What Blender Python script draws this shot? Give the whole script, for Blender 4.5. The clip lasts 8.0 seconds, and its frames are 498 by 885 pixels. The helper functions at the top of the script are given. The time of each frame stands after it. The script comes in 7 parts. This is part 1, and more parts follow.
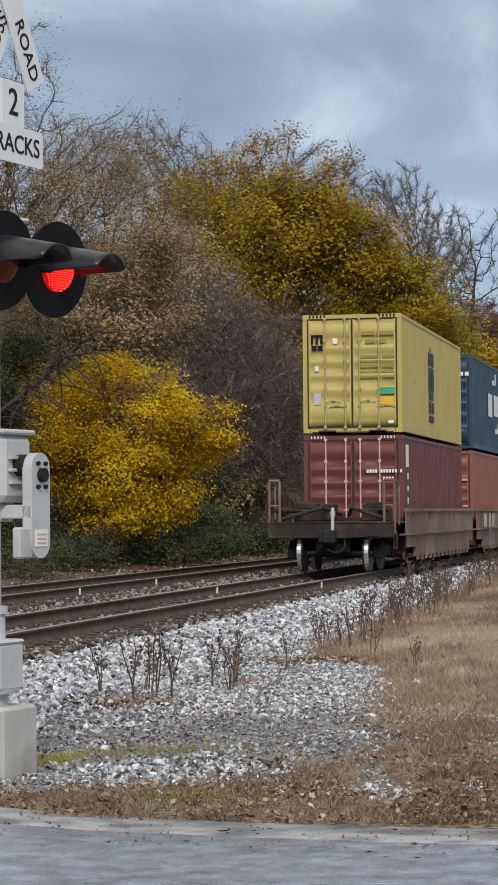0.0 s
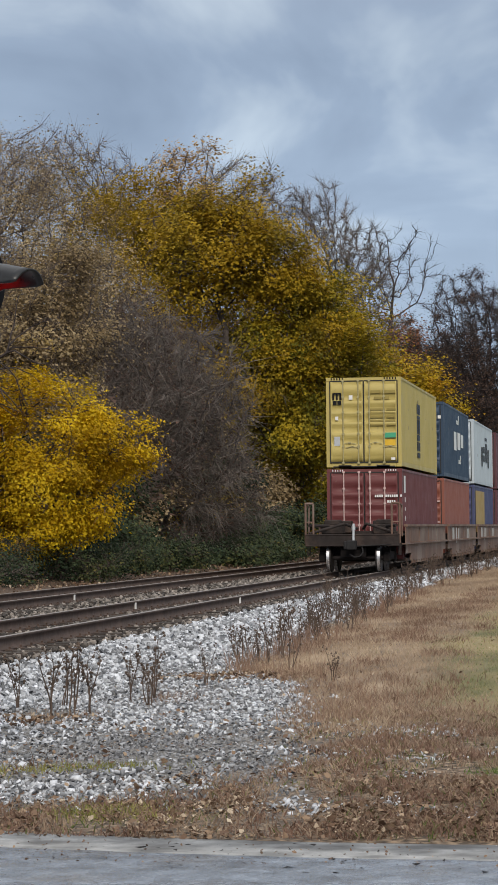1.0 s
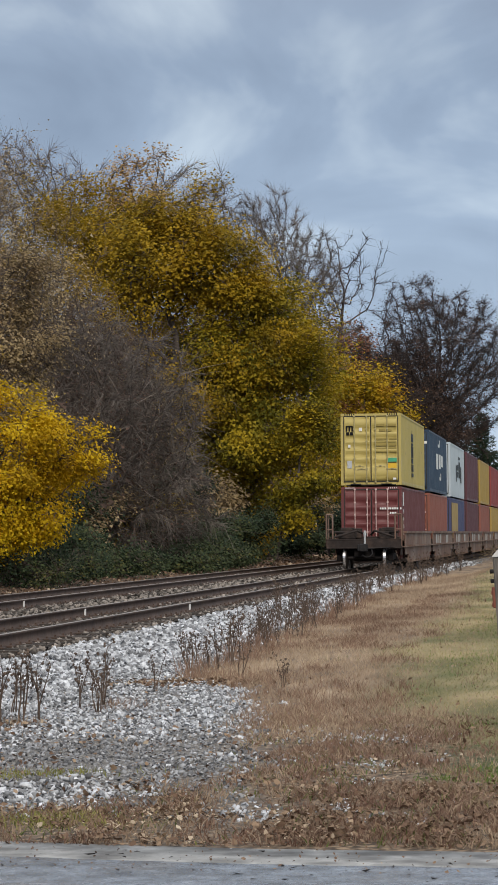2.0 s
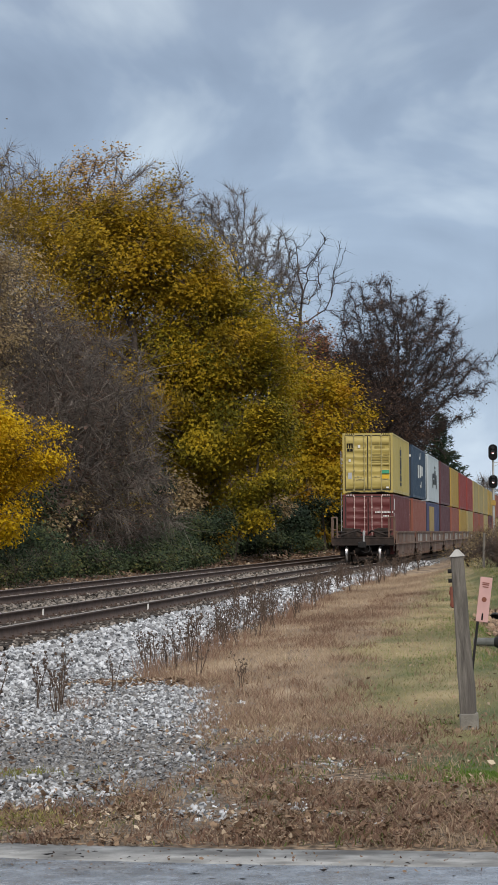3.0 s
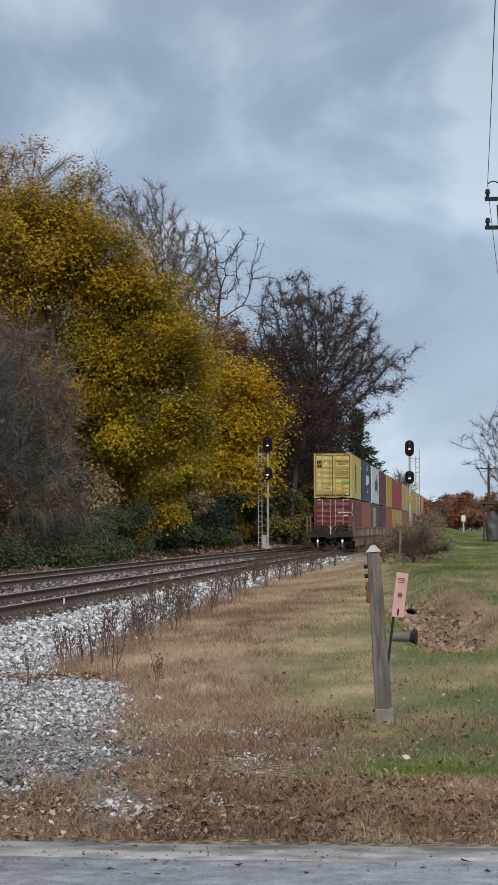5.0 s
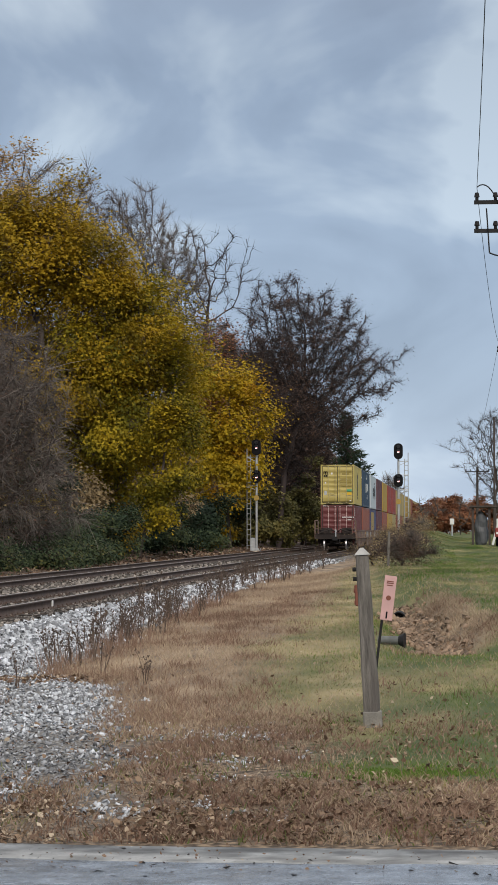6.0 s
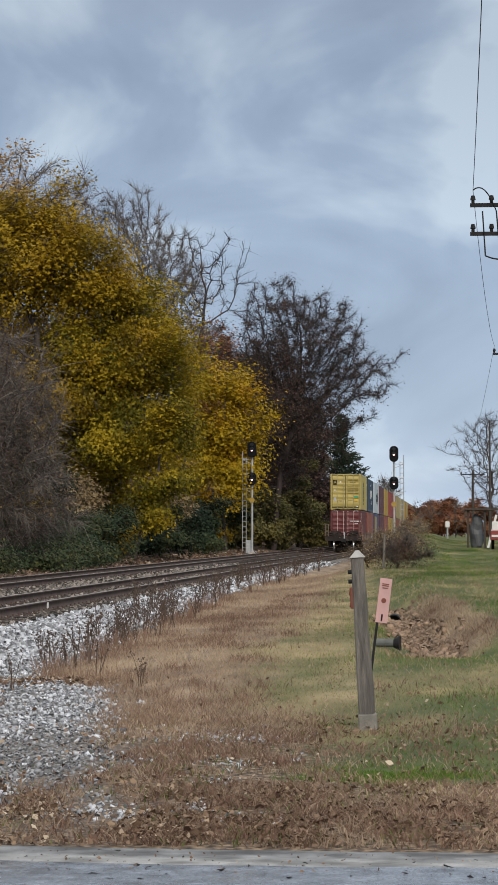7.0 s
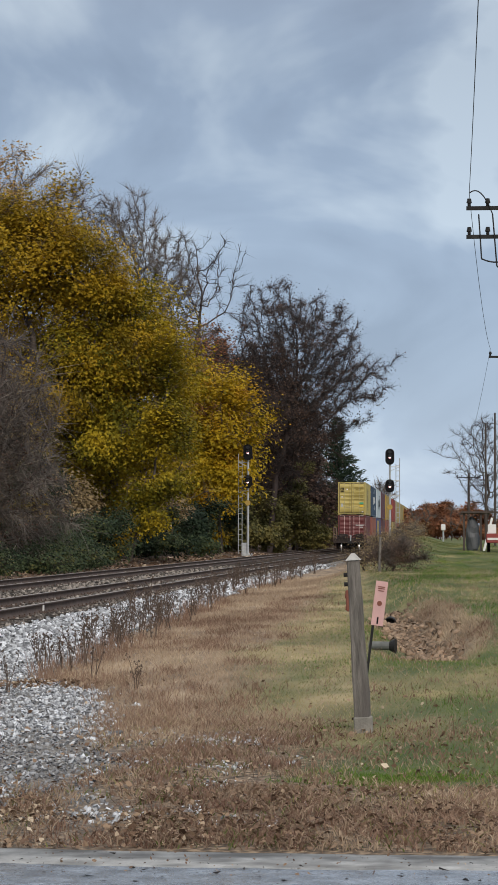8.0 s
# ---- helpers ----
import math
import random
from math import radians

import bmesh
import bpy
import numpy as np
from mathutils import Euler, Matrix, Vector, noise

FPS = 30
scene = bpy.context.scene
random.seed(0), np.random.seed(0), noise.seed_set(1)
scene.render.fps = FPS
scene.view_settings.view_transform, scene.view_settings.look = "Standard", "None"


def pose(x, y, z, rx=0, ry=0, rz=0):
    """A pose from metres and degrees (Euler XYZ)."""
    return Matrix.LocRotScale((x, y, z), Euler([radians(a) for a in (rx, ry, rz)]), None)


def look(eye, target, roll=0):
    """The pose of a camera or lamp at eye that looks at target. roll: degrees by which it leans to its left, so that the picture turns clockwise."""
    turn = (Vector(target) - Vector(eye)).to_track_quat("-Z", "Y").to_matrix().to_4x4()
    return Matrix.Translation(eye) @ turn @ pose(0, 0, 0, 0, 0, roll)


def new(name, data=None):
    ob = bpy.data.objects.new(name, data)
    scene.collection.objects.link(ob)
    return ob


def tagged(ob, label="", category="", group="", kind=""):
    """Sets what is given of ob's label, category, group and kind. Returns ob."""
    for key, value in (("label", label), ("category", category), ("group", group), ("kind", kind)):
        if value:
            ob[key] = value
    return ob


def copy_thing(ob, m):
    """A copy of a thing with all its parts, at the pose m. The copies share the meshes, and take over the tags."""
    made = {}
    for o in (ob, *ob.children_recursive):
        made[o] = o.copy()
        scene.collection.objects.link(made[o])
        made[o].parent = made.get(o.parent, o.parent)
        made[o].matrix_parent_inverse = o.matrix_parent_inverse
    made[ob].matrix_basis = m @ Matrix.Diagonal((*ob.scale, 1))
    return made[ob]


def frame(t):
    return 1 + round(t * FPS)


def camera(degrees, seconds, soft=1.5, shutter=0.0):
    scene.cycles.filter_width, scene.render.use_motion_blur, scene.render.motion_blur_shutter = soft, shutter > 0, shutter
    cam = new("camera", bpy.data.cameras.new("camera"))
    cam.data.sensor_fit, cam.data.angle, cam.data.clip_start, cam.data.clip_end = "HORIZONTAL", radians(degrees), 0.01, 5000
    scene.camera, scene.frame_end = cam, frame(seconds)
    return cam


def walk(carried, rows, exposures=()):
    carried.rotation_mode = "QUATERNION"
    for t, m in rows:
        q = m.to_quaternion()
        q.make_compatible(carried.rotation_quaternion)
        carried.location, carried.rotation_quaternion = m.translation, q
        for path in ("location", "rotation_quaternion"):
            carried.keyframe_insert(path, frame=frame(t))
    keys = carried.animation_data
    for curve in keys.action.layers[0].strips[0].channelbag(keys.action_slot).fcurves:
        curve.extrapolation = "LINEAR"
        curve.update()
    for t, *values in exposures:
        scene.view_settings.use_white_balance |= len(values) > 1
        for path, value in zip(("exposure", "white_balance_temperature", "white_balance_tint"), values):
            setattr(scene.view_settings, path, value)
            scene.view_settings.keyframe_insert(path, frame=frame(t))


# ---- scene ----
# World: x right, y along the track, z up from the top of the rails.
EYE = 1.373
cam = camera(12.33, 8.0, soft=1.3)
# seconds, heading right of the track in degrees, pitch, lean
TURNS = [
    (0.0, -11.950, 1.777, -0.485), (0.5, -10.829, 1.981, -0.495), (1.0, -9.922, 2.143, -0.509), (1.5, -9.230, 2.248, -0.441),
    (3.0, -7.644, 2.279, -0.418), (3.5, -7.014, 2.203, -0.291), (4.0, -6.418, 2.141, -0.230), (4.5, -5.913, 2.123, -0.217),
    (6.0, -5.311, 2.206, -0.065), (6.5, -5.240, 2.242, -0.005), (7.0, -5.202, 2.265, 0.052), (7.5, -5.176, 2.302, 0.093),
    (8.0, -5.102, 2.331, 0.123),
]
walk(cam, [(t, pose(0, 0, EYE, 90 + pitch, 0, -yaw) @ pose(0, 0, 0, 0, 0, lean)) for t, yaw, pitch, lean in TURNS],
     exposures=[(0.0, 0.02), (1.5, -0.04), (4.5, -0.07), (8.0, -0.10)])

# ---- light: an overcast autumn day ----
SUN_AZ, SUN_EL = radians(165), radians(34)     # azimuth clockwise from the track's direction
world = bpy.data.worlds.new("overcast")
scene.world = world
world.use_nodes = True
wn, wl = world.node_tree.nodes, world.node_tree.links
wn.clear()
w_out, w_bg = wn.new("ShaderNodeOutputWorld"), wn.new("ShaderNodeBackground")
w_sky = wn.new("ShaderNodeTexSky")
w_sky.sky_type, w_sky.sun_disc = "NISHITA", False
w_sky.sun_elevation, w_sky.sun_rotation = SUN_EL, SUN_AZ
w_co, w_map = wn.new("ShaderNodeTexCoord"), wn.new("ShaderNodeMapping")
w_map.inputs["Scale"].default_value = (1.15, 0.55, 2.0)
w_map.inputs["Location"].default_value = (0.35, 0.1, 0.42)
w_n = wn.new("ShaderNodeTexNoise")
w_n.inputs["Scale"].default_value, w_n.inputs["Detail"].default_value = 6.5, 5.0
w_n.inputs["Roughness"].default_value, w_n.inputs["Distortion"].default_value = 0.5, 0.6
w_r = wn.new("ShaderNodeValToRGB")
w_r.color_ramp.elements[0].position, w_r.color_ramp.elements[0].color = 0.33, (2.9, 3.7, 5.1, 1)
w_r.color_ramp.elements[1].position, w_r.color_ramp.elements[1].color = 0.66, (6.2, 7.3, 8.6, 1)
w_e = w_r.color_ramp.elements.new(0.5)
w_e.color = (3.8, 4.8, 6.4, 1)
w_mix = wn.new("ShaderNodeMixRGB")
w_mix.inputs["Fac"].default_value = 0.86
wl.new(w_co.outputs["Generated"], w_map.inputs["Vector"])
wl.new(w_map.outputs["Vector"], w_n.inputs["Vector"])
# thin, bright places and thick, dark ones in the cloud cover: azimuth and elevation in degrees, reach, weight
w_fac = w_n.outputs["Fac"]
w_rag = wn.new("ShaderNodeTexNoise")
w_rag.inputs["Scale"].default_value, w_rag.inputs["Detail"].default_value = 16.0, 4.0
wl.new(w_co.outputs["Generated"], w_rag.inputs["Vector"])
w_off, w_bent = wn.new("ShaderNodeVectorMath"), wn.new("ShaderNodeVectorMath")
w_off.operation, w_bent.operation = "MULTIPLY_ADD", "ADD"
w_off.inputs[1].default_value, w_off.inputs[2].default_value = (0.12, 0.12, 0.12), (-0.06, -0.06, -0.06)
wl.new(w_rag.outputs["Color"], w_off.inputs[0])
wl.new(w_co.outputs["Generated"], w_bent.inputs[0])
wl.new(w_off.outputs["Vector"], w_bent.inputs[1])
for az, el, reach, weight in ((0.6, 10.2, 2.4, 0.20), (-8.4, 11.0, 5.0, 0.08), (-5.0, 11.8, 2.4, -0.11), (-2.4, 8.0, 3.4, 0.09), (-1.6, 13.4, 2.6, -0.12), (-3.4, 5.4, 3.4, -0.08), (-14.5, 10.0, 5.0, -0.12),
                              (-6.4, 14.4, 2.5, -0.07), (9.0, 12.0, 6.0, 0.12), (-24.0, 9.0, 6.0, 0.14)):
    far, spot = wn.new("ShaderNodeVectorMath"), wn.new("ShaderNodeMapRange")
    far.operation, spot.interpolation_type = "DISTANCE", "SMOOTHERSTEP"
    az, el = radians(az), radians(el)
    far.inputs[1].default_value = (math.sin(az) * math.cos(el), math.cos(az) * math.cos(el), math.sin(el))
    wl.new(w_bent.outputs["Vector"], far.inputs[0])
    wl.new(far.outputs["Value"], spot.inputs["Value"])
    spot.inputs["From Min"].default_value, spot.inputs["From Max"].default_value = 0.0, radians(reach) * 1.25
    spot.inputs["To Min"].default_value, spot.inputs["To Max"].default_value = weight, 0.0
    w_add = wn.new("ShaderNodeMath")
    wl.new(w_fac, w_add.inputs[0])
    wl.new(spot.outputs["Result"], w_add.inputs[1])
    w_fac = w_add.outputs["Value"]
wl.new(w_fac, w_r.inputs["Fac"])
wl.new(w_sky.outputs["Color"], w_mix.inputs["Color1"])
wl.new(w_r.outputs["Color"], w_mix.inputs["Color2"])
w_sep, w_up, w_gain = wn.new("ShaderNodeSeparateXYZ"), wn.new("ShaderNodeMapRange"), wn.new("ShaderNodeVectorMath")
wl.new(w_co.outputs["Generated"], w_sep.inputs["Vector"])
wl.new(w_sep.outputs["Z"], w_up.inputs["Value"])
# an overcast sky is about three times as bright overhead as at the horizon
w_up.inputs["From Min"].default_value, w_up.inputs["From Max"].default_value = 0.2, 1.0
w_up.inputs["To Min"].default_value, w_up.inputs["To Max"].default_value = 1.0, 2.5
w_low, w_mul, w_thin, w_grey = wn.new("ShaderNodeMapRange"), wn.new("ShaderNodeMath"), wn.new("ShaderNodeMapRange"), wn.new("ShaderNodeMixRGB")
w_low.inputs["From Min"].default_value, w_low.inputs["From Max"].default_value = 0.0, 0.2
w_low.inputs["To Min"].default_value, w_low.inputs["To Max"].default_value = 1.28, 0.86
w_mul.operation = "MULTIPLY"
wl.new(w_sep.outputs["Z"], w_low.inputs["Value"])
wl.new(w_low.outputs["Result"], w_mul.inputs[0])
wl.new(w_up.outputs["Result"], w_mul.inputs[1])
# the cover is thick and grey overhead, thinner and bluer towards the horizon
w_thin.inputs["From Min"].default_value, w_thin.inputs["From Max"].default_value = 0.2, 0.5
w_thin.inputs["To Max"].default_value = 0.85
w_grey.inputs["Color2"].default_value = (5.0, 4.9, 4.75, 1)
wl.new(w_sep.outputs["Z"], w_thin.inputs["Value"])
wl.new(w_thin.outputs["Result"], w_grey.inputs["Fac"])
wl.new(w_mix.outputs["Color"], w_grey.inputs["Color1"])
w_gain.operation = "SCALE"
wl.new(w_grey.outputs["Color"], w_gain.inputs["Vector"])
wl.new(w_mul.outputs["Value"], w_gain.inputs["Scale"])
wl.new(w_gain.outputs["Vector"], w_bg.inputs["Color"])
w_bg.inputs["Strength"].default_value = 0.102
wl.new(w_bg.outputs["Background"], w_out.inputs["Surface"])
sun = bpy.data.lights.new("sun", "SUN")
sun.energy, sun.angle, sun.color = 1.9, radians(11), (1.0, 0.91, 0.79)
sun_ob = new("sun", sun)
sun_ob.matrix_world = look((math.sin(SUN_AZ) * math.cos(SUN_EL) * 60, math.cos(SUN_AZ) * math.cos(SUN_EL) * 60, math.sin(SUN_EL) * 60), (0, 0, 0))

rng = np.random.default_rng(7)


# ---- materials ----
def material(name, base, rough=0.8, metal=0.0, spread=0.25, scale=6.0, bump=0.0, bump_scale=60.0, stain=None, stain_amount=0.0,
             stain_scale=1.5, island=0.0, piece=0.0, glow=0.0, translucent=0.0, stretch=(1, 1, 1)):
    """A surface with colour variation at two scales, stains and fine relief."""
    m = bpy.data.materials.new(name)
    m.use_nodes = True
    n, l = m.node_tree.nodes, m.node_tree.links
    b = n["Principled BSDF"]
    b.inputs["Roughness"].default_value, b.inputs["Metallic"].default_value = rough, metal
    co, mp = n.new("ShaderNodeTexCoord"), n.new("ShaderNodeMapping")
    mp.inputs["Scale"].default_value = stretch
    l.new(co.outputs["Object"], mp.inputs["Vector"])

    def noise_tex(s, detail=4.0):
        t = n.new("ShaderNodeTexNoise")
        t.inputs["Scale"].default_value, t.inputs["Detail"].default_value = s, detail
        l.new(mp.outputs["Vector"], t.inputs["Vector"])
        return t.outputs["Fac"]

    def mixed(a, c, fac, mode="MIX"):
        x = n.new("ShaderNodeMixRGB")
        x.blend_type = mode
        for sock, val in ((x.inputs["Color1"], a), (x.inputs["Color2"], c), (x.inputs["Fac"], fac)):
            if isinstance(val, bpy.types.NodeSocket):
                l.new(val, sock)
            else:
                sock.default_value = val if not isinstance(val, tuple) else (*val[:3], 1)
        return x.outputs["Color"]

    def ramp(sock, lo, hi, a=0.0, c=1.0):
        r = n.new("ShaderNodeMapRange")
        r.inputs["From Min"].default_value, r.inputs["From Max"].default_value = lo, hi
        r.inputs["To Min"].default_value, r.inputs["To Max"].default_value = a, c
        l.new(sock, r.inputs["Value"])
        return r.outputs["Result"]

    lo = tuple(c * (1 - spread) for c in base)
    hi = tuple(min(1, c * (1 + spread)) for c in base)
    col = mixed(lo, hi, ramp(noise_tex(scale), 0.3, 0.7))
    col = mixed(col, tuple(c * (1 - 0.6 * spread) for c in base), ramp(noise_tex(scale * 9), 0.5, 0.75, 0, 0.6))
    if island or piece:
        src = n.new("ShaderNodeNewGeometry").outputs["Random Per Island"] if island else n.new("ShaderNodeObjectInfo").outputs["Random"]
        amt = island or piece
        v = n.new("ShaderNodeHueSaturation")
        l.new(ramp(src, 0, 1, 1 - amt, 1 + amt), v.inputs["Value"])
        l.new(col, v.inputs["Color"])
        col = v.outputs["Color"]
    if stain:
        col = mixed(col, stain, ramp(noise_tex(stain_scale, 6.0), 0.62 - 0.3 * stain_amount, 0.75 - 0.2 * stain_amount, 0, 0.85))
    l.new(col, b.inputs["Base Color"])
    l.new(ramp(noise_tex(scale * 3), 0.3, 0.7, max(0, rough - 0.1), min(1, rough + 0.1)), b.inputs["Roughness"])
    if bump:
        bp = n.new("ShaderNodeBump")
        bp.inputs["Strength"].default_value, bp.inputs["Distance"].default_value = bump, 0.02
        l.new(noise_tex(bump_scale, 5.0), bp.inputs["Height"])
        l.new(bp.outputs["Normal"], b.inputs["Normal"])
    if glow:
        b.inputs["Emission Color"].default_value = (*base, 1)
        b.inputs["Emission Strength"].default_value = glow
    if translucent:
        out = n["Material Output"]
        tr, mx = n.new("ShaderNodeBsdfTranslucent"), n.new("ShaderNodeMixShader")
        l.new(col, tr.inputs["Color"])
        mx.inputs["Fac"].default_value = translucent
        l.new(b.outputs["BSDF"], mx.inputs[1])
        l.new(tr.outputs["BSDF"], mx.inputs[2])
        l.new(mx.outputs["Shader"], out.inputs["Surface"])
    return m


def leaf_material(name, stops, translucent=0.3, each=0.32, reach=1.0):
    """Leaves whose colour differs from one leaf to the next, and in patches over the crown."""
    m = bpy.data.materials.new(name)
    m.use_nodes = True
    n, l = m.node_tree.nodes, m.node_tree.links
    b, out = n["Principled BSDF"], n["Material Output"]
    b.inputs["Roughness"].default_value = 0.65
    b.inputs["Specular IOR Level"].default_value = 0.2
    geo, co, noi = n.new("ShaderNodeNewGeometry"), n.new("ShaderNodeTexCoord"), n.new("ShaderNodeTexNoise")
    noi.inputs["Scale"].default_value, noi.inputs["Detail"].default_value = 0.42, 3.0
    # patches on the ground run longer along the line than across it
    mp = n.new("ShaderNodeMapping")
    mp.inputs["Scale"].default_value = (1.0, 1.0 / reach, 1.0)
    l.new(co.outputs["Object"], mp.inputs["Vector"])
    l.new(mp.outputs["Vector"], noi.inputs["Vector"])
    add = n.new("ShaderNodeMath")
    add.operation = "MULTIPLY_ADD"
    add.inputs[1].default_value = each
    stretch = n.new("ShaderNodeMapRange")
    stretch.inputs["From Min"].default_value, stretch.inputs["From Max"].default_value = 0.32, 0.68
    stretch.inputs["To Max"].default_value = 1.08 - each
    l.new(noi.outputs["Fac"], stretch.inputs["Value"])
    l.new(geo.outputs["Random Per Island"], add.inputs[0])
    l.new(stretch.outputs["Result"], add.inputs[2])
    r = n.new("ShaderNodeValToRGB")
    els = r.color_ramp.elements
    for i, (p, c) in enumerate(stops):
        e = els[i] if i < 2 else els.new(p)
        e.position, e.color = p, (*c, 1)
    l.new(add.outputs["Value"], r.inputs["Fac"])
    l.new(r.outputs["Color"], b.inputs["Base Color"])
    tr, mx = n.new("ShaderNodeBsdfTranslucent"), n.new("ShaderNodeMixShader")
    l.new(r.outputs["Color"], tr.inputs["Color"])
    mx.inputs["Fac"].default_value = translucent
    l.new(b.outputs["BSDF"], mx.inputs[1])
    l.new(tr.outputs["BSDF"], mx.inputs[2])
    l.new(mx.outputs["Shader"], out.inputs["Surface"])
    return m


M_ASPHALT = material("asphalt", (0.42, 0.418, 0.41), 0.75, spread=0.5, scale=5, bump=0.5, bump_scale=140, stain=(0.14, 0.135, 0.13), stain_amount=0.4, stain_scale=2.4)
M_CONCRETE = material("concrete", (0.47, 0.465, 0.45), 0.9, spread=0.14, scale=4, bump=0.3, bump_scale=90, stain=(0.24, 0.23, 0.21), stain_amount=0.3)
M_STONE = material("ballast_stone", (0.43, 0.445, 0.475), 0.9, spread=0.35, scale=12, island=0.75)
M_GREY_STONE = material("grey_gravel", (0.24, 0.245, 0.26), 0.9, spread=0.3, scale=9, island=0.7)
M_RIPRAP = material("riprap_stone", (0.25, 0.175, 0.12), 0.9, spread=0.3, scale=5, island=0.6)
M_TIE = material("weathered_tie", (0.065, 0.052, 0.045), 0.9, spread=0.35, scale=5, bump=0.4, piece=0.35, stretch=(1, 6, 6))
M_RUST = material("rusty_rail", (0.095, 0.062, 0.048), 0.75, 0.2, spread=0.3, scale=3, bump=0.2)
M_STEEL = material("worn_rail_head", (0.40, 0.36, 0.33), 0.45, 0.8, spread=0.12, scale=2)
M_WHITE = material("white_paint", (0.78, 0.78, 0.77), 0.5, spread=0.06, scale=3)
M_GRIME_STONE = material("grimy_track_stone", (0.20, 0.175, 0.155), 0.95, spread=0.3, scale=9, island=0.85)
M_BLACK = material("black_paint", (0.007, 0.007, 0.009), 0.55, spread=0.25, scale=4)
M_SIGN = material("white_sign_sheet", (0.74, 0.76, 0.79), 0.4, spread=0.05, scale=2)
M_INK = material("black_lettering", (0.012, 0.012, 0.014), 0.5, spread=0.1)
M_GALV = material("galvanised_steel", (0.50, 0.52, 0.54), 0.5, 0.5, spread=0.12, scale=5)
M_GREY_PAINT = material("grey_enamel", (0.50, 0.52, 0.54), 0.45, spread=0.08, scale=4, stain=(0.36, 0.36, 0.35), stain_amount=0.15)
# running gear, coloured near black to deepen the shade beneath the cars
M_UNDER = material("shade_black_underframe", (0.014, 0.012, 0.012), 0.9, spread=0.35, scale=4)
M_DARK = material("dark_steel", (0.03, 0.029, 0.03), 0.6, 0.3, spread=0.3, scale=5)
M_HOOD = material("black_hood", (0.012, 0.013, 0.016), 0.35, spread=0.2, scale=4)
M_RED_LENS = material("lit_red_lens", (0.55, 0.004, 0.004), 0.6, spread=0.15, scale=30, glow=0.45)
M_LED = material("glowing_red_diode", (1.0, 0.022, 0.016), 0.5, spread=0.02, glow=3.0)
M_RED_OFF = material("dark_red_lens", (0.16, 0.01, 0.012), 0.2, spread=0.2, scale=30)
M_LAMP_WHITE = material("signal_lamp", (1.0, 0.5, 0.5), 0.3, spread=0.05, glow=4.0)
M_WELL = material("brown_well_car_paint", (0.165, 0.098, 0.072), 0.75, spread=0.25, scale=1.2, stain=(0.24, 0.19, 0.16), stain_amount=0.5, stain_scale=0.9, bump=0.15)
M_WELL_DARK = material("grimy_underframe", (0.026, 0.018, 0.016), 0.85, spread=0.35, scale=3, stain=(0.085, 0.055, 0.042), stain_amount=0.3)
M_WHEEL = material("wheel_steel", (0.035, 0.03, 0.029), 0.6, 0.6, spread=0.3, scale=5)
M_TREAD = material("polished_tread", (0.6, 0.6, 0.62), 0.3, 0.9, spread=0.08, scale=5)
M_POST = material("weathered_grey_post", (0.17, 0.155, 0.14), 0.9, spread=0.5, scale=5, bump=0.6, bump_scale=25, stretch=(6, 6, 0.7), stain=(0.11, 0.098, 0.092), stain_amount=0.6, stain_scale=1.6)
M_PINK = material("faded_red_plate", (0.66, 0.40, 0.39), 0.6, spread=0.1, scale=6)
M_ORANGE = material("rusty_orange_bracket", (0.22, 0.075, 0.05), 0.8, spread=0.3, scale=9)
M_WOODPOLE = material("brown_utility_pole", (0.07, 0.055, 0.048), 0.9, spread=0.3, scale=2, stretch=(5, 5, 0.4))
M_BARK = material("grey_bark", (0.085, 0.07, 0.062), 0.95, spread=0.35, scale=3)
M_TWIG = material("brown_twigs", (0.125, 0.098, 0.084), 0.95, spread=0.25, scale=0.6, island=0.35)
M_TWIG_DARK = material("dark_purple_twigs", (0.05, 0.038, 0.037), 0.95, spread=0.25, scale=0.5, island=0.35)
M_TWIG_GREY = material("grey_twigs", (0.15, 0.128, 0.115), 0.95, spread=0.25, scale=0.5, island=0.5)
M_VINE = material("pale_vine_stems", (0.19, 0.165, 0.148), 0.95, spread=0.25, scale=0.5, island=0.5)
# damp asphalt; the blue in its base colour adds to the sky's sheen
M_WET_SHEEN_ROAD = material("damp_asphalt_blue_sheen", (0.235, 0.27, 0.325), 0.24, spread=0.45, scale=5, bump=0.35, bump_scale=150, stain=(0.24, 0.25, 0.27), stain_amount=0.3, stain_scale=2.2)
M_GRIT = material("dark_road_grit", (0.035, 0.032, 0.032), 0.9, spread=0.3, scale=30, island=0.4)
M_STALK = material("dead_weed_stalk", (0.10, 0.07, 0.053), 0.95, spread=0.3, scale=3, island=0.4)
L_YELLOW = leaf_material("bright_yellow_leaves", [(0.0, (0.30, 0.185, 0.012)), (0.4, (0.63, 0.42, 0.015)), (0.75, (0.80, 0.565, 0.02)), (1.0, (0.62, 0.46, 0.03))], 0.35)
L_OLIVE = leaf_material("olive_yellow_leaves", [(0.0, (0.085, 0.076, 0.014)), (0.4, (0.285, 0.20, 0.016)), (0.72, (0.50, 0.325, 0.02)), (1.0, (0.46, 0.31, 0.03))])
L_GREENGOLD = leaf_material("green_and_gold_leaves", [(0.0, (0.058, 0.066, 0.013)), (0.35, (0.185, 0.165, 0.016)), (0.65, (0.42, 0.31, 0.022)), (1.0, (0.58, 0.41, 0.025))])
L_TUFT = leaf_material("yellow_green_tuft_grass", [(0.0, (0.13, 0.145, 0.04)), (0.5, (0.25, 0.255, 0.075)), (1.0, (0.40, 0.36, 0.13))], 0.3)
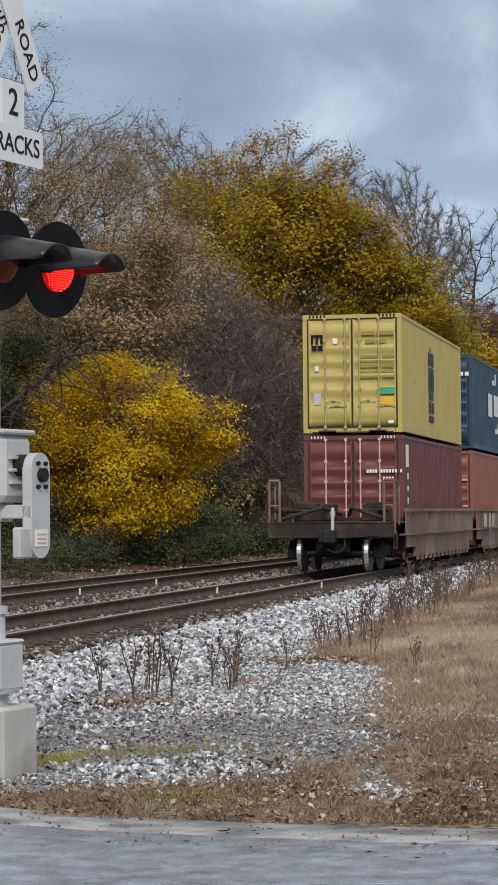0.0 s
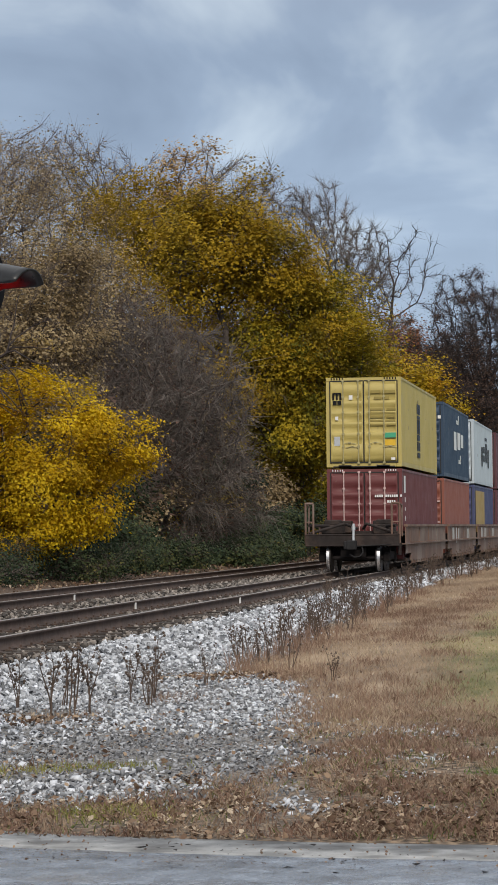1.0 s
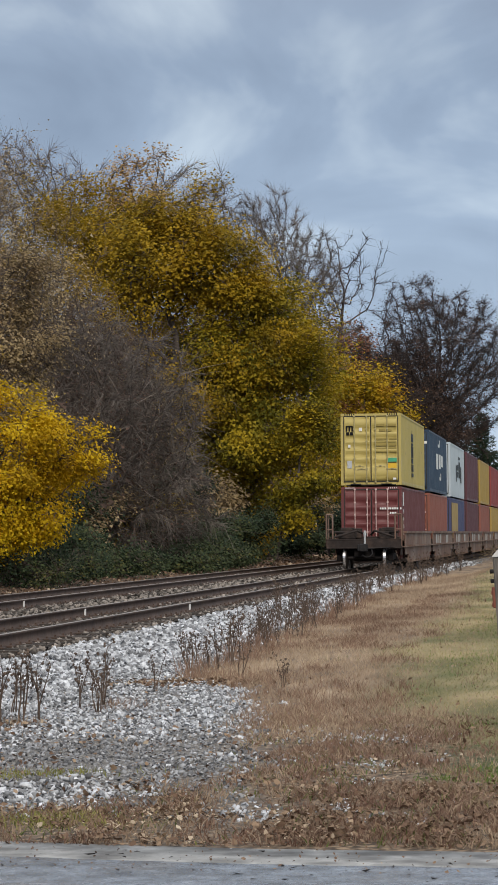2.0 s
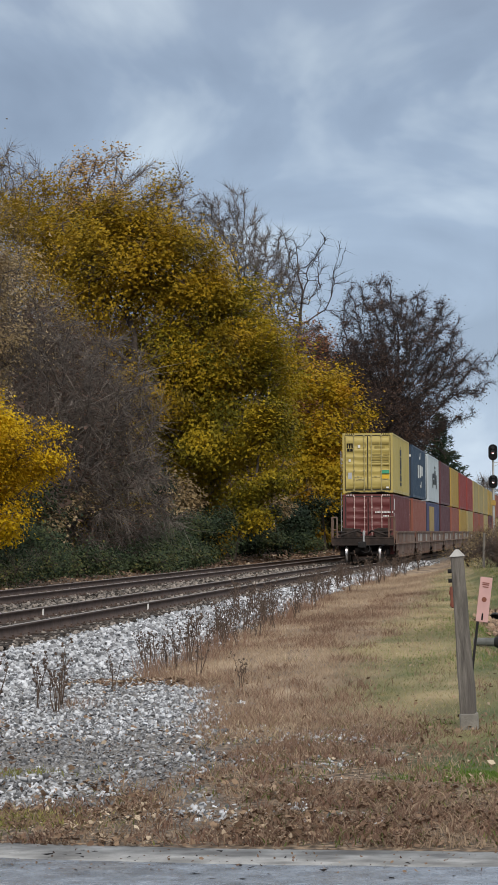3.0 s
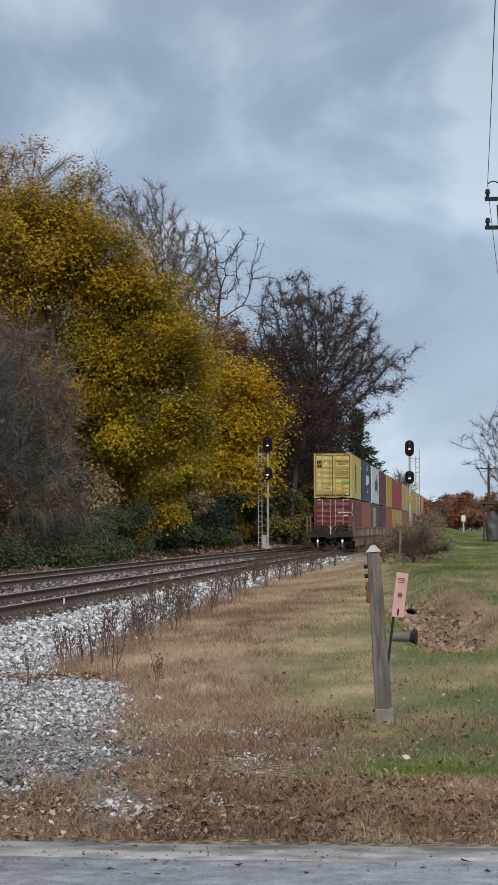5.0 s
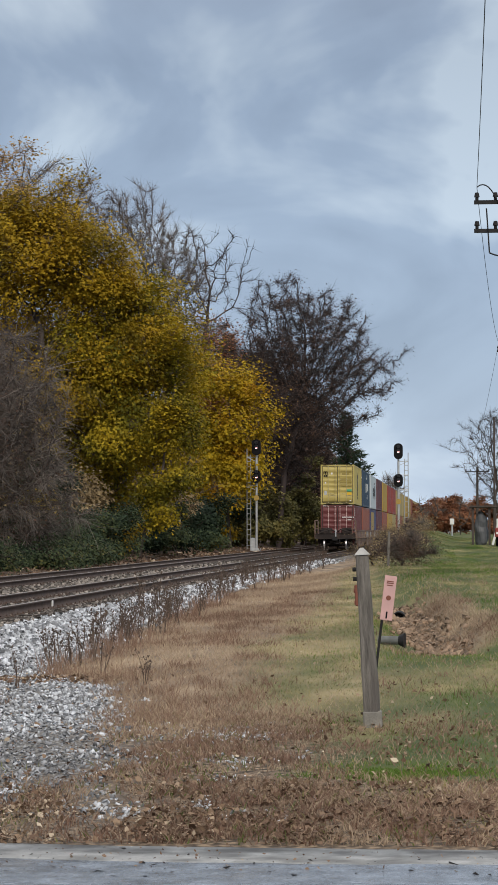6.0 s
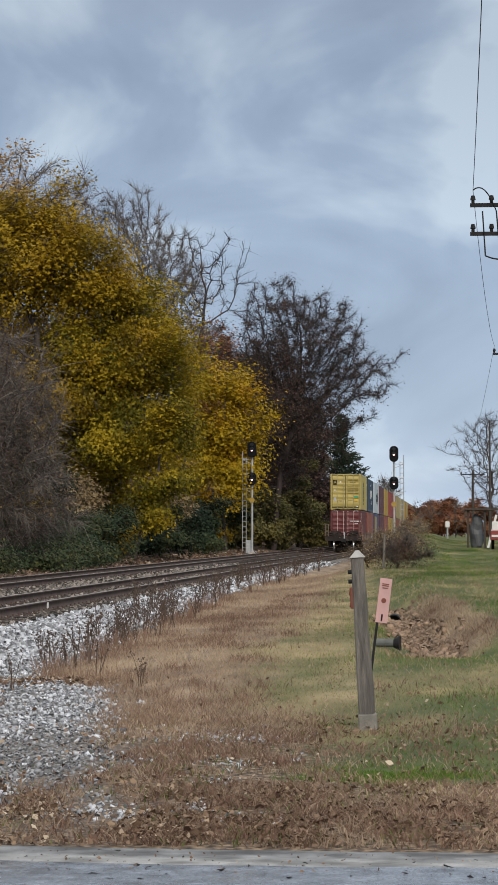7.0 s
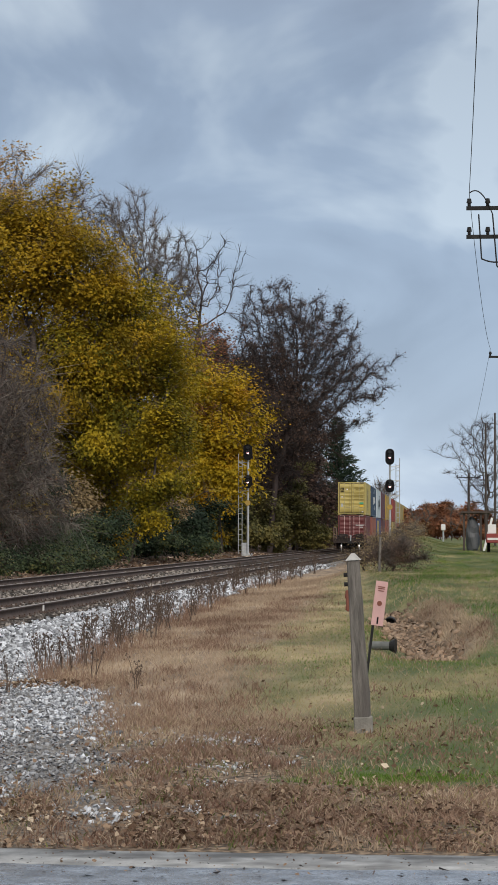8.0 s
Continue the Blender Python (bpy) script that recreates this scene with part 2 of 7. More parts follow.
L_GOLD = leaf_material("golden_leaves", [(0.0, (0.18, 0.145, 0.012)), (0.45, (0.45, 0.32, 0.018)), (0.8, (0.58, 0.37, 0.02)), (1.0, (0.46, 0.23, 0.025))])
L_TAN = leaf_material("tan_leaves", [(0.0, (0.165, 0.118, 0.062)), (0.5, (0.33, 0.245, 0.13)), (0.8, (0.50, 0.395, 0.24)), (1.0, (0.47, 0.34, 0.11))])
L_TANTOP = leaf_material("pale_orange_leaves", [(0.0, (0.26, 0.16, 0.05)), (0.5, (0.50, 0.31, 0.10)), (1.0, (0.60, 0.46, 0.22))])
L_GREEN = leaf_material("dark_green_leaves", [(0.0, (0.014, 0.026, 0.018)), (0.5, (0.038, 0.062, 0.036)), (0.85, (0.085, 0.11, 0.048)), (1.0, (0.17, 0.155, 0.05))])
L_DRAB = leaf_material("drab_olive_leaves", [(0.0, (0.06, 0.064, 0.028)), (0.5, (0.14, 0.135, 0.05)), (0.85, (0.24, 0.20, 0.065)), (1.0, (0.34, 0.26, 0.075))])
L_PALEGRASS = leaf_material("pale_dry_lawn", [(0.0, (0.23, 0.20, 0.09)), (0.5, (0.38, 0.32, 0.155)), (1.0, (0.52, 0.44, 0.235))], 0.3, 0.4, 3.5)
L_PINE = leaf_material("pine_needles", [(0.0, (0.014, 0.028, 0.018)), (0.6, (0.03, 0.05, 0.028)), (1.0, (0.05, 0.07, 0.035))], 0.1)
L_RUST = leaf_material("rust_brown_leaves", [(0.0, (0.14, 0.06, 0.036)), (0.5, (0.27, 0.115, 0.06)), (1.0, (0.38, 0.18, 0.085))])
L_BROWN = leaf_material("dull_brown_leaves", [(0.0, (0.055, 0.038, 0.032)), (0.6, (0.11, 0.07, 0.055)), (1.0, (0.17, 0.10, 0.07))])
L_FALLEN = leaf_material("fallen_leaves", [(0.0, (0.08, 0.046, 0.032)), (0.45, (0.19, 0.12, 0.08)), (0.8, (0.34, 0.24, 0.16)), (1.0, (0.64, 0.54, 0.41))], 0.1, 0.75)
L_STRAW = leaf_material("straw_grass", [(0.0, (0.22, 0.15, 0.108)), (0.4, (0.35, 0.26, 0.185)), (0.75, (0.49, 0.375, 0.265)), (1.0, (0.62, 0.50, 0.36))], 0.3, 0.4, 3.5)
L_REDGRASS = leaf_material("reddish_dead_grass", [(0.0, (0.12, 0.068, 0.05)), (0.5, (0.235, 0.145, 0.105)), (1.0, (0.36, 0.25, 0.175))], 0.2, 0.4, 3.5)
L_LAWN = leaf_material("mown_lawn_grass", [(0.0, (0.055, 0.092, 0.02)), (0.42, (0.112, 0.142, 0.038)), (0.7, (0.255, 0.24, 0.088)), (1.0, (0.45, 0.39, 0.18))], 0.3, 0.4, 3.5)
L_FRESH = leaf_material("fresh_green_grass", [(0.0, (0.055, 0.12, 0.022)), (0.6, (0.12, 0.21, 0.035)), (1.0, (0.21, 0.28, 0.06))], 0.3, 0.4, 3.5)


# ---- mesh helpers ----
def fast_mesh(name, verts, faces):
    """A mesh from arrays: verts (n, 3), faces (m, k)."""
    me = bpy.data.meshes.new(name)
    verts, faces = np.asarray(verts, np.float32), np.asarray(faces, np.int32)
    m, k = faces.shape
    me.vertices.add(len(verts))
    me.vertices.foreach_set("co", verts.ravel())
    me.loops.add(m * k)
    me.loops.foreach_set("vertex_index", faces.ravel())
    me.polygons.add(m)
    me.polygons.foreach_set("loop_start", np.arange(0, m * k, k, dtype=np.int32))
    me.update(calc_edges=True)
    return me


def solid(name, me, mat, parent=None, label=""):
    me.materials.append(mat)
    ob = new(name, me)
    if parent is not None:
        ob.parent = parent
    return tagged(ob, label)


def part(name, bm, mat, parent=None, label="", bevel=0.0):
    """Links a bmesh as one mesh object under a thing or a part."""
    if bevel:
        bmesh.ops.bevel(bm, geom=bm.edges[:], offset=bevel, segments=1, affect="EDGES", clamp_overlap=True)
    me = bpy.data.meshes.new(name)
    bm.to_mesh(me)
    bm.free()
    return solid(name, me, mat, parent, label)


def box(bm, cx, cy, cz, sx, sy, sz, m=None):
    r = bmesh.ops.create_cube(bm, size=1.0)
    bmesh.ops.scale(bm, vec=(sx, sy, sz), verts=r["verts"])
    bmesh.ops.translate(bm, vec=(cx, cy, cz), verts=r["verts"])
    if m is not None:
        bmesh.ops.transform(bm, matrix=m, verts=r["verts"])
    return r["verts"]


def boxes(*specs):
    bm = bmesh.new()
    for s in specs:
        box(bm, *s)
    return bm


def rod(bm, a, b, r0, r1=None, seg=8):
    a, b = Vector(a), Vector(b)
    d = b - a
    m = Matrix.Translation((a + b) / 2) @ d.to_track_quat("Z", "Y").to_matrix().to_4x4()
    return bmesh.ops.create_cone(bm, cap_ends=True, segments=seg, radius1=r0, radius2=r0 if r1 is None else r1, depth=d.length, matrix=m)["verts"]


def rods(*specs):
    bm = bmesh.new()
    for s in specs:
        rod(bm, *s)
    return bm


def thing(name, m, label, category, group="", kind=""):
    ob = new(name)
    ob.matrix_basis = m
    return tagged(ob, label, category, group, kind)


def smooth(a, b, v):
    t = np.clip((v - a) / (b - a), 0, 1)
    return t * t * (3 - 2 * t)


def wave_noise(x, y, s, seed=0):
    """A cheap, smooth field over the plan, from -1 to 1."""
    r = np.random.default_rng(seed)
    out = 0
    for _ in range(7):
        a, p, k = r.uniform(0, 6.28), r.uniform(0, 6.28), s * r.uniform(0.5, 2.2)
        out = out + np.sin((x * math.cos(a) + y * math.sin(a)) * k + p)
    return out / 3.6


def patches(x, y, wide, deep, seed, octaves=3):
    """Irregular patches over the plan, 0 to 1: wide across the line, deep along it, in metres."""
    x, y = np.asarray(x, float) / wide, np.asarray(y, float) / deep
    out, total = 0.0, 0.0
    for o in range(octaves):
        ix, iy = np.floor(x), np.floor(y)
        fx, fy = x - ix, y - iy
        fx, fy = fx * fx * (3 - 2 * fx), fy * fy * (3 - 2 * fy)

        def lattice(a, b):
            h = np.sin(a * 127.1 + b * 311.7 + (seed + 7 * o) * 74.7) * 43758.5453
            return h - np.floor(h)

        v = (lattice(ix, iy) * (1 - fx) + lattice(ix + 1, iy) * fx) * (1 - fy) + (lattice(ix, iy + 1) * (1 - fx) + lattice(ix + 1, iy + 1) * fx) * fy
        out, total = out + v * 0.55 ** o, total + 0.55 ** o
        x, y = x * 2.1 + 5.3, y * 2.1 + 1.7
    return out / total


def spot(x, y, cx, cy, rx, ry):
    return np.exp(-((x - cx) / rx) ** 2 - ((y - cy) / ry) ** 2)


# ---- the ground ----
NEAR_TRACK, FAR_TRACK = -9.14, -13.26


def ditch_x(y):
    return -0.25 - 0.068 * (np.asarray(y, float) - 33.0)


def ground_z(x, y):
    x, y = np.asarray(x, float), np.asarray(y, float)
    right = -0.28 + 1.15 * smooth(45, 170, y) + 0.03 * wave_noise(x, y, 0.25, 1)
    right = right + 0.55 * np.exp(-((x + 2.6) / 1.4) ** 2) * smooth(85, 130, y) * (1 - smooth(200, 250, y))
    side = x - ditch_x(y)
    ditch = np.exp(-(side / 0.55) ** 2) * smooth(31, 34, y) * (1 - smooth(48, 54, y))
    right = right - 0.30 * ditch + 0.34 * smooth(0.1, 1.0, side) * smooth(31, 36, y) * (1 - smooth(60, 100, y))
    verge = -0.36 + 0.03 * wave_noise(x, y, 0.9, 2)
    z = verge + (right - verge) * smooth(-6.0, -3.2, x)
    bed = -0.29
    z = z + (bed - z) * smooth(-6.5, -7.4, x)
    left = -0.25 + 0.16 * smooth(-15.6, -19, x) + 11 * smooth(-21, -70, x) + 0.06 * wave_noise(x, y, 0.5, 3)
    z = z + (left - z) * smooth(-15.2, -16.2, x)
    near = 1 - smooth(11.0, 13.0, y)
    return z + near * (-0.30 - z)


def spaced(lo, hi, step, grow, far):
    out, v, s = [lo], lo, step
    while v < hi:
        v += step
        out.append(v)
    s, up = step, [out[-1]]
    while up[-1] < far:
        s *= grow
        up.append(up[-1] + s)
    s, down = step, [lo]
    while down[-1] > -far:
        s *= grow
        down.append(down[-1] - s)
    return np.array(down[:0:-1] + out + up[1:])


def build_ground():
    xs, ys = spaced(-20.0, 4.0, 0.25, 1.25, 2600), spaced(11.0, 62.0, 0.33, 1.12, 4200)
    gx, gy = np.meshgrid(xs, ys)
    far = np.hypot(gx, gy) > 900
    gz = np.where(far, 0.5, ground_z(gx, gy))
    v = np.stack([gx, gy, gz], -1).reshape(-1, 3)
    nx = len(xs)
    i = (np.arange(len(ys) - 1)[:, None] * nx + np.arange(nx - 1)).ravel()
    me = fast_mesh("ground", v, np.stack([i, i + 1, i + nx + 1, i + nx], -1))
    me.polygons.foreach_set("use_smooth", np.ones(len(i), bool))
    x, y = v[:, 0], v[:, 1]
    for name, vals in (("stony", stony(x, y)), ("straw", dry(x, y)), ("lawn", lawn(x, y)), ("pale", pale_lawn(x, y)), ("litter", litter(x, y)), ("wood", shaded_wood_floor(x, y))):
        at = me.attributes.new(name, "FLOAT", "POINT")
        at.data.foreach_set("value", np.asarray(vals, np.float32))
    m = bpy.data.materials.new("verge_ground")
    m.use_nodes = True
    n, l = m.node_tree.nodes, m.node_tree.links
    b = n["Principled BSDF"]
    b.inputs["Roughness"].default_value = 0.95
    co = n.new("ShaderNodeTexCoord")

    def ramp_noise(scale, stops, detail=6.0, reach=1.0):
        t, r, mp = n.new("ShaderNodeTexNoise"), n.new("ShaderNodeValToRGB"), n.new("ShaderNodeMapping")
        mp.inputs["Scale"].default_value = (1.0, 1.0 / reach, 1.0)
        l.new(co.outputs["Object"], mp.inputs["Vector"])
        t.inputs["Scale"].default_value, t.inputs["Detail"].default_value = scale, detail
        l.new(mp.outputs["Vector"], t.inputs["Vector"])
        l.new(t.outputs["Fac"], r.inputs["Fac"])
        for k, (p, c) in enumerate(stops):
            e = r.color_ramp.elements[k] if k < 2 else r.color_ramp.elements.new(p)
            e.position, e.color = p, (*c, 1)
        return r.outputs["Color"]

    soil = ramp_noise(15, [(0.38, (0.04, 0.03, 0.022)), (0.64, (0.40, 0.30, 0.21)), (0.52, (0.17, 0.122, 0.086))])
    stone = ramp_noise(45, [(0.38, (0.05, 0.045, 0.04)), (0.66, (0.42, 0.41, 0.40)), (0.52, (0.19, 0.18, 0.17))])
    grass = ramp_noise(1.1, [(0.42, (0.055, 0.085, 0.022)), (0.68, (0.30, 0.25, 0.11)), (0.56, (0.115, 0.135, 0.04))], reach=4.0)
    straw = ramp_noise(2.2, [(0.34, (0.15, 0.11, 0.08)), (0.68, (0.43, 0.33, 0.23)), (0.5, (0.29, 0.215, 0.15))], reach=3.0)
    pale = ramp_noise(1.3, [(0.36, (0.15, 0.135, 0.06)), (0.66, (0.42, 0.335, 0.19)), (0.5, (0.27, 0.22, 0.115))], reach=4.0)
    leaf = ramp_noise(20, [(0.36, (0.04, 0.028, 0.02)), (0.66, (0.36, 0.26, 0.17)), (0.5, (0.14, 0.10, 0.066))])
    # leaf mould, its colours darkened for the shade under the trees
    shaded_duff = ramp_noise(6, [(0.3, (0.035, 0.026, 0.02)), (0.75, (0.17, 0.10, 0.06)), (0.5, (0.085, 0.055, 0.038))])
    col = soil
    for name, c in (("stony", stone), ("straw", straw), ("lawn", grass), ("pale", pale), ("litter", leaf), ("wood", shaded_duff)):
        at, mx = n.new("ShaderNodeAttribute"), n.new("ShaderNodeMixRGB")
        at.attribute_name = name
        l.new(at.outputs["Fac"], mx.inputs["Fac"])
        l.new(col, mx.inputs["Color1"])
        l.new(c, mx.inputs["Color2"])
        col = mx.outputs["Color"]
    l.new(col, b.inputs["Base Color"])
    t, bp = n.new("ShaderNodeTexNoise"), n.new("ShaderNodeBump")
    t.inputs["Scale"].default_value, t.inputs["Detail"].default_value = 18, 6
    l.new(co.outputs["Object"], t.inputs["Vector"])
    l.new(t.outputs["Fac"], bp.inputs["Height"])
    bp.inputs["Strength"].default_value, bp.inputs["Distance"].default_value = 0.7, 0.05
    l.new(bp.outputs["Normal"], b.inputs["Normal"])
    return tagged(solid("ground", me, m), "stony verge running into mown autumn grass and leaf litter", "ground", kind="structure")


def gravel_edge(y):
    """How far the pale stones reach from the track, as x at a distance y."""
    return np.interp(y, [11, 13.5, 15, 17, 21, 23, 25, 27, 33, 46, 75, 90], [-2.0, -2.05, -2.5, -2.6, -3.3, -3.55, -3.75, -4.9, -5.3, -5.95, -6.95, -7.0])


def stony(x, y):
    e = gravel_edge(y) + 0.7 * (patches(x, y, 0.5, 1.2, 4) - 0.5)
    return smooth(0.35, -0.35, x - e) * smooth(-15.9, -15.3, x)


def lawn_edge(x, y):
    return np.interp(y, [12, 14.5, 15.6, 19, 22, 27, 32, 45, 60, 80], [3.5, 1.2, -0.9, -1.25, -2.0, -2.45, -2.8, -3.1, -3.4, -4.4]) + 0.9 * (patches(x, y, 0.7, 1.8, 5) - 0.5)


def bank(x, y):
    """The dry, eroded slope beyond the ditch."""
    side = x - ditch_x(y)
    return smooth(-0.25, 0.0, side) * smooth(1.15, 0.7, side + 0.5 * (patches(x, y, 0.5, 2.0, 15) - 0.5)) * smooth(32.5, 35, y) * (1 - smooth(47, 54, y))


def lawn(x, y):
    return smooth(-0.4, 0.4, x - lawn_edge(x, y)) * smooth(14.4, 15.4, y + 1.6 * (patches(x, y, 0.5, 1.0, 6) - 0.5)) * (1 - 0.92 * bank(x, y))


def dry(x, y):
    """Straw-coloured ground between the stones and the lawn."""
    e = gravel_edge(y) + 0.5 * (patches(x, y, 0.5, 1.5, 31) - 0.5)
    return np.clip(smooth(-0.1, 0.5, x - e) * smooth(19.5, 24, y + 2.5 * (patches(x, y, 0.6, 1.5, 16) - 0.5)) + bank(x, y), 0, 1) * smooth(-15.5, -15, x)


def pale_lawn(x, y):
    band = smooth(2.1, 0.7, x - lawn_edge(x, y)) + 0.7 * spot(x, y, 0.2, 26.5, 1.2, 1.6)
    return np.clip(0.95 * lawn(x, y) * np.clip(band, 0, 1) * smooth(17.5, 21, y) * smooth(0.25, 0.6, patches(x, y, 0.9, 3.0, 17) + 0.12), 0, 1)


def litter(x, y):
    """Where fallen leaves lie thick: a strip along the road, broken by stones."""
    n = patches(x, y, 0.6, 0.8, 7) - 0.5
    front = np.maximum(smooth(15.8, 14.0, y + 1.4 * n) * smooth(-3.4, -2.7, x + 0.6 * n), smooth(13.9, 13.3, y + 0.8 * n) * smooth(-5.2, -4.4, x))
    return 0.85 * front * (1 - 0.8 * spot(x, y, -2.1, 13.9, 0.28, 1.0))


# mask of the wood's floor, where tree shade is painted into the ground
def shaded_wood_floor(x, y):
    return smooth(-15.8, -16.6, x)


build_ground()


def build_road():
    xs = np.concatenate([np.linspace(-60, -6, 40), np.linspace(-5.8, 4, 80), np.linspace(5, 60, 40)])
    edge = 12.12 + 0.02 * (-xs) + 0.05 * wave_noise(xs, 0, 2.3, 8) + 0.02 * wave_noise(xs, 3, 9, 9)
    edge = np.where(xs < -2.2, edge + 0.09 * (-2.2 - xs), edge)
    back = np.full_like(xs, 4.2)
    rise = np.maximum(0, 0.295 * (1 - smooth(1.5, 6.0, np.minimum(np.abs(xs - NEAR_TRACK), np.abs(xs - FAR_TRACK)))))
    rows = []
    for f, lift in ((0.0, -0.12), (0.0, 0.0), (0.12, 0.035), (0.5, 0.06), (0.88, 0.035), (1.0, 0.0), (1.0, -0.12)):
        rows.append(np.stack([xs, edge + (back - edge) * f, -0.285 + lift + rise], -1))
    v = np.concatenate(rows)
    n = len(xs)
    i = (np.arange(len(rows) - 1)[:, None] * n + np.arange(n - 1)).ravel()
    me = fast_mesh("road", v, np.stack([i, i + n, i + n + 1, i + 1], -1))
    tagged(solid("road", me, M_ASPHALT), "worn grey asphalt road leading over the tracks", "road", kind="structure")
    # the newer, darker lane surface inside the weathered edge
    lip = edge - 0.72 + 0.05 * wave_noise(xs, 5, 1.7, 81) + 0.015 * wave_noise(xs, 2, 11, 82)
    rows = []
    for s, lift in ((0.0, -0.02), (0.02, 0.012), (0.12, 0.012), (0.5, 0.012), (0.9, 0.012), (1.0, -0.02)):
        yy = lip + (4.9 - lip) * s
        f = (yy - edge) / (back - edge)
        rows.append(np.stack([xs, yy, -0.285 + lift + np.interp(f, [0, 0.12, 0.5, 0.88, 1], [0, 0.035, 0.06, 0.035, 0]) + rise], -1))
    i = (np.arange(len(rows) - 1)[:, None] * n + np.arange(n - 1)).ravel()
    me = fast_mesh("road_lane", np.concatenate(rows), np.stack([i, i + n, i + n + 1, i + 1], -1))
    tagged(solid("road_lane", me, M_WET_SHEEN_ROAD), "damp asphalt lane, tinted blue-grey for the sky's sheen, within the worn road edge", "road", kind="structure")


build_road()

for m_black in (M_BLACK, M_UNDER, M_INK, M_DARK):
    m_black.node_tree.nodes["Principled BSDF"].inputs["Specular IOR Level"].default_value = 0.15


# ---- tracks ----
def rail_mesh(y0, y1, x):
    prof = [(-0.070, -0.180), (0.070, -0.180), (0.070, -0.165), (0.012, -0.145), (0.010, -0.045), (0.036, -0.034), (0.036, -0.004),
            (0.028, 0.0), (-0.028, 0.0), (-0.036, -0.004), (-0.036, -0.034), (-0.010, -0.045), (-0.012, -0.145), (-0.070, -0.165)]
    ys = np.linspace(y0, y1, 12)
    v = np.array([(x + px, y, pz) for y in ys for px, pz in prof])
    k = len(prof)
    f = [(r * k + i, r * k + (i + 1) % k, (r + 1) * k + (i + 1) % k, (r + 1) * k + i) for r in range(len(ys) - 1) for i in range(k)]
    me = fast_mesh("rail", v, f)
    me.materials.append(M_RUST)
    me.materials.append(M_STEEL)
    me.polygons.foreach_set("material_index", np.array([1 if i % k in (6, 7, 8) else 0 for i in range(len(f))], np.int32))
    return me


def build_track(cx, label):
    tr = thing("railway_track", pose(cx, 0, 0), label, "railway track", kind="structure")
    for side in (-0.7525, 0.7525):
        ob = new("rail", rail_mesh(-60, 900, side))
        ob.parent = tr
    bm = bmesh.new()
    box(bm, 0, 0, -0.27, 2.59, 0.225, 0.17)
    tie = part("tie", bm, M_TIE, tr)
    tie.matrix_basis = pose(0, 20.0, 0)
    r = np.random.default_rng(3)
    for i in range(1, 290):
        o = new("tie", tie.data)
        o.parent = tr
        o.matrix_basis = pose(r.normal(0, 0.02), 20.0 + 0.535 * i, r.normal(0, 0.006), 0, 0, r.normal(0, 0.5))
    far = boxes(*[(0, 20.0 + 0.535 * i, -0.27, 2.59, 0.225, 0.17) for i in range(290, 520)])
    tagged(part("distant_ties", far, M_TIE, tr), kind="stuff")
    plates = bmesh.new()
    for i in range(0, 150):
        for side in (-0.7525, 0.7525):
            box(plates, side, 20.0 + 0.535 * i, -0.178, 0.34, 0.19, 0.022)
            for dx in (-0.1, 0.1):
                box(plates, side + dx, 20.0 + 0.535 * i + 0.05, -0.155, 0.03, 0.03, 0.04)
    tagged(part("tie_plates", plates, M_RUST, tr), kind="stuff")
    return tr


near_track = build_track(NEAR_TRACK, "near railway track with rust-brown rails on dark ties")
far_track = build_track(FAR_TRACK, "far railway track with rust-brown rails on dark ties")


# ---- loose stones ----
def stones(name, x, y, z, size, mat, label, flat=0.7, seed=1):
    """Angular broken stones: jittered, flattened boxes with cut corners."""
    r = np.random.default_rng(seed)
    n = len(x)
    cube = np.array([(-1, -1, -1), (1, -1, -1), (1, 1, -1), (-1, 1, -1), (-1, -1, 1), (1, -1, 1), (1, 1, 1), (-1, 1, 1)], float) * 0.5
    c = cube[None] * r.uniform(0.55, 1.15, (n, 8, 3)) + r.normal(0, 0.07, (n, 8, 3))
    c *= (size[:, None] * r.uniform(0.6, 1.3, (n, 3)))[:, None, :]
    c[:, :, 2] *= flat
    q = r.normal(0, 1, (n, 4))
    q[:, 1:3] *= 0.5
    q /= np.linalg.norm(q, axis=1, keepdims=True)
    w, a, b, d = q.T
    R = np.stack([np.stack([1 - 2 * (b * b + d * d), 2 * (a * b - d * w), 2 * (a * d + b * w)], -1),
                  np.stack([2 * (a * b + d * w), 1 - 2 * (a * a + d * d), 2 * (b * d - a * w)], -1),
                  np.stack([2 * (a * d - b * w), 2 * (b * d + a * w), 1 - 2 * (a * a + b * b)], -1)], 1)
    v = np.einsum("nij,nkj->nki", R, c) + np.stack([x, y, z], -1)[:, None, :]
    quad = np.array([(4, 5, 6, 7), (0, 1, 5, 4), (1, 2, 6, 5), (2, 3, 7, 6), (3, 0, 4, 7)])
    f = (quad[None] + 8 * np.arange(n)[:, None, None]).reshape(-1, 4)
    return tagged(solid(name, fast_mesh(name, v.reshape(-1, 3), f), mat), label, "gravel", kind="stuff")


def scatter(n, x0, x1, y0, y1, keep, seed, bias=1.0):
    """Random places, denser towards y0, kept with the chance that keep(x, y) gives."""
    r = np.random.default_rng(seed)
    x, y = r.uniform(x0, x1, n), y0 * (y1 / y0) ** (r.uniform(0, 1, n) ** bias)
    k = r.uniform(0, 1, n) < keep(x, y)
    return x[k], y[k], r


